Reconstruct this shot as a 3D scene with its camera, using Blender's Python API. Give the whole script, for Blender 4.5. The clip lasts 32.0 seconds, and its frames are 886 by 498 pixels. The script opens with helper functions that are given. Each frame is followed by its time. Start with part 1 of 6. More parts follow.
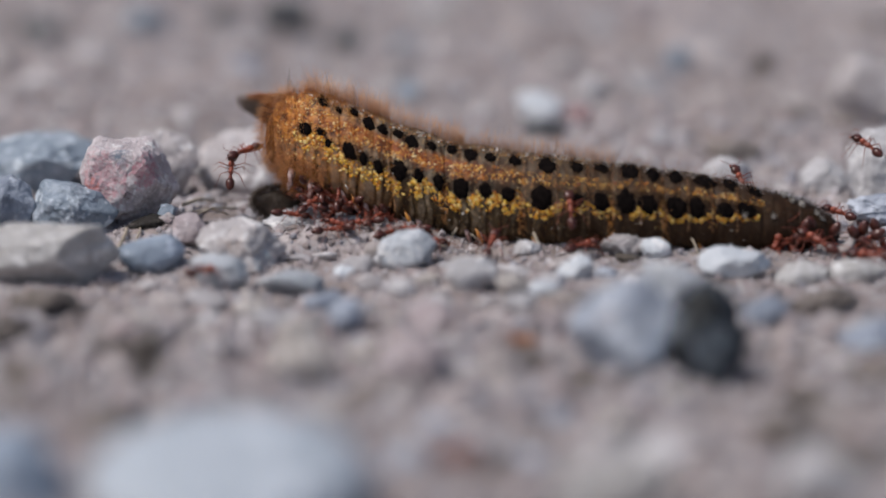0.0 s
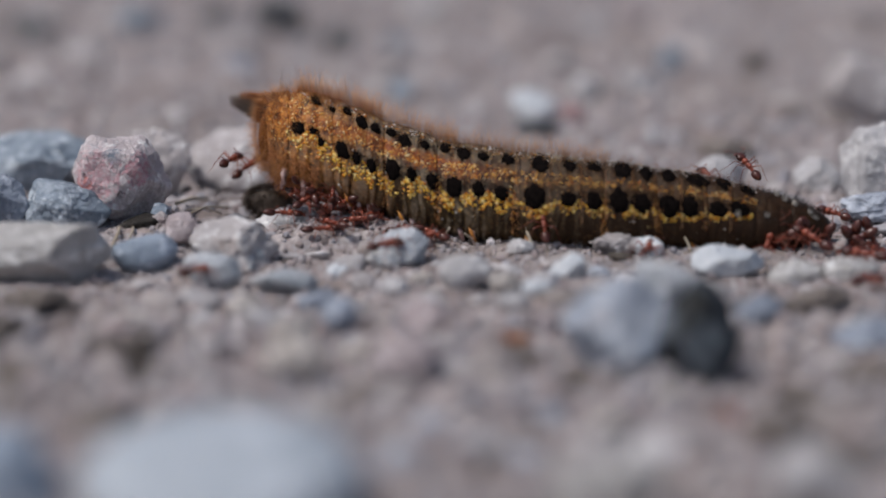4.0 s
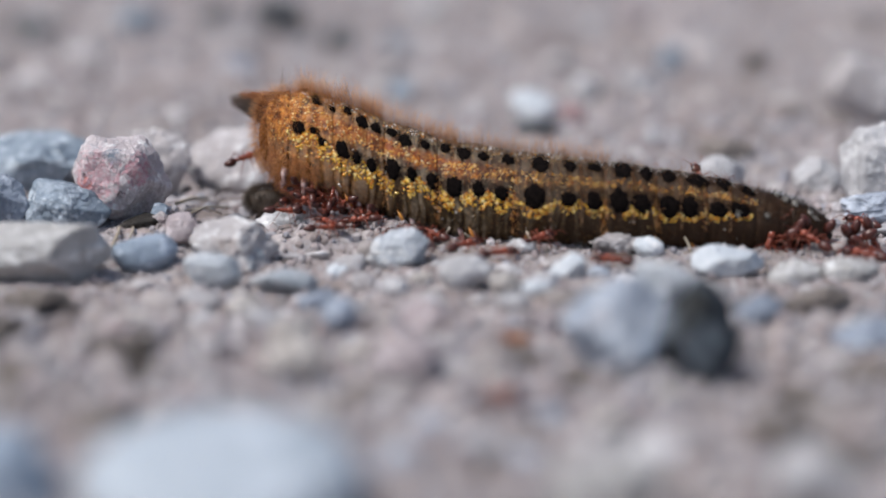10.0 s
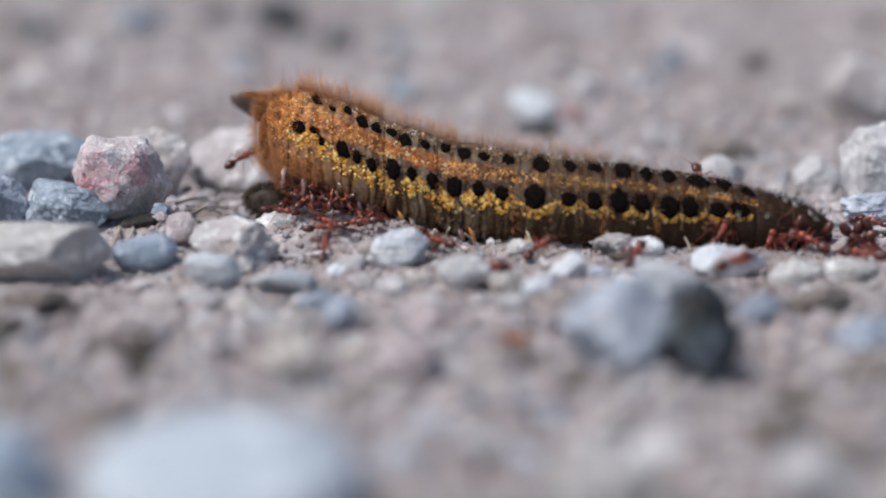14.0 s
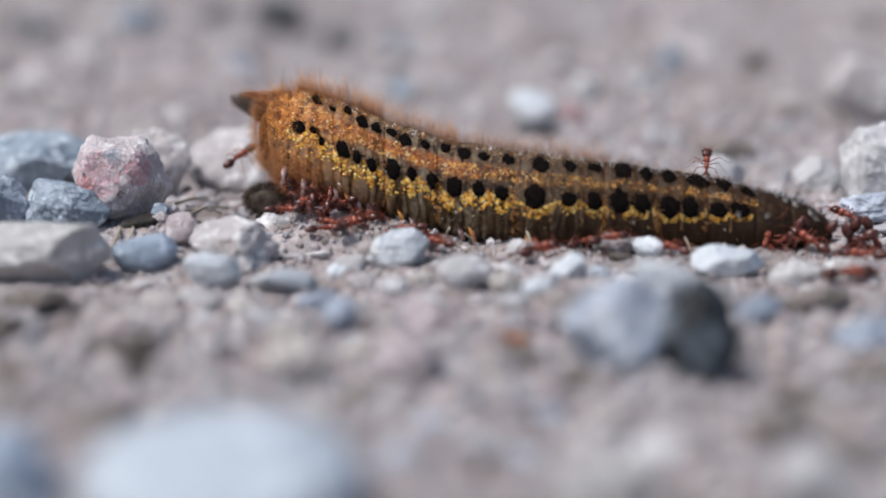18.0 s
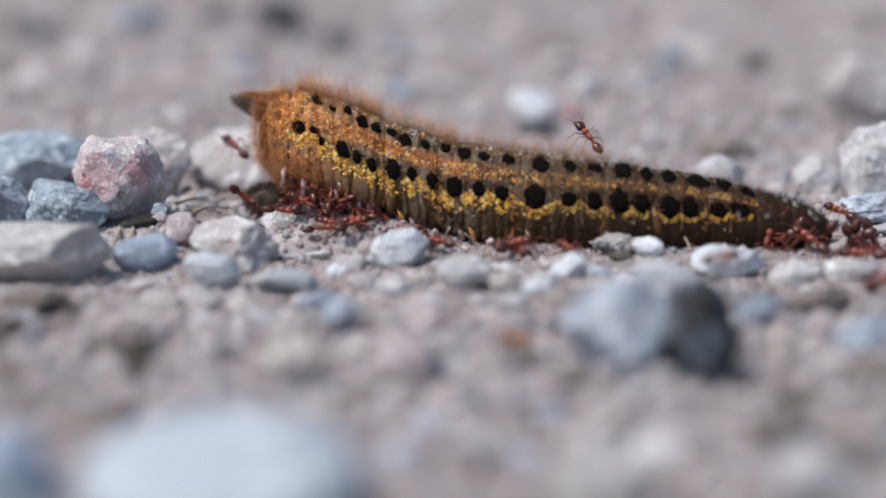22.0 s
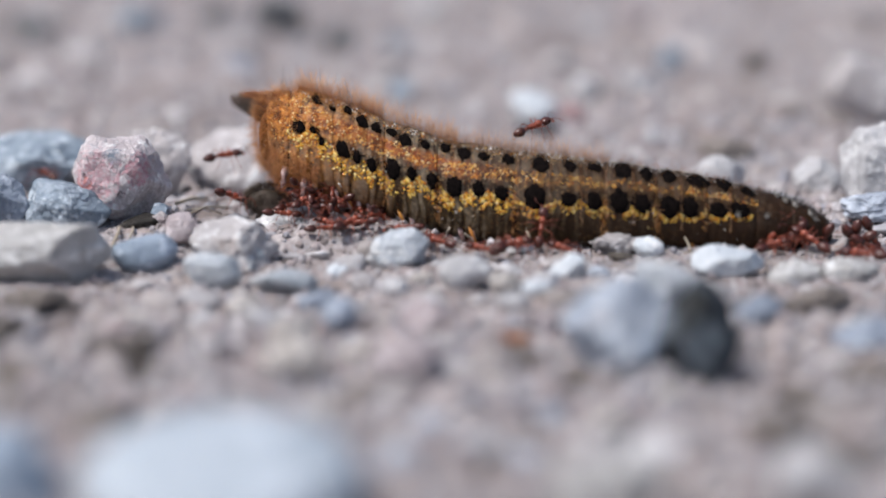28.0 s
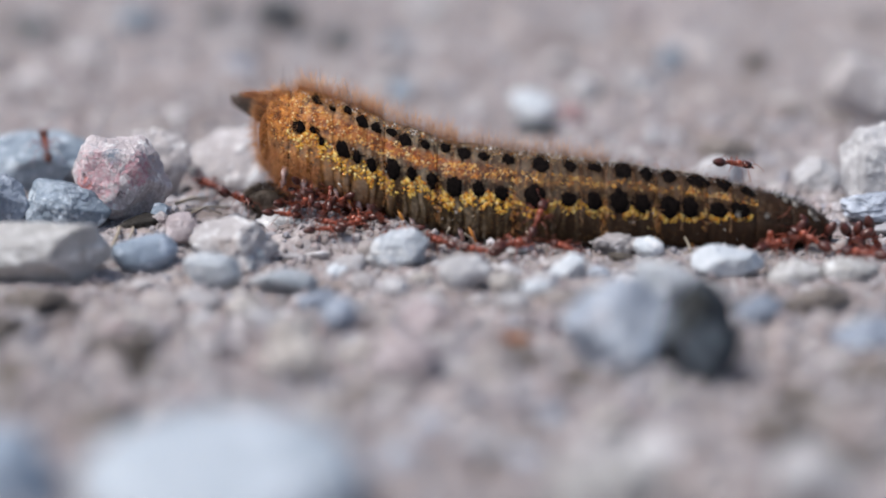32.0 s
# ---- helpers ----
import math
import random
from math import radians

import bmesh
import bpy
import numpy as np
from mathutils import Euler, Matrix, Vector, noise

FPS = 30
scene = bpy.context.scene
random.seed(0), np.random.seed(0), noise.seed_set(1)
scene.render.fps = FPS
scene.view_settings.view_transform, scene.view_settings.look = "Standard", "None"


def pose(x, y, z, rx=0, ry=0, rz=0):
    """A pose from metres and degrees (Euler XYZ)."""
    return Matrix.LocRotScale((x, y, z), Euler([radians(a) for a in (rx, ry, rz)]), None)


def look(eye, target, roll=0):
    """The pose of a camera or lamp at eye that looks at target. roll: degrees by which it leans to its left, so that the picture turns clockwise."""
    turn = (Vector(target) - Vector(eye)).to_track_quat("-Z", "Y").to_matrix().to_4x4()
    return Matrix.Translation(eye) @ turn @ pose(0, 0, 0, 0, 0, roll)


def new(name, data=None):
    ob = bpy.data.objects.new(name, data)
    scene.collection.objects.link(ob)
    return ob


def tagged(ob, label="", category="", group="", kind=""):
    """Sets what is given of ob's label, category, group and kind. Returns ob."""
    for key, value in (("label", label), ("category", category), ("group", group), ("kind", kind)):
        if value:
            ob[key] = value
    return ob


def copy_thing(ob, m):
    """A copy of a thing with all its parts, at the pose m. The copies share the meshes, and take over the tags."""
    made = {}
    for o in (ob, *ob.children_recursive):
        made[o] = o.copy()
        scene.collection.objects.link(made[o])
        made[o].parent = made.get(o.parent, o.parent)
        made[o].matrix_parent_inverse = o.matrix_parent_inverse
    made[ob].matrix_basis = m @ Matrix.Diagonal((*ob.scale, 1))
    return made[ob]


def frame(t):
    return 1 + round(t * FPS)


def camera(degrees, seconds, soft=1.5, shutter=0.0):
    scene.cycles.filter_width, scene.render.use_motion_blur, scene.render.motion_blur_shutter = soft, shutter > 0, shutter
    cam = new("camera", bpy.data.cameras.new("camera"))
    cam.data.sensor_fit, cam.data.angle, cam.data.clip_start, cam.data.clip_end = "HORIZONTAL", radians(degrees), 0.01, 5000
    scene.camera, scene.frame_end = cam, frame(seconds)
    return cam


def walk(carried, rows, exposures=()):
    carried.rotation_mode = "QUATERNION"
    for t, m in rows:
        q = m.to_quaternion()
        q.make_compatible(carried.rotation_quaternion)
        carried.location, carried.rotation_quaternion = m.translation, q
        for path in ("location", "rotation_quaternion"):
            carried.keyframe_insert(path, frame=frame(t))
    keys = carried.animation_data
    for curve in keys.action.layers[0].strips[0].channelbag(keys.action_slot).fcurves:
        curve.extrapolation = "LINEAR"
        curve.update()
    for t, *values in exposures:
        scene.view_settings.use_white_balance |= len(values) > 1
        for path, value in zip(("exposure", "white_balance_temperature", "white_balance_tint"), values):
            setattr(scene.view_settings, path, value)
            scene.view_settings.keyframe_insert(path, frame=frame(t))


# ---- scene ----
MM = 0.001

# ---- camera: a still macro lens, settling a little in the first two seconds ----
cam = camera(16.0, 32.0, soft=1.9)
EYE = Vector((0.0, -0.28877, 0.06079))


def aim(left, up):
    """The camera's pose, turned by thousandths of a degree to the left and up."""
    return Matrix.Translation(EYE) @ pose(0, 0, 0, 78 + up / 1000, 0, left / 1000)


walk(cam, [(0, aim(128, 20)), (0.5, aim(77, 10)), (1, aim(36, 3)), (1.5, aim(17, 1)), (2, aim(5, 0)),
           (2.5, aim(0, 0)), (16, aim(0, 0)), (32, aim(0, 0))],
     exposures=[(0, -0.18, 6520, 11), (1, -0.17, 6520, 11), (2, -0.24, 6520, 11), (3, -0.41, 6490, 11), (6, -0.18, 6420, 9.5), (8, -0.08, 6330, 8.7), (9, 0.07, 6330, 8.5),
                (13, 0.13, 6330, 8.5), (19, 0.21, 6330, 8.5), (25, 0.18, 6350, 9), (29, 0.26, 6350, 9), (32, 0.22, 6350, 9)])
cam.data.dof.use_dof = True
cam.data.dof.focus_distance = 0.2970
cam.data.dof.aperture_fstop = 11.8

# ---- light: a hazy sun high to the side under a bright sky ----
world = bpy.data.worlds.new("sky")
scene.world = world
world.use_nodes = True
wn = world.node_tree.nodes
sky = wn.new("ShaderNodeTexSky")
sky.sky_type = "NISHITA"
sky.sun_disc = False
sky.sun_elevation = radians(59)
sky.sun_rotation = radians(247)
sky.air_density, sky.dust_density = 1.0, 3.0
wn["Background"].inputs["Strength"].default_value = 0.105
world.node_tree.links.new(sky.outputs["Color"], wn["Background"].inputs["Color"])
sun = new("sun", bpy.data.lights.new("sun", "SUN"))
sun.data.energy, sun.data.angle, sun.data.color = 2.9, radians(9), (1.0, 0.955, 0.925)
sun.matrix_world = look((-0.6, -0.26, 1.1), (0, 0, 0))


# ---- materials ----
class Nodes:
    """A small helper round one material's node tree."""

    def __init__(self, name, rough=0.7, specular=0.4):
        self.mat = bpy.data.materials.new(name)
        self.mat.use_nodes = True
        self.tree = self.mat.node_tree
        self.bsdf = self.tree.nodes["Principled BSDF"]
        self.bsdf.inputs["Roughness"].default_value = rough
        self.bsdf.inputs["Specular IOR Level"].default_value = specular

    def node(self, kind, **values):
        n = self.tree.nodes.new("ShaderNode" + kind)
        for key, value in values.items():
            if key in n.inputs:
                self.put(n.inputs[key], value)
        return n

    def put(self, socket, value):
        if isinstance(value, bpy.types.NodeSocket):
            self.tree.links.new(value, socket)
        else:
            socket.default_value = value

    def coords(self, uv=False):
        c = self.tree.nodes.new("ShaderNodeTexCoord")
        return c.outputs["UV"] if uv else c.outputs["Object"]

    def noise(self, where, scale, detail=4.0, rough=0.6):
        return self.node("TexNoise", Vector=where, Scale=scale, Detail=detail, Roughness=rough).outputs["Fac"]

    def cells(self, where, scale, out="Distance", rand=1.0):
        return self.node("TexVoronoi", Vector=where, Scale=scale, Randomness=rand).outputs[out]

    def ramp(self, fac, *stops):
        n = self.tree.nodes.new("ShaderNodeValToRGB")
        self.put(n.inputs["Fac"], fac)
        els = n.color_ramp.elements
        while len(els) < len(stops):
            els.new(0.5)
        for el, (pos, col) in zip(els, stops):
            el.position = pos
            el.color = (*col, 1) if len(col) == 3 else col
        return n.outputs["Color"]

    def grey(self, fac, *stops):
        return self.ramp(fac, *[(p, (v, v, v)) for p, v in stops])

    def mix(self, fac, a, b, blend="MIX"):
        n = self.tree.nodes.new("ShaderNodeMix")
        n.data_type, n.blend_type = "RGBA", blend
        self.put(n.inputs[0], fac)
        for socket, v in ((n.inputs[6], a), (n.inputs[7], b)):
            self.put(socket, (*v, 1) if isinstance(v, tuple) and len(v) == 3 else v)
        return n.outputs[2]

    def math(self, op, a, b=0.0, clamp=False):
        n = self.tree.nodes.new("ShaderNodeMath")
        n.operation, n.use_clamp = op, clamp
        self.put(n.inputs[0], a)
        self.put(n.inputs[1], b)
        return n.outputs[0]

    def colour(self, value):
        self.put(self.bsdf.inputs["Base Color"], value)

    def bump(self, height, strength=0.4, distance=0.0002):
        n = self.node("Bump", Strength=strength, Distance=distance, Height=height)
        self.tree.links.new(n.outputs["Normal"], self.bsdf.inputs["Normal"])


def rock_material(name, dark, base, light, grain=1200.0, rough=0.75, patches=()):
    """Mottled stone; patches are (colour, centre, reach, cover, scale): minerals that gather round one place on it, and
    the dark slate's painted lit area.
    """
    m = Nodes(name, rough)
    at = m.coords()
    shift = m.node("ObjectInfo").outputs["Random"]
    add = m.node("VectorMath")
    m.put(add.inputs[0], at)
    m.put(add.inputs[1], m.node("CombineXYZ", X=shift, Y=m.math("MULTIPLY", shift, 3.7), Z=shift).outputs[0])
    moved = add.outputs[0]
    broad = m.noise(moved, grain * 0.16, 5, 0.65)
    mid = m.noise(moved, grain * 0.45, 5, 0.7)
    fine = m.noise(moved, grain, 6, 0.7)
    col = m.ramp(broad, (0.3, dark), (0.52, base), (0.72, light))
    col = m.mix(m.grey(fine, (0.36, 0.75), (0.6, 0.0)), col, dark, "MIX")
    crystal = m.grey(m.cells(moved, grain * 0.8), (0.1, 0.75), (0.24, 0.0))
    col = m.mix(crystal, col, tuple(min(0.85, c * 1.2 + 0.02) for c in light))
    col = m.mix(m.grey(mid, (0.55, 0.0), (0.64, 0.85)), col, tuple(min(0.9, c * 1.35 + 0.03) for c in light))
    for colour, centre, reach, cover, scale in patches:
        sub = m.node("VectorMath")
        sub.operation = "DISTANCE"
        m.put(sub.inputs[0], at)
        m.put(sub.inputs[1], tuple(c * MM for c in centre))
        near = m.math("DIVIDE", sub.outputs["Value"], reach * MM)
        rag = m.math("ADD", near, m.math("MULTIPLY", m.math("SUBTRACT", m.noise(moved, scale, 5, 0.7), 0.5), 3.0))
        dapple = m.grey(m.noise(moved, scale * 1.7, 4, 0.7), (0.4, 0.25), (0.56, 1.0))
        col = m.mix(m.math("MULTIPLY", dapple, m.grey(rag, (0.5, cover), (0.85, 0.0))), col, colour)
    m.colour(col)
    m.bump(m.math("ADD", m.math("ADD", broad, mid), m.math("MULTIPLY", fine, 0.5)), 1.0, 0.0008)
    return m.mat


def pits(*places):
    return tuple(((0.06, 0.04, 0.045), p, r * 1.2, 0.95, 2600) for p, r in places)


GREY_BLUE = rock_material("blue_grey_rock", (0.17, 0.22, 0.275), (0.34, 0.405, 0.48), (0.54, 0.6, 0.67))
PALE = rock_material("pale_grey_rock", (0.33, 0.305, 0.305), (0.55, 0.515, 0.515), (0.7, 0.675, 0.68))
PALE_ROSY = rock_material("pale_rosy_rock", (0.42, 0.385, 0.385), (0.58, 0.54, 0.54), (0.7, 0.665, 0.665))
PALE_LIGHT = rock_material("pale_limestone", (0.46, 0.455, 0.465), (0.6, 0.59, 0.6), (0.7, 0.69, 0.7))
WHITE = rock_material("white_quartz", (0.5, 0.54, 0.58), (0.64, 0.68, 0.72), (0.74, 0.77, 0.8), grain=700, rough=0.5)
BRIGHT = rock_material("bright_white_stone", (0.47, 0.475, 0.5), (0.6, 0.605, 0.625), (0.7, 0.705, 0.72), grain=600, rough=0.6)
WHITE_DULL = rock_material("dull_white_stone", (0.36, 0.41, 0.46), (0.43, 0.48, 0.53), (0.49, 0.53, 0.575), grain=500, rough=0.6)
PINK = rock_material("pink_granite", (0.46, 0.4, 0.415), (0.68, 0.62, 0.635), (0.82, 0.78, 0.79), grain=1500, patches=(
    ((0.46, 0.41, 0.4), (2.8, -3.0, -1.8), 3.4, 0.7, 1500), ((0.62, 0.32, 0.36), (-2.6, -3.0, 1.2), 3.6, 0.75, 1700), ((0.6, 0.18, 0.15), (-3.7, -2.2, -0.2), 2.0, 0.85, 1500),
    ((0.58, 0.24, 0.29), (1.9, -2.6, 2.0), 2.0, 0.75, 1700), ((0.2, 0.26, 0.33), (-0.5, -2.6, 3.5), 1.0, 0.9, 1700))
    + pits(((0.2, -3.4, -0.3), 0.5), ((-1.6, -3.2, 2.4), 0.35), ((-2.9, -3.0, 2.6), 0.3), ((-0.9, -3.3, 2.0), 0.3), ((1.2, -3.3, 1.5), 0.28), ((-2.2, -3.2, 0.9), 0.3), ((2.4, -3.0, 0.6), 0.25),
           ((-2.6, -3.0, -0.9), 0.3), ((-1.3, -3.3, -1.4), 0.25), ((-3.2, -2.6, 1.6), 0.25), ((0.6, -3.3, 2.9), 0.3)))
STAINED = rock_material("bluish_stained_rock", (0.42, 0.39, 0.385), (0.56, 0.53, 0.53), (0.68, 0.66, 0.665), patches=(((0.3, 0.4, 0.47), (3.4, -2.0, 0.4), 2.2, 0.8, 500), ((0.5, 0.41, 0.37), (-0.8, -2.8, 0.8), 2.0, 0.6, 600)))
BLUE_SMOOTH = rock_material("smooth_slate_blue_rock", (0.23, 0.29, 0.37), (0.32, 0.385, 0.47), (0.42, 0.48, 0.56), grain=700, rough=0.6)
# the broad blue-grey patch paints a lit area into the slate's colour
DARK = rock_material("dark_slate", (0.008, 0.009, 0.01), (0.035, 0.042, 0.052), (0.13, 0.155, 0.185), grain=450, patches=(((0.17, 0.205, 0.235), (0.7, -1.9, -0.6), 2.4, 0.8, 500), ((0.3, 0.34, 0.37), (1.7, -1.8, 0.4), 1.0, 0.8, 600), ((0.016, 0.016, 0.013), (-1.0, -1.6, 2.2), 2.6, 0.95, 350)))
CREAM = rock_material("cream_stone", (0.38, 0.35, 0.32), (0.52, 0.48, 0.45), (0.62, 0.59, 0.56))
ROSE = rock_material("rose_stone", (0.35, 0.29, 0.3), (0.5, 0.435, 0.445), (0.58, 0.53, 0.54))
SLAB = rock_material("weathered_grey_slab", (0.4, 0.39, 0.38), (0.56, 0.55, 0.54), (0.66, 0.655, 0.65))
PINK_DULL = rock_material("dull_pink_stone", (0.36, 0.22, 0.22), (0.5, 0.33, 0.33), (0.58, 0.42, 0.42))
SLATE = rock_material("dull_slate", (0.05, 0.055, 0.06), (0.11, 0.12, 0.13), (0.2, 0.21, 0.22))
PALE_BLUE = rock_material("pale_blue_rock", (0.37, 0.405, 0.44), (0.56, 0.595, 0.64), (0.69, 0.715, 0.75))
STEEL = rock_material("steel_blue_rock", (0.15, 0.18, 0.23), (0.27, 0.31, 0.38), (0.42, 0.46, 0.52), grain=800)
LILAC_PALE = rock_material("pale_lilac_rock", (0.27, 0.305, 0.37), (0.44, 0.485, 0.555), (0.58, 0.62, 0.685), grain=900, patches=(((0.27, 0.34, 0.44), (2.2, -2.6, -1.0), 2.0, 0.7, 500), ((0.5, 0.47, 0.48), (-2.0, -2.2, 1.8), 1.8, 0.6, 600)))
LILAC = rock_material("lilac_grey_rock", (0.24, 0.275, 0.34), (0.4, 0.445, 0.52), (0.54, 0.585, 0.655), grain=650)
# near-black, for the shade in the gap between the stones
GAP_SHADE = rock_material("gap_shade_earth", (0.012, 0.01, 0.008), (0.03, 0.026, 0.022), (0.07, 0.06, 0.05))
BROWN_PALE = rock_material("dry_brown_earth_lump", (0.14, 0.12, 0.105), (0.25, 0.215, 0.195), (0.34, 0.3, 0.28))
BROWN = rock_material("brown_earth_lump", (0.07, 0.06, 0.05), (0.13, 0.11, 0.09), (0.2, 0.17, 0.14))


GRIT_TONES = ((0.0, (0.227, 0.189, 0.181)), (0.15, (0.344, 0.294, 0.29)), (0.3, (0.437, 0.361, 0.361)), (0.45, (0.395, 0.361, 0.361)), (0.6, (0.344, 0.353, 0.403)), (0.75, (0.454, 0.399, 0.378)),
              (0.88, (0.47, 0.441, 0.458)), (1.0, (0.655, 0.63, 0.647)))
PEBBLE_TONES = ((0.0, (0.26, 0.23, 0.22)), (0.25, (0.42, 0.38, 0.37)), (0.5, (0.43, 0.44, 0.47)), (0.7, (0.52, 0.475, 0.465)), (0.88, (0.58, 0.555, 0.555)),
                (1.0, (0.74, 0.73, 0.74)))


def gravel_material(name, islands):
    """Grey pebbles of mixed colour: each one, or each island, has its own tone."""
    m = Nodes(name, 0.75)
    one = m.node("NewGeometry").outputs["Random Per Island"] if islands else m.node("ObjectInfo").outputs["Random"]
    stops = GRIT_TONES if islands else PEBBLE_TONES
    tone = m.ramp(one, *stops)
    fine = m.noise(m.coords(), 1600, 5)
    m.colour(m.mix(m.grey(fine, (0.35, 0.5), (0.65, 0.0)), tone, (0.2, 0.18, 0.17)))
    m.bump(fine, 0.6, 0.0003)
    return m.mat


GRIT = gravel_material("grit", True)
PEBBLE = gravel_material("pebble", False)


def ground_material():
    """Dry crumbling earth: pale dust, brown and pinkish crumbs, hollows with their shade put into the colour."""
    m = Nodes("trodden_earth", 0.85, 0.25)
    at = m.coords()
    broad, mid, small, fine = m.noise(at, 45, 4), m.noise(at, 210, 5, 0.7), m.noise(at, 520, 4, 0.7), m.noise(at, 1300, 6)
    col = m.ramp(mid, (0.3, (0.15, 0.122, 0.117)), (0.43, (0.35, 0.3, 0.297)), (0.55, (0.475, 0.43, 0.437)), (0.7, (0.66, 0.63, 0.65)))
    tint = m.cells(at, 330, "Color")
    hue = m.node("SeparateXYZ", Vector=tint)
    crumb = m.ramp(hue.outputs["X"], (0.0, (0.24, 0.195, 0.17)), (0.3, (0.42, 0.35, 0.335)), (0.55, (0.38, 0.39, 0.42)), (0.8, (0.5, 0.45, 0.43)), (1.0, (0.7, 0.68, 0.69)))
    col = m.mix(m.grey(small, (0.42, 0.0), (0.56, 0.7)), col, crumb)
    col = m.mix(m.grey(broad, (0.46, 0.0), (0.62, 0.6)), col, (0.25, 0.205, 0.185))
    # low spots of the bump noise painted darker, as shaded hollows
    col = m.mix(m.grey(fine, (0.35, 0.6), (0.6, 0.0)), col, (0.16, 0.135, 0.12))
    m.colour(col)
    m.bump(m.math("ADD", mid, fine), 0.7, 0.0006)
    return m.mat


EARTH = ground_material()


def plain(name, dark, light, scale=900.0, rough=0.5, specular=0.5, relief=0.3):
    m = Nodes(name, rough, specular)
    n = m.noise(m.coords(), scale, 5)
    m.colour(m.ramp(n, (0.3, dark), (0.7, light)))
    m.bump(n, relief, 0.0001)
    return m.mat


ANT_RED = plain("ant_red_brown", (0.11, 0.022, 0.013), (0.4, 0.095, 0.048), 1500, 0.3, 0.5, 0.4)
ANT_DARK = plain("ant_dark_brown", (0.018, 0.006, 0.005), (0.1, 0.026, 0.017), 1500, 0.3, 0.5, 0.4)
ANT_LIMB = plain("ant_limb", (0.1, 0.022, 0.014), (0.32, 0.08, 0.045), 2000, 0.35)
def bead_material(name, *stops):
    """Small glossy scales, each of its own tone."""
    m = Nodes(name, 0.18, 0.8)
    one = m.node("NewGeometry").outputs["Random Per Island"]
    m.colour(m.mix(m.grey(m.noise(m.coords(), 5000, 3), (0.35, 0.4), (0.6, 0.0)), m.ramp(one, *stops), (0.22, 0.1, 0.02)))
    return m.mat


BEAD_YELLOW = bead_material("yellow_scale", (0.0, (0.5, 0.14, 0.01)), (0.3, (0.72, 0.32, 0.02)), (0.65, (0.86, 0.54, 0.06)), (1.0, (0.9, 0.72, 0.28)))
BEAD_GOLD = bead_material("gold_scale", (0.0, (0.36, 0.07, 0.012)), (0.35, (0.62, 0.22, 0.03)), (0.7, (0.8, 0.46, 0.1)), (1.0, (0.86, 0.7, 0.38)))
BEAD_AMBER = bead_material("amber_scale", (0.0, (0.42, 0.13, 0.015)), (0.4, (0.62, 0.28, 0.03)), (0.8, (0.76, 0.46, 0.08)), (1.0, (0.84, 0.66, 0.3)))
# for pale scales, and for beads that imitate glints by their pale colour
BEAD_PALE = bead_material("pale_scale_and_glint", (0.0, (0.5, 0.42, 0.32)), (0.5, (0.7, 0.66, 0.6)), (1.0, (0.85, 0.84, 0.82)))
VELVET = plain("black_velvet_spot", (0.0015, 0.0014, 0.0016), (0.011, 0.008, 0.007), 3000, 0.95, 0.03, 0.9)
HAIR_ORANGE = plain("orange_bristle", (0.55, 0.22, 0.06), (0.76, 0.38, 0.14), 900, 0.5)
HAIR_BROWN = plain("brown_bristle", (0.2, 0.075, 0.025), (0.4, 0.17, 0.065), 900, 0.5)
HAIR_PEACH = plain("peach_bristle", (0.5, 0.22, 0.08), (0.7, 0.38, 0.18), 900, 0.5)
HAIR_RUST = plain("rust_bristle", (0.16, 0.05, 0.015), (0.36, 0.13, 0.035), 900, 0.5)
HAIR_FOX = plain("fox_red_bristle", (0.42, 0.14, 0.04), (0.66, 0.29, 0.1), 900, 0.5)
HAIR_OLIVE = plain("olive_bristle", (0.04, 0.028, 0.02), (0.13, 0.092, 0.065), 900, 0.6)
HAIR_BLACK = plain("black_bristle", (0.006, 0.005, 0.004), (0.025, 0.017, 0.012), 900, 0.6)
HAIR_PALE = plain("pale_bristle", (0.45, 0.42, 0.38), (0.65, 0.62, 0.58), 900, 0.5)
HAIR_TAN = plain("tan_bristle", (0.26, 0.12, 0.05), (0.48, 0.26, 0.12), 900, 0.5)
HAIR_DARK = plain("dark_bristle", (0.035, 0.022, 0.015), (0.1, 0.055, 0.032), 900, 0.5)
PROLEG = plain("proleg_plate", (0.34, 0.11, 0.02), (0.62, 0.28, 0.05), 1200, 0.4)
LEG_PINK = plain("pinkish_leg_skin", (0.16, 0.055, 0.04), (0.6, 0.44, 0.4), 1600, 0.35)
FLECK = plain("pale_fleck", (0.24, 0.22, 0.19), (0.55, 0.52, 0.47), 2500, 0.4)
TAIL = plain("dark_tail_skin", (0.008, 0.006, 0.005), (0.05, 0.034, 0.025), 1300, 0.6, 0.3, 0.8)
FRONT = plain("rusty_front_skin", (0.1, 0.036, 0.01), (0.36, 0.14, 0.034), 1300, 0.7, 0.2, 0.8)
HEAD_SKIN = plain("head_capsule", (0.05, 0.036, 0.026), (0.12, 0.088, 0.065), 1400, 0.6, 0.4, 0.8)
STRAW = plain("dry_straw", (0.3, 0.25, 0.18), (0.5, 0.44, 0.36), 700, 0.7)
LEAF = plain("dead_leaf", (0.26, 0.085, 0.03), (0.42, 0.17, 0.07), 700, 0.7)


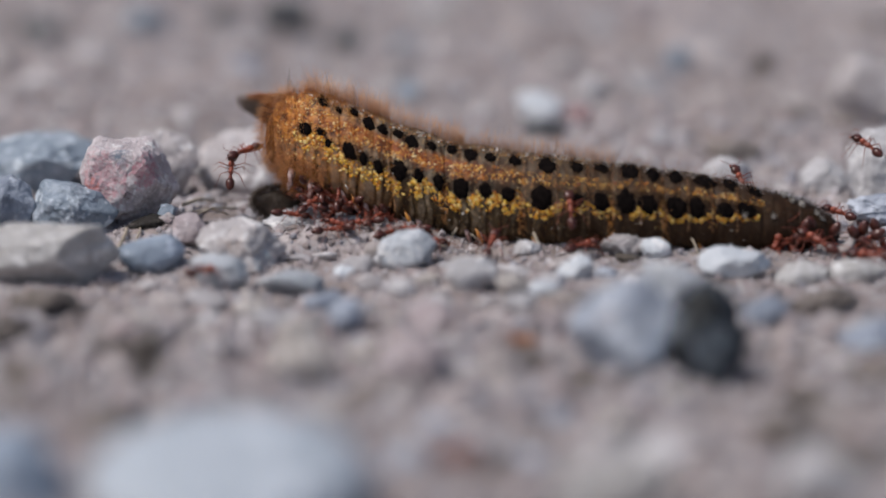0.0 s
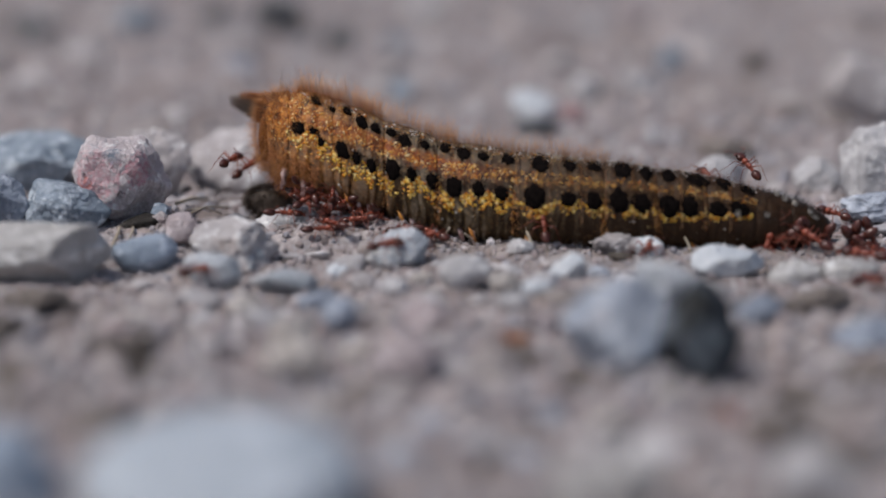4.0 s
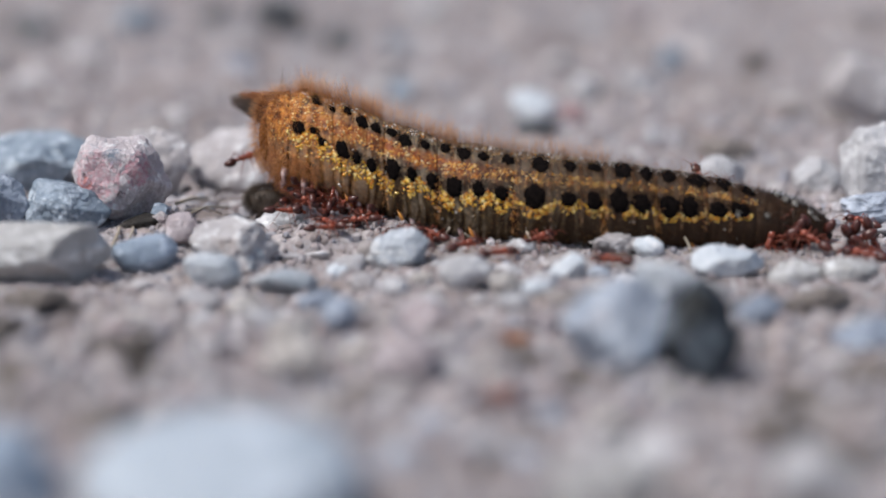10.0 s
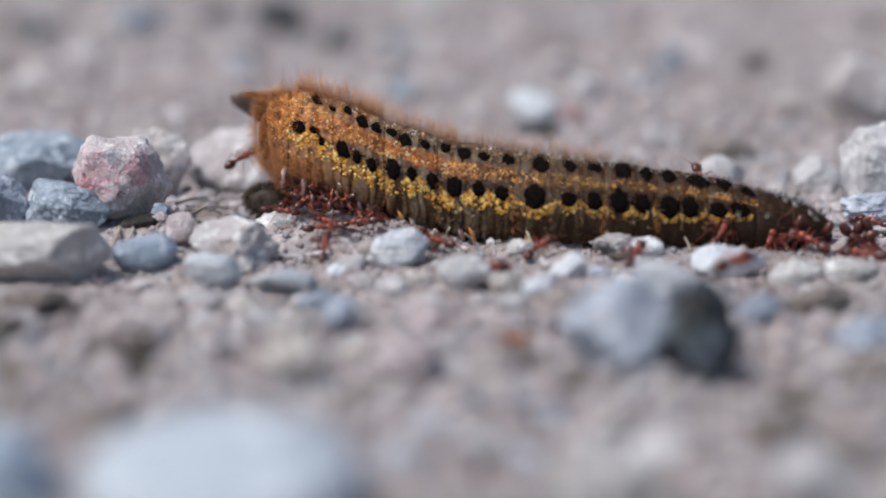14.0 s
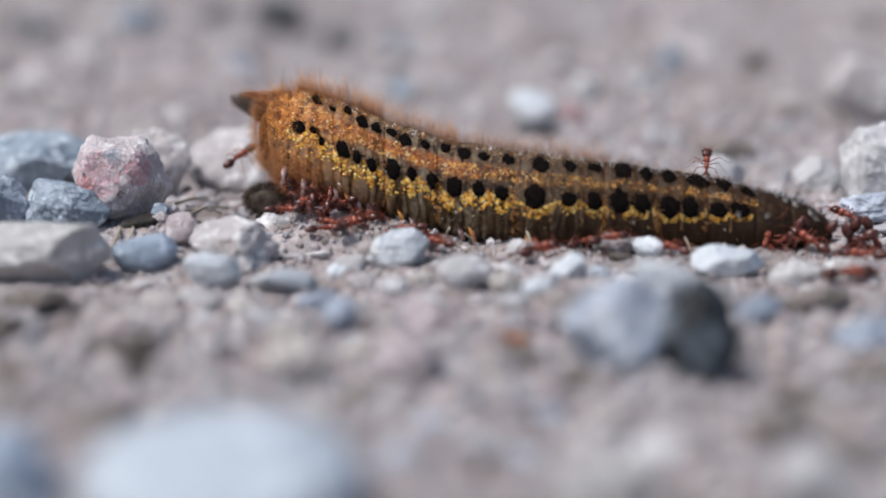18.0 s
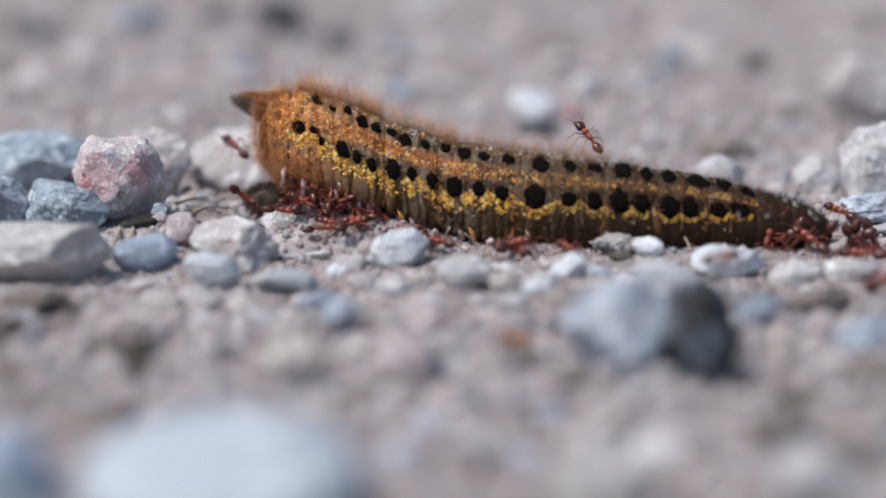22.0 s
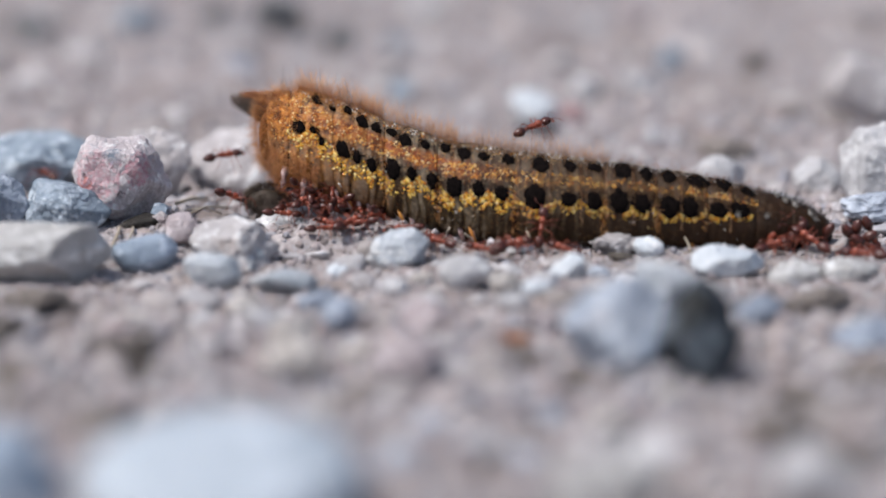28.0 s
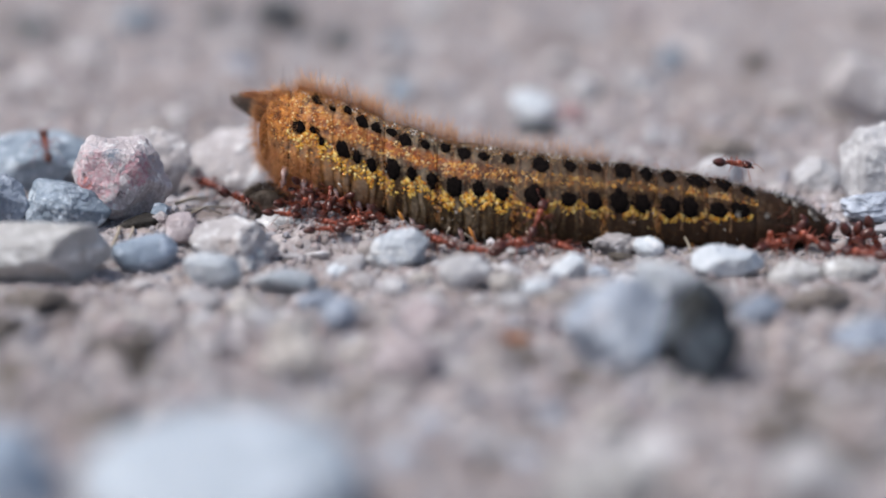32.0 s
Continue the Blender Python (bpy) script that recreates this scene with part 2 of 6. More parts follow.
def skin_material():
    """Caterpillar skin: u runs along the body in centimetres, v round it in turns from the side that faces out."""
    m = Nodes("caterpillar_skin", 0.7, 0.14)
    at = m.coords()
    sep = m.node("SeparateXYZ", Vector=m.coords(uv=True))
    u, v = sep.outputs["X"], sep.outputs["Y"]
    wob = m.math("MULTIPLY", m.noise(at, 500, 3), 0.02)
    v = m.math("ADD", v, m.math("SUBTRACT", wob, 0.01))
    fine = m.noise(at, 1800, 5)
    rear = m.grey(u, (0.0, 0.0), (1.0, 1.0))  # 0 at the raised end, 1 at the other
    blot = m.noise(at, 700, 4)
    pos = m.node("SeparateXYZ", Vector=at)
    tall = m.node("CombineXYZ", X=pos.outputs["X"], Y=m.math("MULTIPLY", pos.outputs["Y"], 0.14), Z=m.math("MULTIPLY", pos.outputs["Z"], 0.14)).outputs[0]
    streak = m.noise(tall, 1100, 3, 0.5)
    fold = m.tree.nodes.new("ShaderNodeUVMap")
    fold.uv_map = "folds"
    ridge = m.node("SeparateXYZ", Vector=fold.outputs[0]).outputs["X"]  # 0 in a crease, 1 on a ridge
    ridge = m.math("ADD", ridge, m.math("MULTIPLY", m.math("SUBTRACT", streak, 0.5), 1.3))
    # shade in the creases and highlights on the ridges are put into the colour
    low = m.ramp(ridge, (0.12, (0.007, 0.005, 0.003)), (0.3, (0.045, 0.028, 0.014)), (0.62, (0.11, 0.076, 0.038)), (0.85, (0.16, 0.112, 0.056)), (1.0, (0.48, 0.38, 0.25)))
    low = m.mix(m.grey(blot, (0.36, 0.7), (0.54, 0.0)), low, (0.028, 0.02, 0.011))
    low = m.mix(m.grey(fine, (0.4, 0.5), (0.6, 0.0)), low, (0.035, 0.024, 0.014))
    # darker rear skin, deepened further for the shade under the belly
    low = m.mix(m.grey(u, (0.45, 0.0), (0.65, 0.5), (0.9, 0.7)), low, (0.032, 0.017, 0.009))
    # paler ridges at this end, brightened to paint in light reaching under it
    pale_end = m.math("MULTIPLY", m.grey(u, (0.05, 0.7), (0.26, 0.0)), m.grey(ridge, (0.55, 0.0), (0.85, 1.0)))
    low = m.mix(pale_end, low, (0.52, 0.33, 0.2))
    # mask for the near-black shade painted into the creases
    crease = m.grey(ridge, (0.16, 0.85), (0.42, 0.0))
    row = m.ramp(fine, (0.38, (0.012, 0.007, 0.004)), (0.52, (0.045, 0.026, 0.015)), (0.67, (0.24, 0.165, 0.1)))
    # ridge glints painted pale, then the creases painted dark
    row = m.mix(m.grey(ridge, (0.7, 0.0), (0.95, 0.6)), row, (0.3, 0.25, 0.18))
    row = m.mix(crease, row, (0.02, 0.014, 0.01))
    rust = m.ramp(blot, (0.34, (0.025, 0.009, 0.005)), (0.46, (0.12, 0.026, 0.009)), (0.56, (0.26, 0.06, 0.014)), (0.68, (0.42, 0.15, 0.032)))
    rust = m.mix(m.grey(fine, (0.4, 0.6), (0.55, 0.0)), rust, (0.05, 0.027, 0.016))
    tan = m.ramp(blot, (0.36, (0.018, 0.012, 0.007)), (0.5, (0.085, 0.05, 0.022)), (0.64, (0.24, 0.15, 0.06)))
    rust = m.mix(m.grey(u, (0.32, 0.0), (0.5, 0.85)), rust, tan)
    top = m.ramp(fine, (0.3, (0.04, 0.027, 0.018)), (0.7, (0.2, 0.13, 0.075)))
    rag = m.math("ADD", v, m.math("MULTIPLY", m.math("SUBTRACT", m.noise(at, 1500, 3), 0.5), 0.05))
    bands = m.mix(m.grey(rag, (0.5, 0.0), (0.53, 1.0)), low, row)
    bands = m.mix(m.grey(rag, (0.562, 0.0), (0.59, 1.0)), bands, rust)
    bands = m.mix(m.grey(rag, (0.622, 0.0), (0.65, 1.0)), bands, row)
    bands = m.mix(m.grey(rag, (0.69, 0.0), (0.72, 1.0)), bands, top)
    # the same painted crease shade, carried up over the bands
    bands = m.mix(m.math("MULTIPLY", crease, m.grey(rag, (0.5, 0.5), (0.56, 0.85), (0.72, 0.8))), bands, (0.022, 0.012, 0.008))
    front = m.math("MULTIPLY", m.grey(u, (0.03, 0.9), (0.1, 0.6), (0.2, 0.15), (0.28, 0.0)), m.grey(rag, (0.3, 0.85), (0.42, 0.7), (0.5, 0.75), (0.56, 1.0)))
    bands = m.mix(front, bands, m.ramp(m.noise(at, 1300, 4), (0.36, (0.04, 0.015, 0.007)), (0.48, (0.26, 0.085, 0.02)), (0.62, (0.58, 0.24, 0.05))))
    keep = m.mix(m.grey(u, (0.28, 0.0), (0.45, 1.0)), m.grey(rag, (0.565, 1.0), (0.585, 0.35), (0.63, 0.35), (0.65, 1.0)), m.grey(rag, (0.585, 1.0), (0.6, 0.78), (0.635, 0.78), (0.65, 1.0)))
    keep = m.math("MAXIMUM", keep, m.grey(m.noise(at, 420, 3), (0.42, 0.9), (0.56, 0.0)))
    # darker rear skin, with shadow on the lower mid flank painted in
    dusk = m.math("MULTIPLY", m.grey(u, (0.14, 0.0), (0.3, 0.36), (0.45, 0.72), (0.7, 0.92), (0.86, 0.94)), keep)
    dusk = m.math("MAXIMUM", dusk, m.grey(u, (0.83, 0.0), (0.9, 0.97)))
    bands = m.mix(dusk, bands, (0.032, 0.0155, 0.0075))
    # faint gilding between the scale beads
    small = m.cells(at, 4200)
    pick = m.node("SeparateXYZ", Vector=m.cells(at, 4200, "Color"))
    speck = m.grey(small, (0.32, 1.0), (0.48, 0.0))
    gold = m.ramp(pick.outputs["X"], (0.0, (0.5, 0.15, 0.03)), (0.5, (0.66, 0.34, 0.07)), (1.0, (0.7, 0.52, 0.28)))
    gild = m.grey(rag, (0.47, 0.2), (0.52, 0.1), (0.57, 0.4), (0.6, 0.6), (0.64, 0.2), (0.7, 0.5), (0.76, 0.25))
    gild = m.math("MULTIPLY", gild, m.grey(pick.outputs["Z"], (0.55, 0.0), (0.6, 1.0)))
    gild = m.math("MULTIPLY", gild, m.grey(u, (0.0, 1.0), (0.42, 0.9), (0.6, 0.4), (0.84, 0.2), (0.9, 0.0)))
    m.colour(m.mix(m.math("MULTIPLY", gild, speck), bands, gold))
    m.put(m.bsdf.inputs["Roughness"], m.grey(m.noise(at, 900, 3), (0.42, 0.6), (0.66, 0.3)))
    m.put(m.bsdf.inputs["Specular IOR Level"], m.grey(rag, (0.4, 0.12), (0.5, 0.2), (0.57, 0.14), (0.75, 0.14)))
    m.bump(m.math("ADD", m.math("MULTIPLY", streak, 0.6), fine), 0.8, 0.00014)
    return m.mat


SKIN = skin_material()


# ---- mesh helpers (lengths in millimetres) ----
def mesh(name, verts, faces, material, smooth=True):
    me = bpy.data.meshes.new(name)
    me.from_pydata([tuple(v) for v in (np.asarray(verts, float) * MM).tolist()], [], faces)
    me.materials.append(material)
    if smooth:
        me.polygons.foreach_set("use_smooth", [True] * len(me.polygons))
    me.update()
    return me


def part(name, me, parent, label="", at=None, kind=""):
    ob = new(name, me)
    ob.parent = parent
    if at is not None:
        ob.matrix_basis = at
    return tagged(ob, label, kind=kind)


BALLS = {}


def ball(level):
    """Unit icosphere as an array of directions and a list of faces."""
    if level not in BALLS:
        bm = bmesh.new()
        bmesh.ops.create_icosphere(bm, subdivisions=level, radius=1)
        BALLS[level] = (np.array([v.co for v in bm.verts]), [[v.index for v in fa.verts] for fa in bm.faces])
        bm.free()
    return BALLS[level]


def lump(seed, level=3, cuts=10, sharp=14.0, rough=0.05, angular=0.6, boxy=0.0, chips=0.0, faces_at=()):
    """A broken-stone shape: a ball flattened by random planes (and, if boxy, by six square ones), then roughened and chipped."""
    rng = np.random.default_rng(seed)
    dirs, faces = ball(level)
    n = rng.normal(size=(cuts, 3))
    d = rng.uniform(angular, 0.95, cuts)
    if boxy:
        sides = np.concatenate((np.eye(3), -np.eye(3))) + rng.normal(0, 0.13, (6, 3))
        n, d = np.concatenate((n, sides)), np.concatenate((d, np.full(6, boxy)))
    for nx, ny, nz, far in faces_at:
        n, d = np.concatenate((n, [(nx, ny, nz)])), np.append(d, far)
    n /= np.linalg.norm(n, axis=1)[:, None]
    reach = np.maximum(dirs @ n.T, 1e-3) / d
    r = 1 / (np.sum(reach ** sharp, axis=1) + 0.95 ** sharp) ** (1 / sharp)
    if rough:
        off = Vector(rng.uniform(-50, 50, 3))
        bumps = [noise.fractal(Vector(p) * 2.3 + off, 0.7, 2.1, 5) for p in dirs]
        r = r * (1 + rough * np.array(bumps))
        if chips:
            pits = [noise.cell_vector(Vector(p) * 6 + off)[0] + noise.noise(Vector(p) * 11 + off) for p in dirs]
            r = r * (1 + chips * np.array(pits))
    return dirs * r[:, None], faces


def ease(a, b, x):
    k = min(1.0, max(0.0, (x - a) / (b - a)))
    return k * k * (3 - 2 * k)


def swell(x, y):
    """Height of the trodden ground in millimetres."""
    h = 0.9 * noise.noise(Vector((x / 22, y / 22, 3.1))) + 0.75 * noise.noise(Vector((x / 7, y / 7, 8.3)))
    h += 1.8 * ease(-20, -27, x) * ease(-10, 2, y) * (1 - ease(7, 18, y))  # a low bank under the broken stones
    far = min(1.0, max(0.0, (abs(y) + abs(x) - 60) / 100))
    crumb = 0.3 * abs(noise.noise(Vector((x / 0.62, y / 0.62, 11.0)))) * ease(-40, -30, y) * ease(22, 12, y)
    bank = ease(-17, -13, x) * ease(3, -5, x) * ease(-5.5, -1.5, y) * ease(4.5, 1.5, y)  # a crumbling bank before the raised end
    h += 1.7 * bank
    crumb *= 1 + 1.5 * bank
    clod = ease(-24, -34, y) * (1.35 * noise.noise(Vector((x / 3.4, y / 3.4, 21.0))) + 0.85 * noise.noise(Vector((x / 1.5, y / 1.5, 23.0))))
    return h * (1 + 2.0 * far) + crumb + clod + 0.42 * noise.noise(Vector((x / 2.1, y / 2.1, 5.0))) + 0.34 * abs(noise.noise(Vector((x / 0.9, y / 0.9, 1.0))))


TAKEN = []


def stone(name, label, x, y, w, d, h, material, seed, turn=0.0, tilt=0.0, level=4, cuts=9, sharp=30.0, rough=0.09, sink=0.12, raise_by=0.0, boxy=0.0, chips=0.012, faces_at=()):
    v, faces = lump(seed, level, cuts, sharp, rough, 0.55, boxy, chips, faces_at)
    lo, hi = v.min(0), v.max(0)
    v = (v - (lo + hi) / 2) / (hi - lo) * np.array((w, d, h * (1 + sink)))
    ob = new(name, mesh(name, v, faces, material))
    base = swell(x, y) if abs(x) < 150 else 0
    ob.matrix_basis = pose(x * MM, y * MM, (base * 0.9 + raise_by + h * (1 - sink) / 2) * MM, tilt, 0, turn)
    TAKEN.append((x, y, w / 2, d / 2, base * 0.9 + raise_by + h * (1 - sink)))
    return tagged(ob, label, "stone")


def tube(points, radii, sides=6):
    """A tapered tube along points."""
    pts = [Vector(p) for p in points]
    verts, faces = [], []
    for i, p in enumerate(pts):
        t = (pts[min(i + 1, len(pts) - 1)] - pts[max(i - 1, 0)]).normalized()
        a = t.cross(Vector((0.13, 0.21, 1)) if abs(t.z) < 0.9 else Vector((1, 0.1, 0))).normalized()
        b = t.cross(a)
        for k in range(sides):
            ang = 2 * math.pi * k / sides
            verts.append(p + (a * math.cos(ang) + b * math.sin(ang)) * radii[i])
    for i in range(len(pts) - 1):
        for k in range(sides):
            j = (k + 1) % sides
            faces.append((i * sides + k, i * sides + j, (i + 1) * sides + j, (i + 1) * sides + k))
    faces.append(tuple(range(sides))[::-1])
    faces.append(tuple((len(pts) - 1) * sides + k for k in range(sides)))
    return verts, faces


def joined(pieces):
    verts, faces = [], []
    for v, fs in pieces:
        n = len(verts)
        verts.extend(v)
        faces.extend(tuple(i + n for i in fa) for fa in fs)
    return verts, faces


# ---- the ground: one sheet, fine where the lens looks, wide as the horizon ----
def ground():
    def axis(inner, far):
        grow, out = inner[-1] - inner[-2], [inner[-1]]
        while out[-1] < far:
            grow *= 1.5
            out.append(out[-1] + grow)
        grow, back = inner[1] - inner[0], [inner[0]]
        while back[-1] > -far:
            grow *= 1.5
            back.append(back[-1] - grow)
        return back[:0:-1] + list(inner[:-1]) + out

    xs = axis(np.arange(-80, 80, 0.45), 400000)
    ys = axis(np.concatenate((np.arange(-100, -34, 0.75), np.arange(-34, 16, 0.3), np.arange(16, 210, 0.95))), 400000)
    verts = []
    for y in ys:
        for x in xs:
            inside = abs(x) < 150 and -200 < y < 400
            verts.append((x, y, swell(x, y) if inside else 0.0))
    nx = len(xs)
    faces = [(j * nx + i, j * nx + i + 1, (j + 1) * nx + i + 1, (j + 1) * nx + i) for j in range(len(ys) - 1) for i in range(nx - 1)]
    ob = new("ground", mesh("ground", verts, faces, EARTH))
    return tagged(ob, "trodden grey-brown earth strewn with grit", "ground", kind="structure")


ground()

# ---- stones, from the far ones to the near ones ----
stone("stone", "dark stone on the far ground", -22.5, 137.71, 7.05, 5.64, 5.22, SLATE, 3)
stone("stone", "pale stone on the far ground", -39.94, 128.92, 6.01, 4.81, 3.87, GREY_BLUE, 4)
stone("stone", "small dark grey stone on the far ground", -31.37, 141.1, 4.03, 3.22, 2.93, SLATE, 5)
stone("stone", "small bluish stone on the far ground", 28.86, 103.72, 3.69, 2.95, 3.4, GREY_BLUE, 6)
stone("stone", "small dark grey stone on the far ground", 38.96, 101.61, 2.82, 2.26, 2.57, BROWN, 7)
stone("stone", "broad rosy pale stone on the far ground", 48.03, 70.49, 9.07, 7.25, 7.4, PALE_ROSY, 8)
stone("stone", "small grey stone on the far ground", -4.86, 83.38, 3.1, 2.48, 2.16, GREY_BLUE, 9)
stone("stone", "white rounded stone behind the caterpillar", 10.4, 66.64, 5.8, 4.32, 4.3, WHITE, 11, sharp=7, faces_at=((-0.2, -0.6, 0.75, 0.6),))
stone("stone", "small pink stone behind the caterpillar", 14.64, 64.47, 3.33, 2.66, 2.29, PINK_DULL, 12)
stone("stone", "dark flat lump behind the caterpillar", 30.5, 45.52, 6.36, 5.08, 1.9, BROWN_PALE, 13)
stone("stone", "dark earth lump on the far ground", 10.61, 58.36, 5.03, 4.02, 1.76, SLATE, 14)
stone("stone", "pale pitted stone just behind the caterpillar", 27.5, 24.8, 6.3, 4.6, 3.7, PALE_LIGHT, 15, sharp=9, rough=0.06)
stone("stone", "large white rough stone by the tail end", 43.6, 18.34, 8.6, 6.68, 8.3, PALE_LIGHT, 16, level=5, cuts=2, sharp=30, rough=0.1, faces_at=((-0.9, -0.4, 0.1, 0.7), (0.0, -0.3, 0.95, 0.7), (-0.55, -0.5, 0.65, 0.8), (0.0, -0.98, 0.15, 0.66)))
stone("stone", "small white angular stone by the tail end", 37.8, 23.99, 5.0, 3.6, 3.6, PALE_LIGHT, 17, cuts=0, sharp=40, faces_at=((-0.55, -0.4, 0.73, 0.56), (0.6, -0.4, 0.7, 0.56), (0.0, -0.98, 0.1, 0.6)))
stone("stone", "grey cracked stone by the tail end", 41.6, 9.08, 7.0, 5.63, 2.7, LILAC, 18, level=5, sharp=40, rough=0.14, chips=0.03)
stone("stone", "pale grey stone behind the pink granite", -28.5, 21.0, 7.0, 5.08, 6.95, PALE_ROSY, 19, level=5, sharp=14, faces_at=((0.1, -0.75, 0.65, 0.6),))
stone("stone", "large blue-grey broken stone", -41.6, 26.1, 11.9, 9.0, 5.6, GREY_BLUE, 21, level=5, cuts=2, sharp=70, rough=0.1, chips=0.02, faces_at=((-0.35, -0.45, 0.82, 0.55), (0.1, -0.3, 0.95, 0.6), (0.62, -0.5, 0.6, 0.56), (0.15, -0.97, -0.2, 0.58), (-0.5, -0.85, 0.15, 0.7), (0.93, -0.25, 0.25, 0.78)))
stone("stone", "dark slate-blue broken stone", -41.6, 0.17, 6.0, 4.8, 5.3, STEEL, 22, raise_by=-0.5, level=5, cuts=2, sharp=70, rough=0.1, chips=0.03, faces_at=((-0.3, -0.35, 0.88, 0.62), (0.55, -0.4, 0.73, 0.6), (0.5, -0.86, -0.05, 0.55), (-0.4, -0.9, 0.1, 0.6), (0.2, -0.8, -0.55, 0.62)))
stone("stone", "pink and white granite pebble with dark pits and a bluish patch", -30.4, 4.07, 9.5, 6.88, 8.5, PINK, 23, level=6, rough=0.07, cuts=0, sharp=38, chips=0.032, raise_by=-0.55, faces_at=((0.03, -0.12, 0.99, 0.72), (-0.62, -0.15, 0.77, 0.88), (0.5, -0.15, 0.85, 0.86), (0.75, -0.1, 0.66, 0.82), (0.9, -0.25, 0.34, 0.72), (0.75, -0.45, -0.48, 0.6), (0.3, -0.55, -0.78, 0.68), (-0.62, -0.2, -0.76, 0.62), (-0.95, -0.15, -0.28, 0.72), (-0.96, -0.2, 0.15, 0.78), (-0.15, -0.97, 0.18, 0.66), (0.35, -0.9, -0.2, 0.66)))
stone("stone", "blue-grey faceted broken stone", -35.1, 0.45, 8.3, 6.5, 5.0, GREY_BLUE, 24, raise_by=-0.7, level=5, cuts=0, sharp=80, rough=0.1, chips=0.028, faces_at=((-0.3, -0.62, 0.72, 0.56), (0.6, -0.48, 0.64, 0.4), (0.28, 0.1, 0.95, 0.5), (-0.88, -0.3, 0.35, 0.74), (-0.15, -0.97, -0.1, 0.62), (0.5, -0.8, -0.3, 0.62), (0.85, 0.2, 0.5, 0.72)))
stone("stone", "tiny bluish pebble against the granite", -26.75, 1.56, 1.91, 1.53, 1.73, GREY_BLUE, 25)
stone("stone", "small pinkish white pebble among stones", -23.89, -4.8, 3.32, 2.66, 2.98, ROSE, 26)
stone("stone", "pale lumpy stone with a bluish side", -18.9, -9.47, 8.2, 6.2, 5.0, STAINED, 27, raise_by=-0.8, level=5, cuts=4, sharp=24, rough=0.14, chips=0.02, faces_at=((-0.2, -0.4, 0.9, 0.66), (0.8, -0.5, 0.3, 0.62), (-0.3, -0.94, 0.1, 0.66)))
stone("stone", "smooth slate-blue pebble among stones", -26.81, -10.97, 5.9, 4.6, 3.3, BLUE_SMOOTH, 28, cuts=4, sharp=6, rough=0.05, chips=0.0, turn=-12)
stone("stone", "pale grey slab with a broken end", -35.4, -15.34, 12.0, 7.4, 5.2, SLAB, 29, level=5, cuts=0, sharp=80, rough=0.07, chips=0.02, faces_at=((-0.22, -0.42, 0.88, 0.5), (0.8, -0.58, -0.12, 0.44), (-0.15, -0.95, 0.25, 0.6), (0.1, 0.3, 0.95, 0.6), (0.1, -0.75, -0.65, 0.62), (0.95, 0.1, 0.3, 0.8)))
stone("stone", "pale bluish pebble among stones", -20.23, -17.56, 5.25, 4.2, 2.93, PALE_BLUE, 30, sharp=8)
stone("stone", "flat pale grey pebble", -14.01, -18.4, 6.12, 4.89, 2.14, PALE_BLUE, 31, sharp=12)
stone("stone", "pale bluish angular pebble before the caterpillar", -3.9, -10.22, 5.4, 4.2, 3.4, PALE_BLUE, 32, cuts=2, sharp=36, rough=0.08, faces_at=((-0.35, -0.3, 0.88, 0.62), (0.62, -0.6, 0.5, 0.6), (-0.5, -0.85, 0.1, 0.62), (0.9, -0.3, -0.2, 0.7)))
stone("stone", "pale pebble before the caterpillar", 1.88, -19.99, 4.62, 3.69, 3.04, PALE_LIGHT, 33)
stone("stone", "cream pebble among the gravel", 5.34, -22.36, 2.73, 2.19, 1.93, CREAM, 34)
stone("stone", "small white quartz pebble", 11.01, -17.64, 3.57, 2.86, 2.63, WHITE, 35)
stone("stone", "small white chip by the caterpillar", 18.77, -7.56, 2.88, 2.3, 1.72, WHITE, 36)
stone("stone", "bright white flat-topped pebble", 25.5, -13.1, 6.7, 5.06, 2.4, WHITE, 37, cuts=2, sharp=22, rough=0.06, faces_at=((0.05, -0.3, 0.95, 0.62), (-0.75, -0.45, 0.45, 0.7), (0.8, -0.5, 0.1, 0.72), (0.0, -1.0, -0.1, 0.66)))
stone("stone", "pale grey stone on the gravel", 18.75, -30.75, 6.6, 4.8, 4.5, PALE_BLUE, 38, sharp=14)
stone("stone", "grey-blue stone on the gravel", 26.06, -34.35, 4.43, 3.54, 2.41, STEEL, 39)
stone("stone", "large blue-grey broken stone on earth", 13.9, -47.13, 9.6, 6.9, 6.9, LILAC_PALE, 40, raise_by=-0.3, level=5, cuts=0, sharp=60, rough=0.1, chips=0.03, faces_at=((-0.6, -0.25, 0.76, 0.52), (0.55, -0.45, 0.7, 0.56), (-0.75, -0.55, -0.35, 0.7), (0.3, -0.8, 0.5, 0.55), (-0.35, -0.8, 0.45, 0.56), (0.8, -0.5, 0.1, 0.8)))
stone("stone", "dark slate stone leaning on a paler one", 20.0, -50.09, 6.6, 4.8, 7.9, DARK, 41, level=5, cuts=0, sharp=60, rough=0.12, chips=0.04, faces_at=((-0.75, -0.45, 0.48, 0.56), (0.7, -0.35, 0.62, 0.58), (0.75, -0.6, -0.2, 0.66), (0.05, -0.98, 0.15, 0.6), (-0.6, -0.7, -0.4, 0.62)))
stone("stone", "flat blue stone on gravel", 34.16, -43.97, 6.72, 5.38, 3.08, STEEL, 42)
stone("stone", "small pale stone on earth", 30.27, -50.03, 3.6, 2.88, 1.85, PALE, 43)
stone("stone", "cream stone sunk in the earth", -11.44, -52.63, 5.29, 4.23, 3.32, CREAM, 44, sharp=8)
stone("stone", "rosy grey stone on earth", -2.96, -53.13, 5.88, 4.71, 3.28, ROSE, 45, sharp=8)
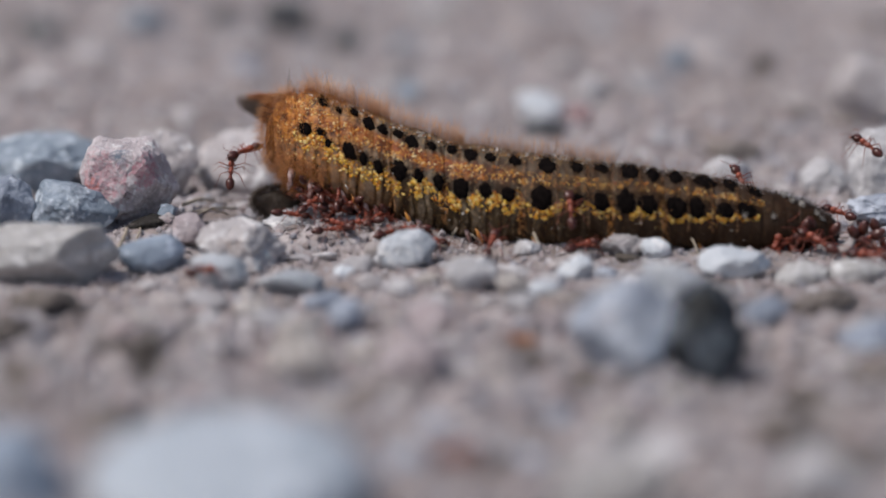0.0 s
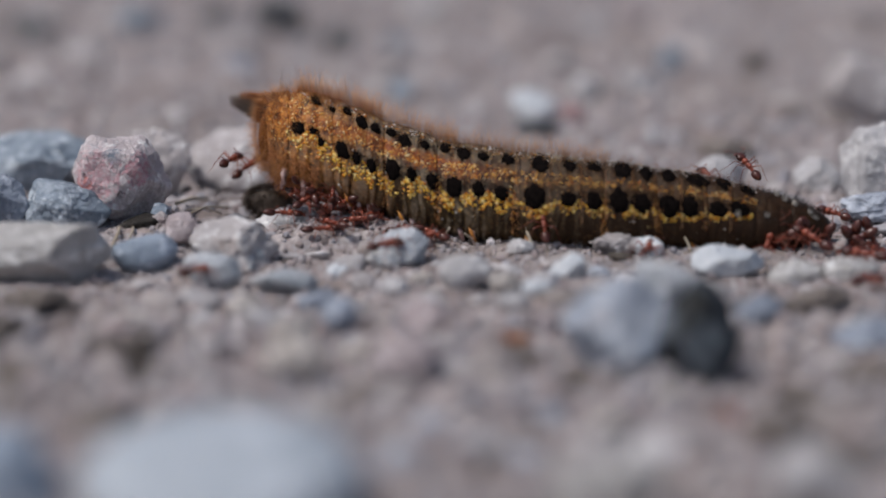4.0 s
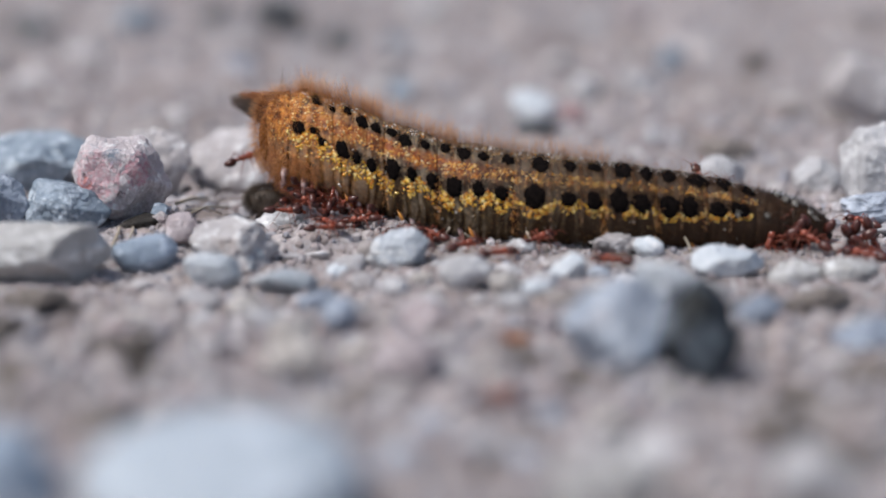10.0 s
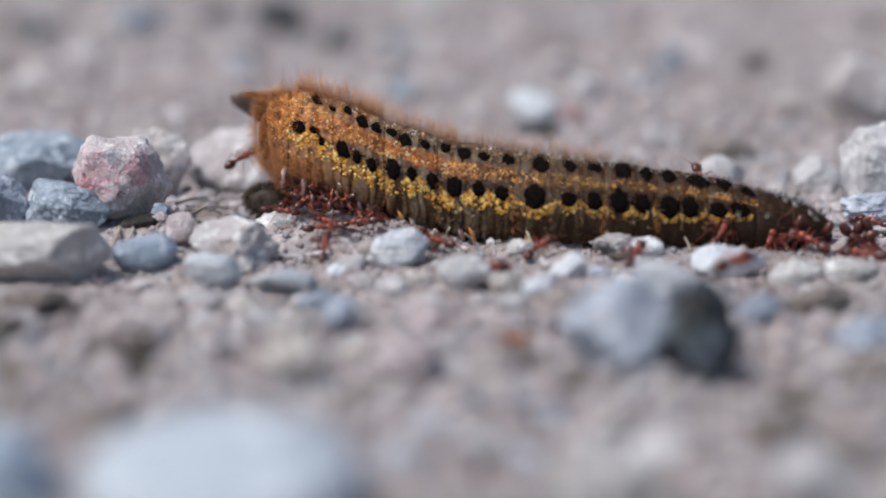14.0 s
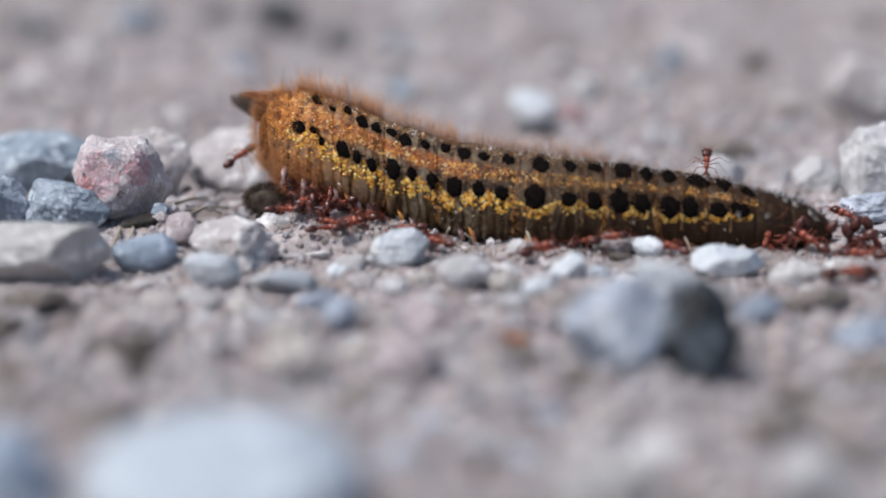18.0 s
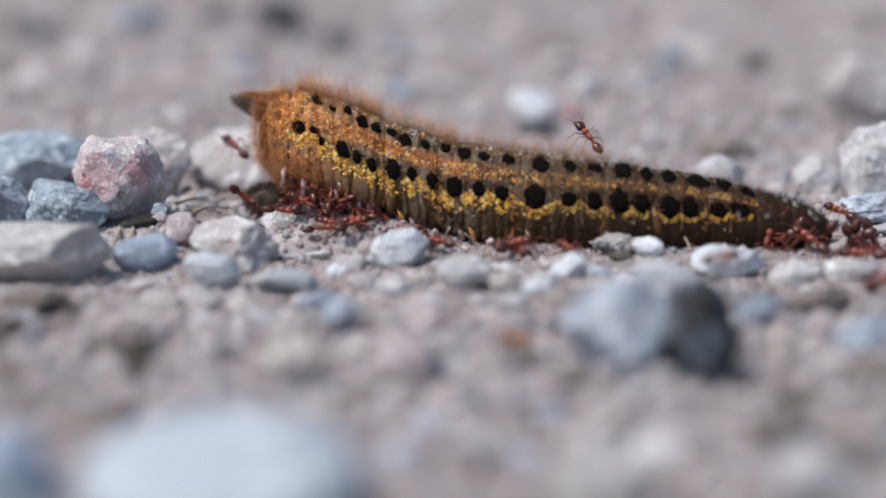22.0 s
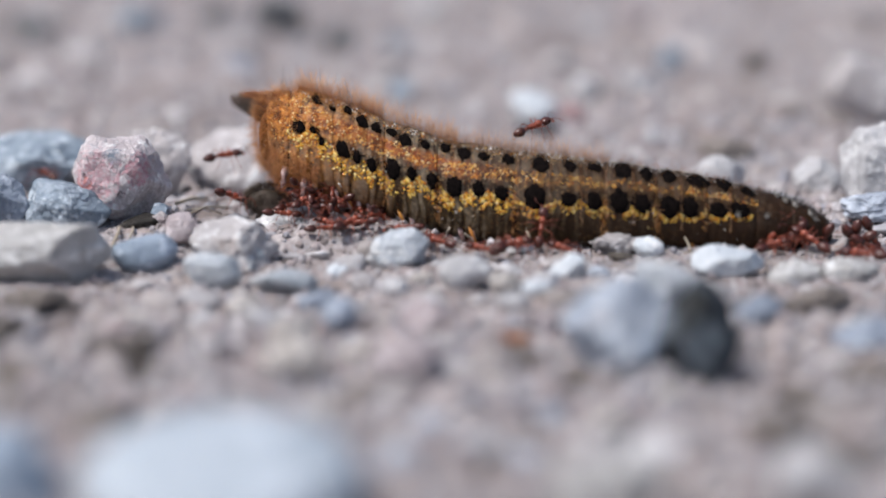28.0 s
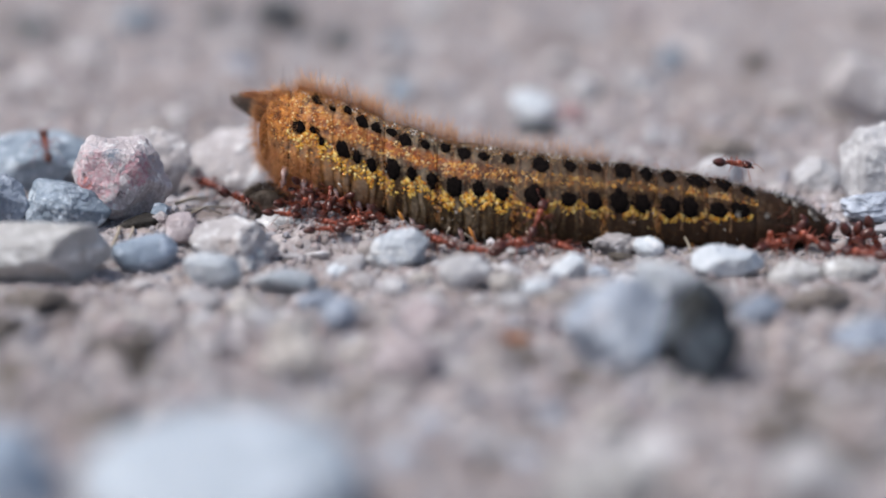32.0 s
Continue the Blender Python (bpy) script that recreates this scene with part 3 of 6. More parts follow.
stone("stone", "dark upright lump of earth", -22.91, -57.02, 2.5, 1.9, 4.2, BROWN, 46, raise_by=0.5)
stone("stone", "big white rounded stone close to the lens", -14.47, -90.11, 18.82, 22.59, 6.89, WHITE_DULL, 47, sharp=9, cuts=0, rough=0.02, chips=0, faces_at=((0, -0.6, 0.8, 0.86),))
stone("stone", "blue-grey stone close to the lens", -28.6, -90.16, 7.52, 6.01, 7.6, BLUE_SMOOTH, 48, sharp=9)
stone("stone", "pale grey stone close to the lens", 11.0, -89.52, 8.0, 7.63, 5.6, SLAB, 49, sharp=8)
stone("stone", "small pale stone close to the lens", 24.62, -87.65, 5.58, 4.47, 3.85, PALE_LIGHT, 50, sharp=8)


for clod_x, clod_y, wide, seed in ((-34.2, -30.5, 7.5, 61), (-27.0, -43.9, 6.2, 62), (-32.0, -52.3, 7.4, 63), (-36.5, -40.5, 6.0, 64), (31.5, -29.5, 6.6, 65),
                                   (36.5, -37.0, 6.0, 66), (27.5, -59.0, 5.5, 67), (33.5, -53.5, 6.5, 68), (24.0, -70.0, 6.0, 69), (28.2, -78.0, 6.0, 70)):
    stone("earth_clod", "brown crumbling lump of earth", clod_x, clod_y, wide, wide * 0.8, wide * 0.3, BROWN_PALE, seed, level=5, cuts=3, sharp=10, rough=0.35, chips=0.14, sink=0.55)
stone("stone", "small pale pebble half sunk in grit", -5.94, -9.76, 2.04, 1.63, 1.24, PALE_LIGHT, 100, level=3, sink=0.3)
stone("stone", "small pale pebble half sunk in grit", -7.19, -16.92, 2.29, 1.83, 1.29, PALE, 101, level=3, sink=0.3)
stone("stone", "small pale pebble half sunk in grit", -9.5, -13.55, 2.02, 1.61, 1.12, WHITE, 102, level=3, sink=0.3)
stone("stone", "small pale pebble half sunk in grit", -10.84, -25.82, 3.37, 2.7, 1.57, LILAC, 103, level=3, sink=0.3)
stone("stone", "small pale pebble half sunk in grit", -4.11, -22.45, 2.44, 1.95, 1.35, PALE_LIGHT, 104, level=3, sink=0.3)
stone("stone", "small pale pebble half sunk in grit", -1.94, -18.09, 2.18, 1.75, 1.19, CREAM, 105, level=3, sink=0.3)
stone("stone", "small pale pebble half sunk in grit", -0.96, -26.68, 2.69, 2.15, 1.31, PALE_LIGHT, 106, level=3, sink=0.3)
stone("stone", "small pale pebble half sunk in grit", -7.61, -30.36, 2.94, 2.35, 1.47, PALE_LIGHT, 107, level=3, sink=0.3)
stone("stone", "small pale pebble half sunk in grit", 3.28, -26.77, 2.4, 1.92, 1.23, PALE, 108, level=3, sink=0.3)
stone("stone", "small pale pebble half sunk in grit", 8.02, -26.04, 2.7, 2.16, 1.42, WHITE, 109, level=3, sink=0.3)
stone("stone", "small pale pebble half sunk in grit", 13.88, -14.94, 2.01, 1.61, 1.21, LILAC, 110, level=3, sink=0.3)
stone("stone", "small pale pebble half sunk in grit", 5.74, -31.22, 2.84, 2.27, 1.28, PALE_LIGHT, 111, level=3, sink=0.3)
stone("stone", "small pale pebble half sunk in grit", -16.92, -29.08, 3.05, 2.44, 1.47, CREAM, 112, level=3, sink=0.3)
stone("stone", "small pale pebble half sunk in grit", -19.81, -35.27, 2.79, 2.23, 1.45, PALE_LIGHT, 113, level=3, sink=0.3)
stone("stone", "weathered stone on the far ground", -13.24, 120.22, 4.28, 3.42, 2.46, SLATE, 130, level=3, sink=0.3)
stone("stone", "weathered stone on the far ground", -5.81, 123.1, 3.86, 3.09, 2.05, GREY_BLUE, 131, level=3, sink=0.3)
stone("stone", "weathered stone on the far ground", 39.5, 68.77, 4.92, 3.93, 1.72, BROWN_PALE, 132, level=3, sink=0.3)
stone("stone", "weathered stone on the far ground", -56.02, 139.59, 6.16, 4.93, 2.78, SLATE, 133, level=3, sink=0.3)
stone("stone", "weathered stone on the far ground", 17.5, 88.13, 4.77, 3.81, 2.5, PALE_LIGHT, 134, level=3, sink=0.3)
stone("stone", "weathered stone on the far ground", -1.91, 152.22, 7.13, 5.7, 3.62, PALE_LIGHT, 135, level=3, sink=0.3)
stone("stone", "weathered stone on the far ground", 44.43, 62.38, 3.82, 3.05, 1.34, BROWN_PALE, 136, level=3, sink=0.3)
stone("stone", "weathered stone on the far ground", -45.79, 110.22, 6.47, 5.17, 2.55, PALE, 137, level=3, sink=0.3)
stone("stone", "weathered stone on the far ground", -25.98, 105.29, 5.68, 4.55, 2.13, LILAC, 138, level=3, sink=0.3)
stone("stone", "weathered stone on the far ground", 26.51, 135.26, 6.1, 4.88, 2.76, ROSE, 139, level=3, sink=0.3)
stone("stone", "pale grey stone behind the raised end", -21.0, 25.5, 10.8, 8.4, 6.3, PALE_ROSY, 71, level=5, cuts=1, sharp=9, rough=0.1, chips=0.02, faces_at=((-0.2, -0.62, 0.75, 0.5), (0.25, -0.7, 0.6, 0.55), (0.0, -0.9, 0.42, 0.66)))
# added lump whose dark colour imitates the shaded gap under the granite
stone("stone", "near-black lump in place of shade between the stones", -28.0, 0.4, 4.6, 4.0, 1.1, GAP_SHADE, 79, rough=0.2, chips=0.06, sink=0.4)
stone("stone", "pale crumbling clod against the caterpillar", 16.03, -4.94, 5.4, 3.97, 1.9, PALE, 72, level=5, rough=0.3, chips=0.12, sharp=10)
stone("stone", "pale crumbling clod under the head", -14.77, 7.9, 6.68, 5.35, 2.34, BRIGHT, 73, level=5, rough=0.22, chips=0.09, sink=0.4)
stone("stone", "small pale clod before the caterpillar", -7.93, 3.93, 7.44, 5.96, 2.61, BRIGHT, 74, rough=0.2, chips=0.05, sink=0.4)
stone("stone", "small dark clod before the caterpillar", 16.13, -8.7, 2.36, 1.89, 0.91, BROWN, 75)
stone("stone", "small grey clod before the caterpillar", 7.13, -7.14, 2.68, 2.14, 1.42, PALE_LIGHT, 76, rough=0.2, chips=0.05)
stone("stone", "small lilac-grey pebble on the grit", 31.33, -15.3, 5.19, 4.15, 1.82, SLAB, 77, rough=0.14, sink=0.3)
stone("stone", "small pale pebble by the ants", 36.1, -16.13, 5.47, 4.38, 1.92, SLAB, 78, rough=0.14, sink=0.3)

# ---- the caterpillar ----
PROFILE = [
    (-16.74, 8.3, 9.13, 2.54),
    (-15.96, 7.6, 8.78, 4.02),
    (-13.64, 6.4, 8.72, 4.7),
    (-9.84, 4.8, 7.73, 4.92),
    (-4.48, 3.4, 5.95, 4.77),
    (0.85, 2, 4.57, 4.67),
    (8.76, 0, 3.94, 4.59),
    (16.62, -1, 3.62, 4.18),
    (24.48, -1.5, 3.05, 3.68),
    (29.17, -2, 2.46, 2.99),
    (32.3, -2.2, 2.3, 2.45),
    (34.39, -2.4, 1.95, 1.85),
    (35.64, -2.5, 1.75, 1.1)]
PX = [p[0] for p in PROFILE]
JOINTS = [-16.79, -14.49, -10.28, -5.44, -0.48, 6.54, 14.8, 19.71, 24.4, 28.81, 32.18, 35.48]


def spine(x):
    """Centre and radius of the body at x, eased between the profile's rings."""
    out = []
    for k in (1, 2, 3):
        out.append(sum(w * np.interp(x + o, PX, [p[k] for p in PROFILE]) for o, w in ((-0.8, 0.25), (0, 0.5), (0.8, 0.25))))
    return Vector((x, out[0], out[1])), out[2]


def ridge_at(x, deg):
    """0 in a skin crease, 1 on the ridge between two creases, at x along the body."""
    i = max(0, min(len(JOINTS) - 2, int(np.searchsorted(JOINTS, x)) - 1))
    f = min(1.0, max(0.0, (x - JOINTS[i]) / (JOINTS[i + 1] - JOINTS[i])))
    folds = max(3, round((JOINTS[i + 1] - JOINTS[i]) / 0.98))
    f += (0.8 * noise.noise(Vector((x * 0.9, deg / 45, 2.0))) + 0.2 * noise.noise(Vector((x * 2.5, deg / 14, 7.0)))) / folds
    depth = 0.7 + 0.9 * noise.noise(Vector((x * 1.3, deg / 30, 5.0)))
    return 1 - min(1.0, max(0.08, depth)) * (1 - abs(math.sin(math.pi * folds * f)) ** 0.55)


def hide(x, deg, lift=0.0):
    """A point on the skin: x along the body, deg round it (0 faces out, 90 is the back)."""
    c, r = spine(x)
    t = (spine(x + 0.4)[0] - spine(x - 0.4)[0]).normalized()
    out, up = Vector((0, -1, 0)), Vector((0, 0, 1))
    i = max(0, min(len(JOINTS) - 2, int(np.searchsorted(JOINTS, x)) - 1))
    f = min(1.0, max(0.0, (x - JOINTS[i]) / (JOINTS[i + 1] - JOINTS[i])))
    bulge = 0.95 + 0.04 * math.sin(math.pi * f) ** 0.6 + 0.022 * abs(math.sin(3 * math.pi * f)) ** 0.5
    s = math.sin(radians(deg))
    under = min(1.0, max(0.0, 0.55 - 0.8 * s))
    bulge += 0.034 * under * (ridge_at(x, deg) - 0.75)
    bulge *= 1.0 - 0.1 * max(0.0, -s - 0.5)
    n = out * math.cos(radians(deg)) + up * s
    return c + n * (r * bulge + lift), n, t


def segment(x0, x1, parent):
    steps, sides = max(10, int((x1 - x0) / 0.08)), 72
    verts, faces, uv = [], [], []
    for i in range(steps + 1):
        x = x0 + (x1 - x0) * i / steps
        for k in range(sides + 1):
            deg = -180 + 360 * k / sides
            verts.append(hide(x, deg)[0])
            uv.append(((x - PX[0]) / (PX[-1] - PX[0]), 0.5 + deg / 360))
    for i in range(steps):
        for k in range(sides):
            a = i * (sides + 1) + k
            faces.append((a, a + 1, a + sides + 2, a + sides + 1))
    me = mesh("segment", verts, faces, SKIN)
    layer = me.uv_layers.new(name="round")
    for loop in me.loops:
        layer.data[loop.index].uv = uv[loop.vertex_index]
    # fold height for the skin colour, which paints crease shade and ridge highlights
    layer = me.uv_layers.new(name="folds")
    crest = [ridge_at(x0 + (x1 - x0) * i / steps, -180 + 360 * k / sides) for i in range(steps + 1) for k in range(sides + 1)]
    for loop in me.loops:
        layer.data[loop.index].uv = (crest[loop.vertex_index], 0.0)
    return part("segment", me, parent)


SEGMENTS = []


def spot(x, deg, w, h, material=VELVET, label="black velvety spot", peak=0.0):
    """A tuft of black velvet scales lying on the skin."""
    rng = random.Random(int(x * 91 + deg * 7))
    k = 0.98 + 0.08 * ease(2, 10, x)
    w, h = w * k, h * k * (1 + 0.14 * ease(6, 14, x))
    r = spine(x)[1]
    rings, sides = 5, 18
    wave = [1 + rng.uniform(-0.2, 0.14) for _ in range(sides)]
    verts, faces = [], []
    verts.append(hide(x, deg, 0.16)[0])
    for i in range(1, rings + 1):
        q = i / rings
        for k in range(sides):
            a = 2 * math.pi * k / sides
            up = max(0.0, math.sin(a))
            px = x + 0.5 * w * q * math.cos(a) * wave[k] * (1 - 0.3 * peak * up)
            pd = deg + math.degrees(0.5 * h * q * math.sin(a) * wave[k] * (1 + 0.3 * peak * up ** 5) / r)
            verts.append(hide(px, pd, 0.16 * (1 - q ** 2.5) - (0.06 if i == rings else -0.03))[0])
    for k in range(sides):
        j = (k + 1) % sides
        faces.append((0, 1 + k, 1 + j))
        for i in range(rings - 1):
            a = 1 + i * sides
            faces.append((a + k, a + sides + k, a + sides + j, a + j))
    pieces = [(verts, faces)]
    for _ in range(26 if material == VELVET and deg < 40 else 0):  # thin dark scales trailing behind
        p, n, t = hide(x + w * (0.35 + 0.5 * rng.random() ** 1.5), deg + math.degrees(0.42 * h * rng.uniform(-1, 1) / r))
        pieces.append(bristle(p, (n * 0.5 + Vector((0.6, 0, rng.gauss(0, 0.5)))).normalized(), rng.uniform(0.15, 0.4), 0.03, Vector((0, 0, 0))))
    for _ in range(60):
        q, a = math.sqrt(rng.uniform(0.1, 1.25)), rng.uniform(0, 2 * math.pi)
        p, n, t = hide(x + 0.5 * w * q * math.cos(a), deg + math.degrees(0.5 * h * q * math.sin(a) / r))
        way = (n + Vector((rng.gauss(0, 0.5), 0, rng.gauss(0, 0.5) + 0.4))).normalized()
        pieces.append(bristle(p, way, rng.uniform(0.2, 0.5), 0.022, Vector((0, 0, 0))))
    part("spot", mesh("spot", *joined(pieces), material), SEGMENTS[max(0, min(len(SEGMENTS) - 1, int(np.searchsorted(JOINTS, x)) - 1))], label)


def bristle(root, way, length, width, bend):
    """One tapering hair of three sides."""
    tip = root + way * length + bend * length
    mid = root + way * (length * 0.55) + bend * (length * 0.25)
    return tube([root - way * 0.1, mid, tip], [width, width * 0.7, width * 0.12], 3)


def coat(parent, name, x0, x1, deg0, deg1, count, length, width, material, seed, lean=0.0, wild=0.35, label=""):
    rng = random.Random(seed)
    pieces = []
    for _ in range(count):
        p, n, t = hide(rng.uniform(x0, x1), rng.uniform(deg0, deg1))
        way = (n + t * lean + Vector((rng.gauss(0, wild), rng.gauss(0, wild), rng.gauss(0, wild)))).normalized()
        pieces.append(bristle(p, way, length * rng.uniform(0.4, 1.15), width, Vector((rng.gauss(0, 0.12), rng.gauss(0, 0.12), rng.uniform(-0.15, 0.05)))))
    return part(name, mesh(name, *joined(pieces), material), parent, label, kind="stuff")


# velvet spots: place along the body, degrees round it, width, height
BACK_SPOTS = (
    (-11.9, 70.36, 1.07, 2.04), (-10.38, 63.65, 0.64, 0.69), (-8.98, 69.2, 0.96, 1.38), (-7.58, 58.3, 1.6, 1.85), (-6.24, 57.23, 1.17, 1.36), (-4.85, 61.19, 1.28, 1.3),
    (-3.51, 55.12, 1.49, 1.9), (-1.7, 58.5, 1.17, 1.24), (0.16, 65.65, 1.27, 1.61), (1.91, 62.23, 1.59, 2.16), (3.76, 60.83, 1.17, 1.45), (6.03, 62.51, 1.37, 1.66),
    (9.02, 60.84, 1.9, 2.08), (11.75, 63.23, 1.37, 1.51), (14, 65.99, 1.37, 1.25), (16.62, 68.77, 1.84, 2.69), (18.72, 66.72, 1.37, 1.91), (20.81, 70.06, 1.63, 2.09),
    (23.43, 68.36, 2.47, 1.99), (25.94, 75.54, 1.63, 2.21), (28.13, 74.48, 1.47, 1.68))
SIDE_SPOTS = (
    (-13.58, 23.75, 1.29, 1.43), (-12.17, 25.32, 0.64, 0.66), (-11.41, 15.35, 0.75, 0.86), (-9.41, 15.12, 1.5, 1.61), (-8.06, 11.61, 0.85, 1.28), (-6.67, 10.18, 0.96, 1.39),
    (-4.74, 13.68, 1.81, 1.92), (-2.93, 15.44, 0.96, 1.39), (-1.01, 14.8, 1.28, 1.6), (1.01, 15.51, 1.91, 2.02), (3.28, 17.12, 1.27, 1.49), (5.34, 15.78, 1.38, 1.48),
    (8.39, 16.03, 2.11, 2.12), (11.54, 16.32, 1.48, 1.27), (13.9, 16.34, 1.47, 1.58), (16.2, 18.46, 1.84, 2.06), (18.19, 18.66, 1.74, 1.59), (20.71, 18.16, 2.1, 1.8),
    (22.64, 18.43, 1.73, 1.69), (25.26, 19.77, 1.73, 1.22), (27.34, 25.94, 1.84, 1.14))


def beads(name, label, places, size, material, parent, seed):
    """Rounded scales lying on the skin at places (x, degrees)."""
    rng = random.Random(seed)
    dirs, faces = ball(1)
    pieces = []
    for x, deg in places:
        p, n, t = hide(x, deg, 0.01)
        r = size * (0.45 + 1.1 * rng.random() ** 1.7) * (1 - 0.28 * ease(3, 14, x))
        side = n.cross(t)
        flat = np.array((t * r * rng.uniform(0.8, 1.4), side * r * rng.uniform(0.8, 1.2), n * r * 0.8))
        pieces.append(([Vector(v) for v in dirs @ flat + np.array(p)], faces))
    part(name, mesh(name, *joined(pieces), material), parent, label, kind="stuff")


def scales(root):
    rng = random.Random(31)
    clump = lambda x, z: noise.noise(Vector((x * 1.1, z, 4.0)))
    yellow, gold, amber, pale = [], [], [], []
    while len(yellow) < 1850:
        x = rng.uniform(-15.2, 28.5)
        r = spine(x)[1]
        near = min(SIDE_SPOTS, key=lambda o: abs(x - o[0]) / o[2])
        gap = min(1.0, abs(x - near[0]) / (0.62 * near[2]))
        level = np.interp(x, [o[0] for o in SIDE_SPOTS], [o[1] for o in SIDE_SPOTS])
        top = level - math.degrees(0.5 * near[3] / r) * 1.15 + 9 * gap ** 2
        thick = np.interp(x, (-15, -8, 4, 12, 28), (14, 19, 15, 9, 7))
        if rng.random() < np.interp(x, (-15, 4, 12, 28), (0.9, 0.95, 0.62, 0.45)) * (0.65 + 1.4 * clump(x, 1.0) + 0.7 * clump(x * 2.7, 6.0)):
            deg = top - thick * rng.random() ** 1.5
            if rng.random() < 0.15 + 1.0 * ridge_at(x, deg):  # few scales in the creases
                yellow.append((x, deg))
    for j in JOINTS[2:9]:  # orange columns beside the large spots
        for _ in range(34):
            gold.append((j + rng.gauss(-0.2, 0.2), rng.uniform(-16, 26)))
    while len(gold) + len(amber) < 1500:  # the band between the two rows
        x = rng.uniform(-14.5, 29)
        lo = np.interp(x, (-14, -8, 2, 12, 28), (34, 27, 29, 35, 40))
        hi = np.interp(x, (-14, -8, 2, 12, 28), (56, 46, 46, 46, 51))
        k = rng.betavariate(0.7, 0.7)
        deg = lo + (hi - lo) * k + rng.gauss(0, 1.2)
        if rng.random() < np.interp(x, (2, 12), (1.0, 0.65)) * (0.45 + 1.5 * noise.noise(Vector((x * 0.75, deg / 9, 9.0))) + 0.7 * clump(x * 2.4, 3.0)):
            if rng.random() < 0.2 + ridge_at(x, deg):
                (gold if x < 1 or rng.random() < 0.45 else amber).append((x, deg))
    for _ in range(380):  # the golden front
        gold.append((rng.uniform(-16.4, -11.6), rng.uniform(-12, 76)))
    for _ in range(330):  # above the back row
        x = rng.uniform(-13.5, 14)
        if clump(x, 14.0) > -0.2:
            (gold if rng.random() < 0.5 else pale).append((x, rng.uniform(69, 84)))
    # glints of hair tips along the rear back, made as pale beads
    for _ in range(520):
        x = rng.uniform(4, 29)
        if clump(x * 1.6, 19.0) > -0.05:
            pale.append((x, rng.uniform(72, 98)))
    # a few glints on the flank, also pale beads
    for _ in range(40):
        pale.append((rng.uniform(-10, 28), rng.uniform(-30, 20)))
    beads("scale_line", "bright yellow scales in a scalloped line", yellow, 0.116, BEAD_YELLOW, root, 1)
    beads("scale_band", "small yellow scales between the spot rows", amber, 0.08, BEAD_AMBER, root, 4)
    beads("scale_band", "gold and rusty scales between the spot rows", gold, 0.085, BEAD_GOLD, root, 2)
    beads("scale_glints", "pale scales, and pale beads in place of glints, along the back", pale, 0.09, BEAD_PALE, root, 3)


def caterpillar():
    root = tagged(new("caterpillar"), "hairy brown caterpillar with black spots and yellow specks, lying on gravel", "caterpillar")
    SEGMENTS.extend(segment(a, b, root) for a, b in zip(JOINTS, JOINTS[1:]))
    # rounded front of the raised end
    c, r = spine(PX[0])
    v, faces = lump(77, 4, 6, 4, 0.05)
    part("front_cap", mesh("front_cap", v * np.array((1.1, r * 1.0, r * 1.1)) + np.array(c), faces, FRONT), root, "orange-brown blunt end")
    v, faces = lump(78, 4, 6, 4, 0.08)
    part("head", mesh("head", v * np.array((2.2, 1.5, 1.45)) + np.array((-16.7, 9, 2.3)), faces, HEAD_SKIN), root, "dull olive-grey head bent to the ground")
    c, r = spine(JOINTS[-1])
    v, faces = lump(79, 3, 6, 4, 0.08)
    part("tail_cap", mesh("tail_cap", v * np.array((0.9, r * 0.98, r * 0.98)) + np.array(c), faces, TAIL), root, "dark blunt tail end")
    c, r = spine(PX[0])
    # velvet spots of the back row, pointed at the top, then of the side row
    for args in BACK_SPOTS:
        spot(*args, peak=1.0 if args[2] > 1.4 else 0.5)
    for x, deg, w, h in SIDE_SPOTS:
        spot(x, deg, w * 1.04, h * 1.14)
    scales(root)
    # pale flecks on the dark tail
    for args in ((31.57, 68.17, 0.42, 0.62), (32.51, 66.77, 0.5, 0.7), (30.84, 79.82, 0.3, 0.45), (33.87, 52.0, 0.45, 0.55), (27.08, 17.69, 0.5, 0.4), (29.79, 22.85, 0.4, 0.35), (34.3, 40.0, 0.6, 0.25)):
        spot(*args, FLECK, "pale grey fleck")
    # bristles: long and orange over the raised end, thinner along the back
    a, b = PX[0], PX[-1]
    coat(root, "hair", a + 0.5, a + 7, 62, 150, 750, 1.7, 0.011, HAIR_ORANGE, 1, -0.1, 0.45, "long orange bristles")
    coat(root, "hair", a + 0.5, a + 9, 55, 130, 110, 3.4, 0.011, HAIR_DARK, 11, -0.15, 0.3, "sparse long dark bristles")
    coat(root, "hair", a + 3, a + 11, 78, 130, 800, 2.8, 0.009, HAIR_ORANGE, 2, 0.0, 0.3, "fine orange-brown bristles")
    coat(root, "hair", a + 9, a + 18, 76, 126, 650, 2.6, 0.009, HAIR_ORANGE, 52, 0.0, 0.3, "fine orange-brown bristles")
    coat(root, "hair", a + 16, a + 32, 70, 124, 850, 2.2, 0.009, HAIR_PEACH, 53, 0.0, 0.35, "fine pale orange bristles")
    coat(root, "hair", a + 5, a + 28, 72, 118, 140, 3.0, 0.009, HAIR_BROWN, 12, 0.0, 0.3, "sparse long brown bristles")
    coat(root, "hair", a + 15, b - 6, 65, 130, 800, 1.4, 0.009, HAIR_BROWN, 3, 0.1, 0.5, "short brown bristles")
    coat(root, "hair", a + 18, b - 6, 68, 120, 120, 0.45, 0.026, HAIR_PALE, 13, 0.1, 0.5, "short pale bristles")
    # glints along the rear back, imitated by short pale bristles
    coat(root, "hair", a + 23, b - 8, 74, 112, 180, 0.3, 0.034, HAIR_PALE, 43, 0.1, 0.6, "short pale bristles in place of glints along the back")
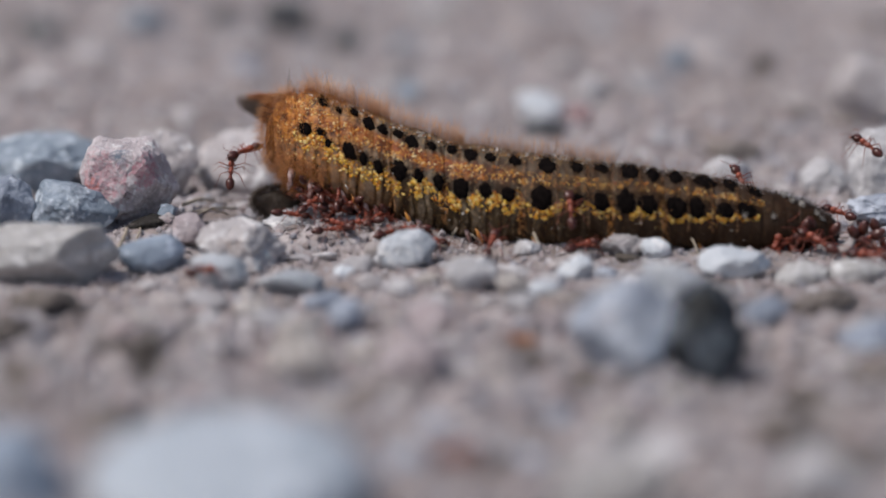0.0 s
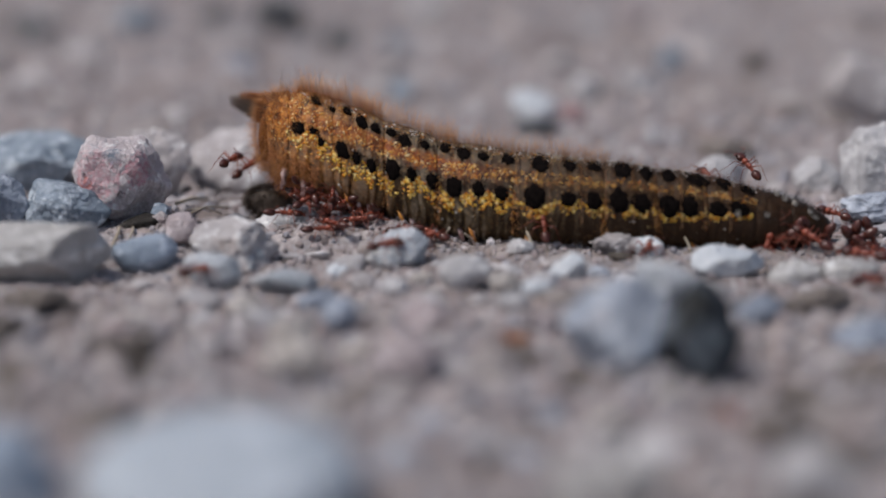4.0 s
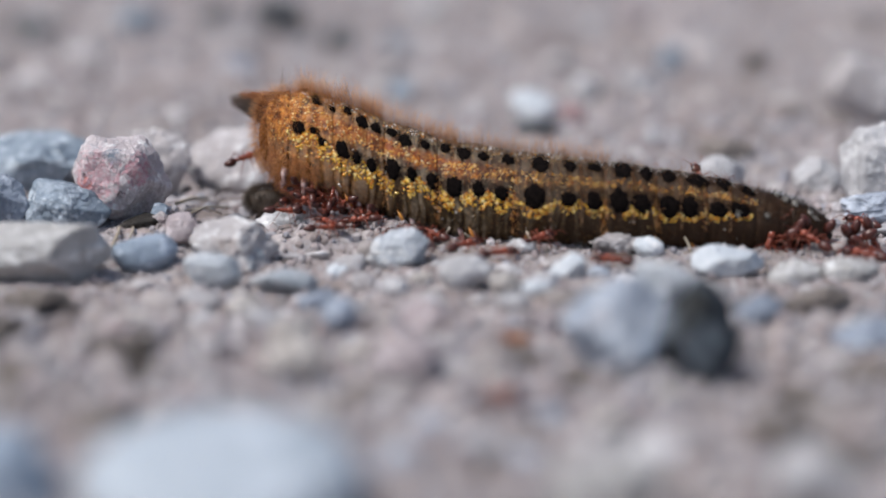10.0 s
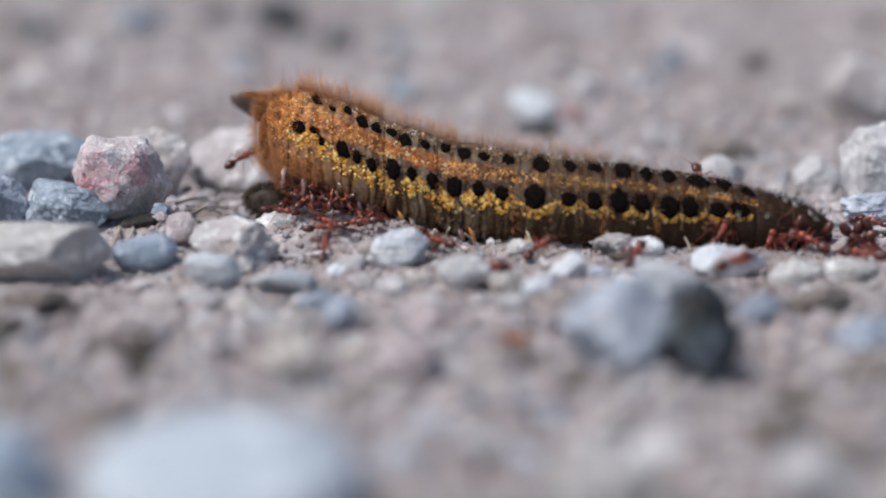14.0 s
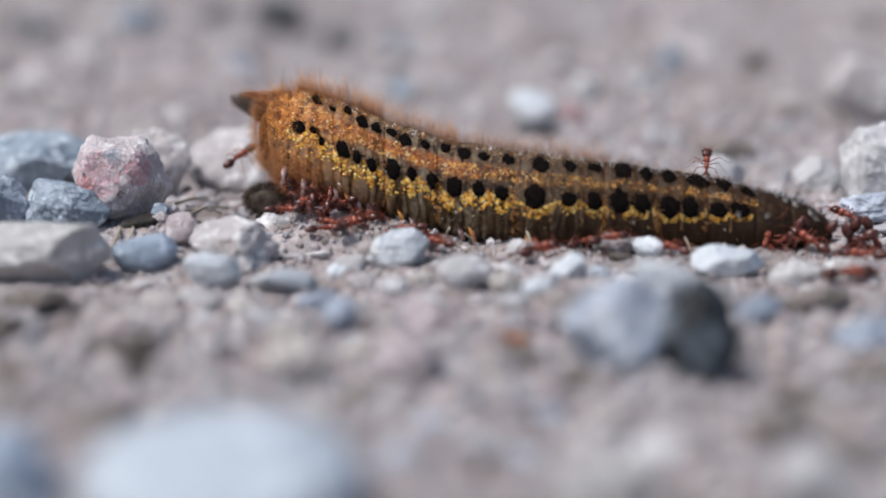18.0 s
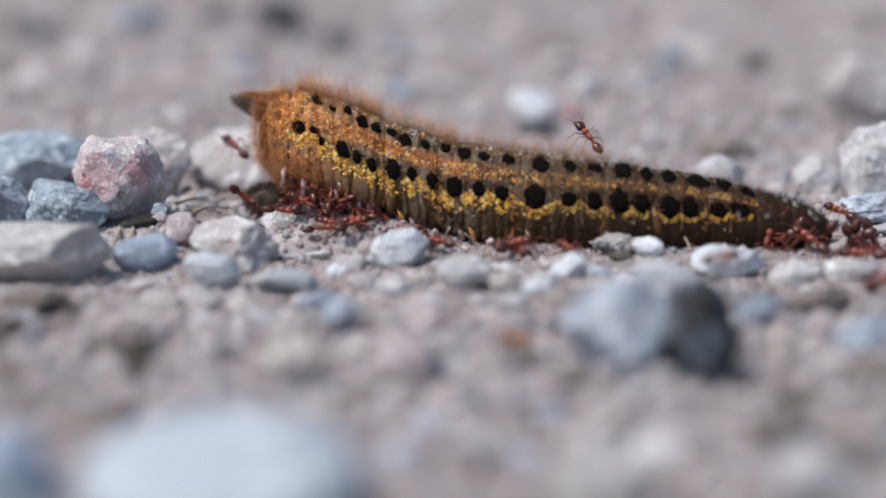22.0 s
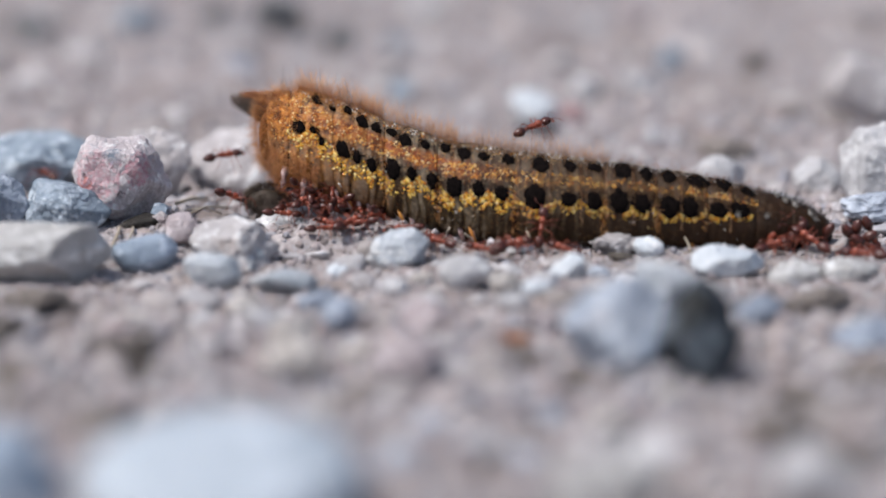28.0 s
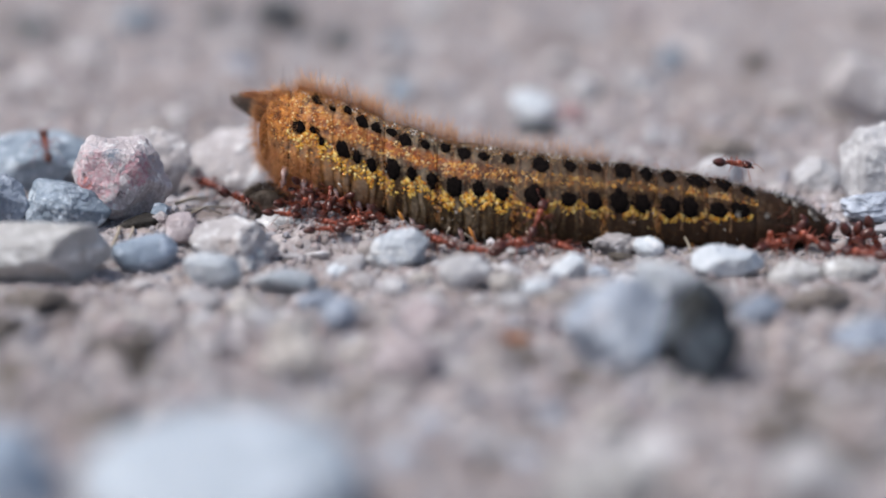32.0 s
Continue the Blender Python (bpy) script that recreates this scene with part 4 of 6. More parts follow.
    coat(root, "hair", a + 0.3, a + 3.5, -40, 60, 420, 0.6, 0.014, HAIR_ORANGE, 4, -0.5, 0.45, "orange bristles on the blunt end")
    coat(root, "hair", a + 0.2, a + 4.2, -62, -8, 420, 1.0, 0.012, HAIR_ORANGE, 91, -0.3, 0.5, "orange fringe over the legs")
    coat(root, "hair", a + 0.2, a + 5, -66, -14, 900, 0.9, 0.018, HAIR_FOX, 93, -0.2, 0.5, "fox-red fringe over the legs")
    coat(root, "hair", a + 0.2, a + 5, -66, -20, 200, 1.0, 0.012, HAIR_PEACH, 92, -0.2, 0.5, "pale fringe over the legs")
    coat(root, "hair", a + 0.2, a + 1.6, -60, 70, 300, 0.9, 0.014, HAIR_BROWN, 14, -1.2, 0.35, "rusty bristles on the blunt end")
    coat(root, "hair", a + 2, a + 10, -75, -42, 260, 1.1, 0.02, HAIR_RUST, 6, -0.1, 0.4, "rusty bristles along the foot line")
    coat(root, "hair", a + 0.2, a + 3.5, -125, -58, 700, 1.5, 0.022, HAIR_FOX, 61, -0.15, 0.4, "orange fur under the raised end")
    coat(root, "hair", a + 0.2, a + 4.5, -115, -50, 600, 1.3, 0.02, HAIR_RUST, 62, -0.15, 0.4, "rusty fur under the raised end")
    coat(root, "hair", a + 2, b - 8, -72, -40, 260, 1.3, 0.016, HAIR_PALE, 7, 0.1, 0.5, "pale bristles along the foot line")
    coat(root, "hair", b - 7, b - 0.3, 10, 150, 520, 0.6, 0.02, HAIR_BLACK, 5, 0.6, 0.3, "dark bristles on the tail")
    for k, x in enumerate((6.9, 9.9, 12.7, 15.0, 17.5, 19.6, 21.9, 24.1, 26.4)):
        coat(root, "hair", x - 0.12, x + 0.12, -12, 62, 130, 0.4, 0.016, HAIR_TAN, 70 + k, 0.0, 0.3, "tan bristles in a fold")
    for k, j in enumerate(JOINTS[3:8]):
        coat(root, "hair", j - 0.25, j + 0.35, -35, 22, 70, 0.45, 0.03, HAIR_ORANGE, 20 + k, 0.0, 0.4, "orange scale tuft at a joint")
    rng = random.Random(9)
    hub, pieces = Vector((-16.7, 9, 2.39)), []
    for _ in range(2400):
        o = Vector((rng.gauss(0, 1), rng.gauss(0, 1), rng.gauss(0, 1))).normalized()
        way = (o + Vector((rng.gauss(0, 0.4), rng.gauss(0, 0.4), rng.gauss(0, 0.4) - 0.3))).normalized()
        pieces.append(bristle(hub + Vector((o.x * 2.2, o.y * 1.4, o.z * 1.35)), way, rng.uniform(0.3, 0.9), 0.024, Vector((0, 0, -0.2))))
    part("hair", mesh("hair", *joined(pieces), HAIR_OLIVE), root, "dull fuzz on the head", kind="stuff")
    # the pointed tuft: a cone of hair, dark along its lower edge
    rng = random.Random(8)
    tip = Vector((-20.65, 11, 12.1))
    for label, material, count, short, top, bottom in (("pointed orange-brown tuft of hair", HAIR_RUST, 420, 0.9, 12.87, 10.08), ("dark edge of the pointed tuft", HAIR_DARK, 300, 0.0, 11.45, 8.71)):
        pieces = []
        for _ in range(count):
            foot = Vector((-15.52, 7.8 + rng.gauss(0, 0.8), rng.uniform(bottom, top)))
            end = tip + Vector((short + rng.uniform(0, 2.2) ** 1.4 * 0.6, rng.gauss(0, 0.2), (foot.z - tip.z) * 0.16 + rng.gauss(0, 0.24)))
            way = end - foot
            pieces.append(bristle(foot, way.normalized(), way.length, 0.035, Vector((0, 0, rng.uniform(-0.03, 0.03)))))
        part("tuft", mesh("tuft", *joined(pieces), material), root, label)
    coat(root, "hair", a + 0.1, a + 2.2, 40, 120, 100, 1.8, 0.011, HAIR_ORANGE, 90, -1.1, 0.35, "loose orange hairs round the tuft")
    # fur over the blunt front
    pieces = []
    for _ in range(1500):
        o = Vector((-abs(rng.gauss(0, 0.7)), rng.gauss(0, 1), rng.gauss(0, 1))).normalized()
        foot = c + Vector((o.x * 1.25, o.y * r, o.z * r * 1.1))
        way = (o + Vector((-0.3 + rng.gauss(0, 0.3), rng.gauss(0, 0.3), rng.gauss(0, 0.3) - 0.35))).normalized()
        pieces.append(bristle(foot, way, rng.uniform(0.3, 1.3), 0.012, Vector((0, 0, -0.1))))
    part("hair", mesh("hair", *joined(pieces[::2]), HAIR_RUST), root, "rusty fur on the blunt front", kind="stuff")
    part("hair", mesh("hair", *joined(pieces[1::2]), HAIR_ORANGE), root, "orange fur on the blunt front", kind="stuff")
    # pinkish legs under the raised end, then the prolegs with their orange plates
    for x, deg, l in ((-14.9, -34, 1.3), (-13.0, -40, 1.4), (-12.2, -44, 1.2)):
        p, n, t = hide(x, deg)
        v = tube([p - n * 0.3, p + n * 0.6, p + n * 0.7 + Vector((-0.15, 0, -l * 0.6)), p + n * 0.6 + Vector((-0.35, 0, -l * 1.1))], [0.3, 0.42, 0.3, 0.06], 10)
        part("leg", mesh("leg", *v, LEG_PINK), root, "pale pinkish jointed leg")
    for x, deg, l, plated in ((-10.1, -42, 1.1, False), (-8.9, -42, 1.2, True), (-7.9, -46, 1.1, False), (-6.9, -46, 0.9, False), (-3.9, -40, 1.3, True), (-2.9, -44, 1.0, False),
                              (1.6, -40, 1.0, False), (2.7, -38, 1.4, True), (7.9, -42, 1.1, True), (23.2, -42, 1.2, True)):
        p, n, t = hide(x, deg)
        v = tube([p - n * 0.3 + Vector((-0.2, 0, 0.3)), p + n * 0.15, p + n * 0.25 + Vector((0.2, 0, -l * 0.6)), p + n * 0.1 + Vector((0.4, 0, -l * 1.1))], [0.14, 0.26, 0.22, 0.06], 10)
        leg = part("proleg", mesh("proleg", *v, LEG_PINK), root, "pale pinkish-brown fleshy proleg")
        if plated:
            v = tube([p + Vector((-0.35, -0.2, 0.45)), p + n * 0.3 + Vector((0.0, -0.15, 0.0)), p + n * 0.35 + Vector((0.35, -0.1, -l * 0.5))], [0.06, 0.2, 0.07], 8)
            part("plate", mesh("plate", *v, PROLEG), leg, "orange-brown plate")
    return root


CATERPILLAR = caterpillar()


# ---- ants ----
def egg(cx, cz, rx, ry, rz, square=2.0, taper=0.0):
    """A rounded body: squarer than a ball where square is more than 2, narrower to the front by taper."""
    dirs, faces = ball(3)
    r = 1 / np.sum(np.abs(dirs) ** square, axis=1) ** (1 / square)
    v = dirs * r[:, None]
    v[:, 1:] *= 1 - taper * v[:, :1]
    return v * np.array((rx, ry, rz)) + np.array((cx, 0, cz)), faces


def ant_legs():
    legs = []
    for side in (-1, 1):
        for x, spread in ((0.62, 0.75), (0.32, -0.1), (0.05, -0.85)):
            legs.append((x, side, spread))
    return legs


def ant():
    root = tagged(new("ant"), "small glossy red-brown ant", "ant", "ants round the caterpillar")
    head = part("head", mesh("head", *egg(1.48, 0.0, 0.46, 0.35, 0.26, 2.7, 0.12), ANT_DARK), root, "dark red-brown head")
    part("thorax", mesh("thorax", *joined([egg(0.68, 0.05, 0.36, 0.25, 0.27), egg(0.22, 0.02, 0.3, 0.19, 0.2), egg(-0.06, 0.05, 0.26, 0.18, 0.2, 2.4), egg(1.02, 0.0, 0.16, 0.11, 0.11)]), ANT_RED), root)
    part("petiole", mesh("petiole", *joined([egg(-0.38, 0.04, 0.15, 0.1, 0.17, 2.0, 0.2), egg(-0.64, 0.02, 0.15, 0.14, 0.16)]), ANT_RED), root)
    part("gaster", mesh("gaster", *egg(-1.3, -0.02, 0.62, 0.34, 0.33, 2.0, -0.22), ANT_DARK), root, "dark shiny abdomen")
    for side in (-1, 1):
        part("antenna", mesh("antenna", *tube([(1.8, side * 0.15, 0.1), (2.1, side * 0.6, 0.3), (2.55, side * 0.75, 0.05), (2.85, side * 0.7, -0.15)], [0.026, 0.02, 0.024, 0.028], 5), ANT_LIMB), head)
        part("mandible", mesh("mandible", *tube([(1.9, side * 0.2, -0.1), (2.12, side * 0.2, -0.14), (2.25, side * 0.05, -0.16)], [0.08, 0.06, 0.02], 5), ANT_RED), head)
        eye = ball(2)
        part("eye", mesh("eye", eye[0] * np.array((0.09, 0.05, 0.09)) + np.array((1.62, side * 0.34, 0.1)), eye[1], VELVET), head)
    for x, side, spread in ant_legs():
        pts = [(0, 0, 0), (spread * 0.45, side * 0.62, 0.34), (spread * 0.95, side * 1.05, -0.5), (spread * 1.25, side * 1.35, -0.95)]
        part("leg", mesh("leg", *tube(pts, [0.06, 0.036, 0.018, 0.01], 6), ANT_LIMB), root, at=pose(x * MM, side * 0.2 * MM, -0.12 * MM))
    return root


FIRST_ANT = ant()
ANT_NAMES = ("air_b", "air_a", "air_c", "stone_walker", "stone_other", "top_b", "top_a", "rear_e", "rear_f", "rear_g", "climber", "ground_i", "ground_j", "ground_k", "ground_m", "ground_n", "ground_l", "ground_p", "nest_a", "nest_b", "nest_c", "nest_d", "under_a", "under_b", "under_c", "under_d", "under_e", "under_f", "under_g", "under_h", "under_i", "under_j", "under_k", "under_l", "nest_e", "nest_f", "nest_g", "nest_h", "nest_i", "ground_q", "ground_r", "nest_j", "nest_k", "nest_l", "nest_m", "nest_n", "ground_s", "under_m", "under_n", "under_o", "under_p", "under_q", "under_r", "under_s", "under_t", "under_u", "under_v")
ANTS = {}
for i, who in enumerate(ANT_NAMES):
    ANTS[who] = FIRST_ANT if i == 0 else copy_thing(FIRST_ANT, Matrix())
    if who.startswith("nest"):
        ANTS[who].scale = (1.3, 1.5, 1.5)
    elif who in ("ground_n", "ground_p", "ground_q", "ground_r"):
        ANTS[who].scale = (1.25, 1.7, 1.7)
    elif who.startswith("under"):
        ANTS[who].scale = (1.0, 1.05, 1.05)
    elif who.startswith("ground"):
        ANTS[who].scale = (1.08, 1.3, 1.3)
    else:
        ANTS[who].scale = (1.05, 1.3, 1.3)


# ---- small litter ----
def litter():
    def straw(label, pts, r):
        tagged(new("dry_stem", mesh("dry_stem", *tube(pts, [r] * len(pts), 5), STRAW)), label, "plant litter")

    g = [Vector((-30.09, -1.27, 1.77)), Vector((-30.46, -6.08, 0.75))]
    straw("dry pale grass stem among the stones", [g[0], (g[0] + g[1]) / 2 + Vector((0.3, 0, 0.5)), g[1]], 0.16)
    g = [Vector((-28.86, -0.98, 1.82)), Vector((-28.98, -4.21, 1.15))]
    straw("dry pale grass stem among the stones", [g[0], (g[0] + g[1]) / 2 + Vector((0.2, 0, 0.3)), g[1]], 0.12)
    g = [Vector((-25.51, 7.01, 2.39)), Vector((-23.26, 17.33, 0.81))]
    straw("dry grey stem beside the granite", [g[0], (g[0] + g[1]) / 2 + Vector((0, 0, 0.3)), g[1]], 0.2)
    for label, a, b, lift, rad in (("pale dry stalk leaning on the caterpillar", (0.62, -4.2, 2.37), (-0.31, -4.49, 0.2), 0.3, 0.09),
                                   ("pale dry stalk leaning on the caterpillar", (1.88, -4.2, 1.84), (3.24, -3.49, 0.2), 0.2, 0.08),
                                   ("grey twig before the caterpillar", (7.69, -5, 2.11), (8.46, -7.46, 0.2), 0.2, 0.13),
                                   ("pale dry stalk by the foot line", (22.24, -5, 1.58), (22.88, -6.48, 0.2), 0.1, 0.1),
                                   ("pale dry root on the crumbling earth", (-9.1, 0.31, 0.8), (-5, 1.88, 0.8), 0.3, 0.1),
                                   ("pale dry root on the crumbling earth", (-7.1, 0.83, 0.8), (-4.22, -0.84, 0.5), 0.3, 0.08),
                                   ("pale dry root on the crumbling earth", (-2.94, -1.9, 0.4), (0.83, -5.46, 0.3), 0.4, 0.08),
                                   ("dark rootlet beside the granite", (-24.63, 2.78, 1.92), (-20.93, 12.64, 0.94), 0.5, 0.11),
                                   ("thin grey stem beside the granite", (-24.52, 6.74, 1.78), (-21.47, 10.74, 0.65), 0.4, 0.1)):
        a, b = Vector(a), Vector(b)
        straw(label, [a, (a + b) / 2 + Vector((0, 0, lift)), b], rad)
    dirs, faces = ball(3)
    leaf = new("dead_leaf", mesh("dead_leaf", dirs * np.array((1.5, 0.7, 0.4)), faces, LEAF))
    leaf.matrix_basis = pose(0.00589, -0.04309, 0.00120, 0, 10, 20)
    tagged(leaf, "scrap of brown dead leaf", "leaf")


litter()


# ---- loose pebbles and grit ----
def free(x, y, gap):
    if any(((x - a) / (w + gap)) ** 2 + ((y - b) / (d + gap)) ** 2 < 1 for a, b, w, d, _ in TAKEN):
        return False
    if -19 < x < 36:
        c, r = spine(x)
        if abs(y - c.y) < r * 0.75 + gap:
            return False
    return True


def pebbles():
    rng = random.Random(21)
    shapes = []
    for k in range(12):
        v, faces = lump(200 + k, 3, 9, 24, 0.1)
        shapes.append(mesh("pebble", v, faces, PEBBLE))
    for label, tone, count in (("cream stone sunk in the near earth", CREAM, 11), ("rosy stone sunk in the near earth", ROSE, 7), ("pale stone sunk in the near earth", PALE, 4), ("bluish stone sunk in the near earth", LILAC, 5), ("brown clod sunk in the near earth", BROWN_PALE, 18)):
        while count:
            y = rng.uniform(-92, -30)
            x = rng.uniform(-1, 1) * (y + 289) * 0.15
            size = rng.uniform(2.0, 4.6)
            if free(x, y, size * 0.9):
                stone("stone", label, x, y, size, size * 0.85, size * rng.uniform(0.35, 0.6), tone, 400 + rng.randrange(500), turn=rng.uniform(0, 360), level=3, sharp=12, sink=0.45)
                count -= 1
    made = 0
    while made < 295:
        y = rng.uniform(-85, 150) if made > 70 else rng.uniform(-30, 30)
        half = (y + 289) * 0.155
        x = rng.uniform(-half, half)
        size = rng.uniform(0.9, 2.9) if y < -28 else rng.uniform(0.7, 2.2) if y < 5 else rng.uniform(0.6, 1.5) if y < 70 else rng.uniform(1.0, 3.0)
        if not free(x, y, size * 0.6):
            continue
        TAKEN.append((x, y, size * 0.8, size * 0.8, swell(x, y) + size * 0.5))
        ob = new("pebble", shapes[rng.randrange(12)])
        ob.matrix_basis = pose(x * MM, y * MM, (swell(x, y) + size * 0.05) * MM, rng.uniform(-20, 20), rng.uniform(-20, 20), rng.uniform(0, 360)) @ Matrix.Diagonal((size, size * rng.uniform(0.7, 1), size * rng.uniform(0.35, 0.6), 1))
        tagged(ob, "small grey pebble lying on the earth", "pebble", "loose pebbles")
        made += 1


def grit():
    rng = np.random.default_rng(5)
    shapes = [lump(300 + k, 1, 7, 10, 0.0) for k in range(10)]
    verts, faces, n = [], [], 0
    for i in range(24000):
        if i < 4200:
            y, size = rng.normal(-4, 13), rng.uniform(0.1, 0.34)
        elif i < 15000:
            y, size = rng.uniform(-95, 0), rng.uniform(0.25, 1.12) ** 1.8
            size *= 1.0 if y < -34 else 0.5
        else:
            y, size = rng.uniform(0, 190), rng.uniform(0.25, 1.0)
        half = (y + 289) * 0.155
        x = rng.uniform(-half, half)
        v, fs = shapes[rng.integers(10)]
        a = rng.uniform(0, 6.28)
        rot = np.array(((math.cos(a), -math.sin(a), 0), (math.sin(a), math.cos(a), 0), (0, 0, 1)))
        verts.append((v * size * rng.uniform(0.6, 1.2, 3)) @ rot.T + np.array((x, y, swell(x, y) + size * 0.08)))
        faces.extend([tuple(j + n for j in fa) for fa in fs])
        n += len(v)
    ob = new("grit", mesh("grit", np.concatenate(verts), faces, GRIT, smooth=False))
    tagged(ob, "fine grey grit scattered over the earth", "gravel", kind="stuff")


pebbles()
grit()


# ---- what moves ----
def at(x, y, z, rx, ry, rz):
    return pose(x * MM, y * MM, z * MM, rx, ry, rz)


def support(x, y):
    """Height of what lies at x, y: the ground, or the stone on it."""
    high = swell(x, y)
    for a, b, w, d, top in TAKEN:
        q = ((x - a) / w) ** 2 + ((y - b) / d) ** 2
        if q < 1:
            high = max(high, top * min(1.0, 1.5 * math.sqrt(1 - q)))
    return high


def on(x, y, z, rx, ry, rz):
    """An ant's pose on its feet: it steps forward and up where it would sink into a stone or a rise."""
    for _ in range(24):
        if z - support(x, y) > 0.85:
            break
        y, z = y - 0.7, z + 0.15
    return at(x, y, z, rx, ry, rz)


def gait(thing, seed):
    """Swing each leg back and forth on its hip."""
    rng = random.Random(seed)
    k = 0
    for leg in [o for o in thing.children if o.name.startswith("leg")]:
        home = leg.matrix_basis.copy()
        rows, t = [], 0.0
        while t <= 32.0:
            swing = (18 if (k + len(rows)) % 2 else -18) * rng.uniform(0.3, 1)
            rows.append((t, home @ pose(0, 0, 0, rng.uniform(-6, 6), rng.uniform(-6, 6), swing)))
            t += 0.5
        walk(leg, rows)
        k += 1


def fidget(who, x, y, z, rx, ry, rz):
    """Keep an ant in its place, shifting and turning a little."""
    rng = random.Random(who)
    rows, t = [], 0.0
    while t < 32.0:
        rows.append((t, on(x + rng.uniform(-0.25, 0.25), y, z + rng.uniform(-0.12, 0.12), rx, ry + rng.uniform(-6, 6), rz + rng.uniform(-9, 9))))
        t += rng.uniform(0.9, 2.2)
    walk(ANTS[who], rows + [(32, rows[-1][1])])


def motions():
    walk(CATERPILLAR, [(0, pose(0, 0, 0)), (9, pose(0, 0, 0)), (11, pose(0, 0, 0.00003, 0, 0.25, 0)), (32, pose(0, 0, 0.00003, 0, 0.25, 0))])
    for who, x, deg, off, ry, rz in (("under_m", -13.4, -47, 0.55, 35, 60), ("under_n", -12.3, -40, 0.6, -40, 100), ("under_o", -11.4, -46, 0.7, 30, 25), ("under_p", -10.5, -40, 0.6, -50, 80),
                                     ("under_q", -9.6, -46, 0.7, 25, 150), ("under_r", -8.0, -47, 0.6, -35, 120), ("under_s", -6.0, -46, 0.6, 40, 70), ("under_t", -13.0, -55, 0.9, -15, 170),
                                     ("under_u", -11.0, -54, 0.9, 15, 10), ("under_v", -7.0, -52, 0.8, -20, 40)):  # those that hang on the lower side of the raised end
        p = hide(x, deg, off)[0]
        fidget(who, p.x, p.y, p.z, 20, ry, rz)
    walk(ANTS["air_b"], [(0, at(-20.82, 6, 5.79, 1, -52, 86)),
         (1, at(-17.55, 6, 3.08, 10, -2, 46)),
         (2, at(-19.48, 6, 3.47, 2, -44, 84)),
         (3, at(-19.33, 11.5, 4.24, 12, -32, 37)),
         (6, at(-18.54, 11.5, 6.1, 10, -18, 46)),
         (7, at(-19.2, 11.5, 5.99, 12, -14, 34)),
         (8, at(-19.28, 11.5, 5.99, 11, -19, 36)),
         (9, at(-19.39, 11.5, 5.6, 10, -18, 44)),
         (10, at(-19.36, 11.5, 5.96, 13, -15, 24)),
         (11, at(-19.33, 11.5, 6.27, 12, -24, 37)),
         (12, at(-20.87, 11.5, 5.96, 12, -14, 30)),
         (13, at(-19.39, 11.5, 5.52, 12, 8, 31)),
         (14, at(-19.55, 11.5, 5.96, 12, -22, 34)),
         (17, at(-19.66, 11.5, 6.38, 11, -19, 36)),
         (18, at(-19.74, 11.5, 6.13, 12, -26, 37)),
         (19, at(-19.68, 11.5, 6.49, 12, -34, 39)),
         (20, at(-20.77, 11.5, 5.24, 13, 19, 36)),
         (21, at(-19.14, 6, 3.28, 16, 41, 41)),
         (22, at(-19.16, 6, 3.33, 13, 38, 52)),
         (23, at(-17.53, 6, 2.86, 12, 16, 36)),
         (24, at(-16.91, 6, 2.75, 11, 10, 45)),
         (25, at(-17.07, 6, 2.81, 11, 12, 44)),
         (28, at(-20.32, 6, 3.41, 11, 21, 48)),
         (29, at(-17.02, 6, 2.78, 12, -7, 30)),
         (30, at(-16.64, 6, 3.08, 11, 2, 40)),
         (31, at(-16.74, 6, 2.97, 10, -6, 42)),
         (32, at(-19.78, 6, 3.22, 14, 25, 35))])
    walk(ANTS["air_a"], [(0, at(-19.63, 7, 7.55, 10, -11, 41)),
         (1, at(-19.81, 7, 7.96, 11, -6, 37)),
         (2, at(-21.07, 8, 7.43, 10, -15, 47)),
         (3, at(-20.87, 8, 6.57, 10, 8, 46)),
         (4.5, at(-20.11, 7.5, 6.49, 9, -17, 84)),
         (6, at(-19.35, 7, 6.4, -10, -35, 129)),
         (6.5, at(-17.86, 6.5, 4.69, 8, -24, 81)),
         (7, at(-16.37, 6, 2.97, 11, -5, 40)),
         (9, at(-14.19, 5.5, 2.85, 11, 10, 45)),
         (13, at(-13.98, 5.5, 2.8, 11, 4, 41)),
         (18, at(-14.47, 5.5, 2.25, 11, -4, 40)),
         (22, at(-14.03, 5.5, 2.8, 11, 10, 40)),
         (28, at(-14.33, 5.5, 2.52, 11, -5, 37)),
         (32, at(-14.52, 5.5, 2.63, 11, 9, 39))])
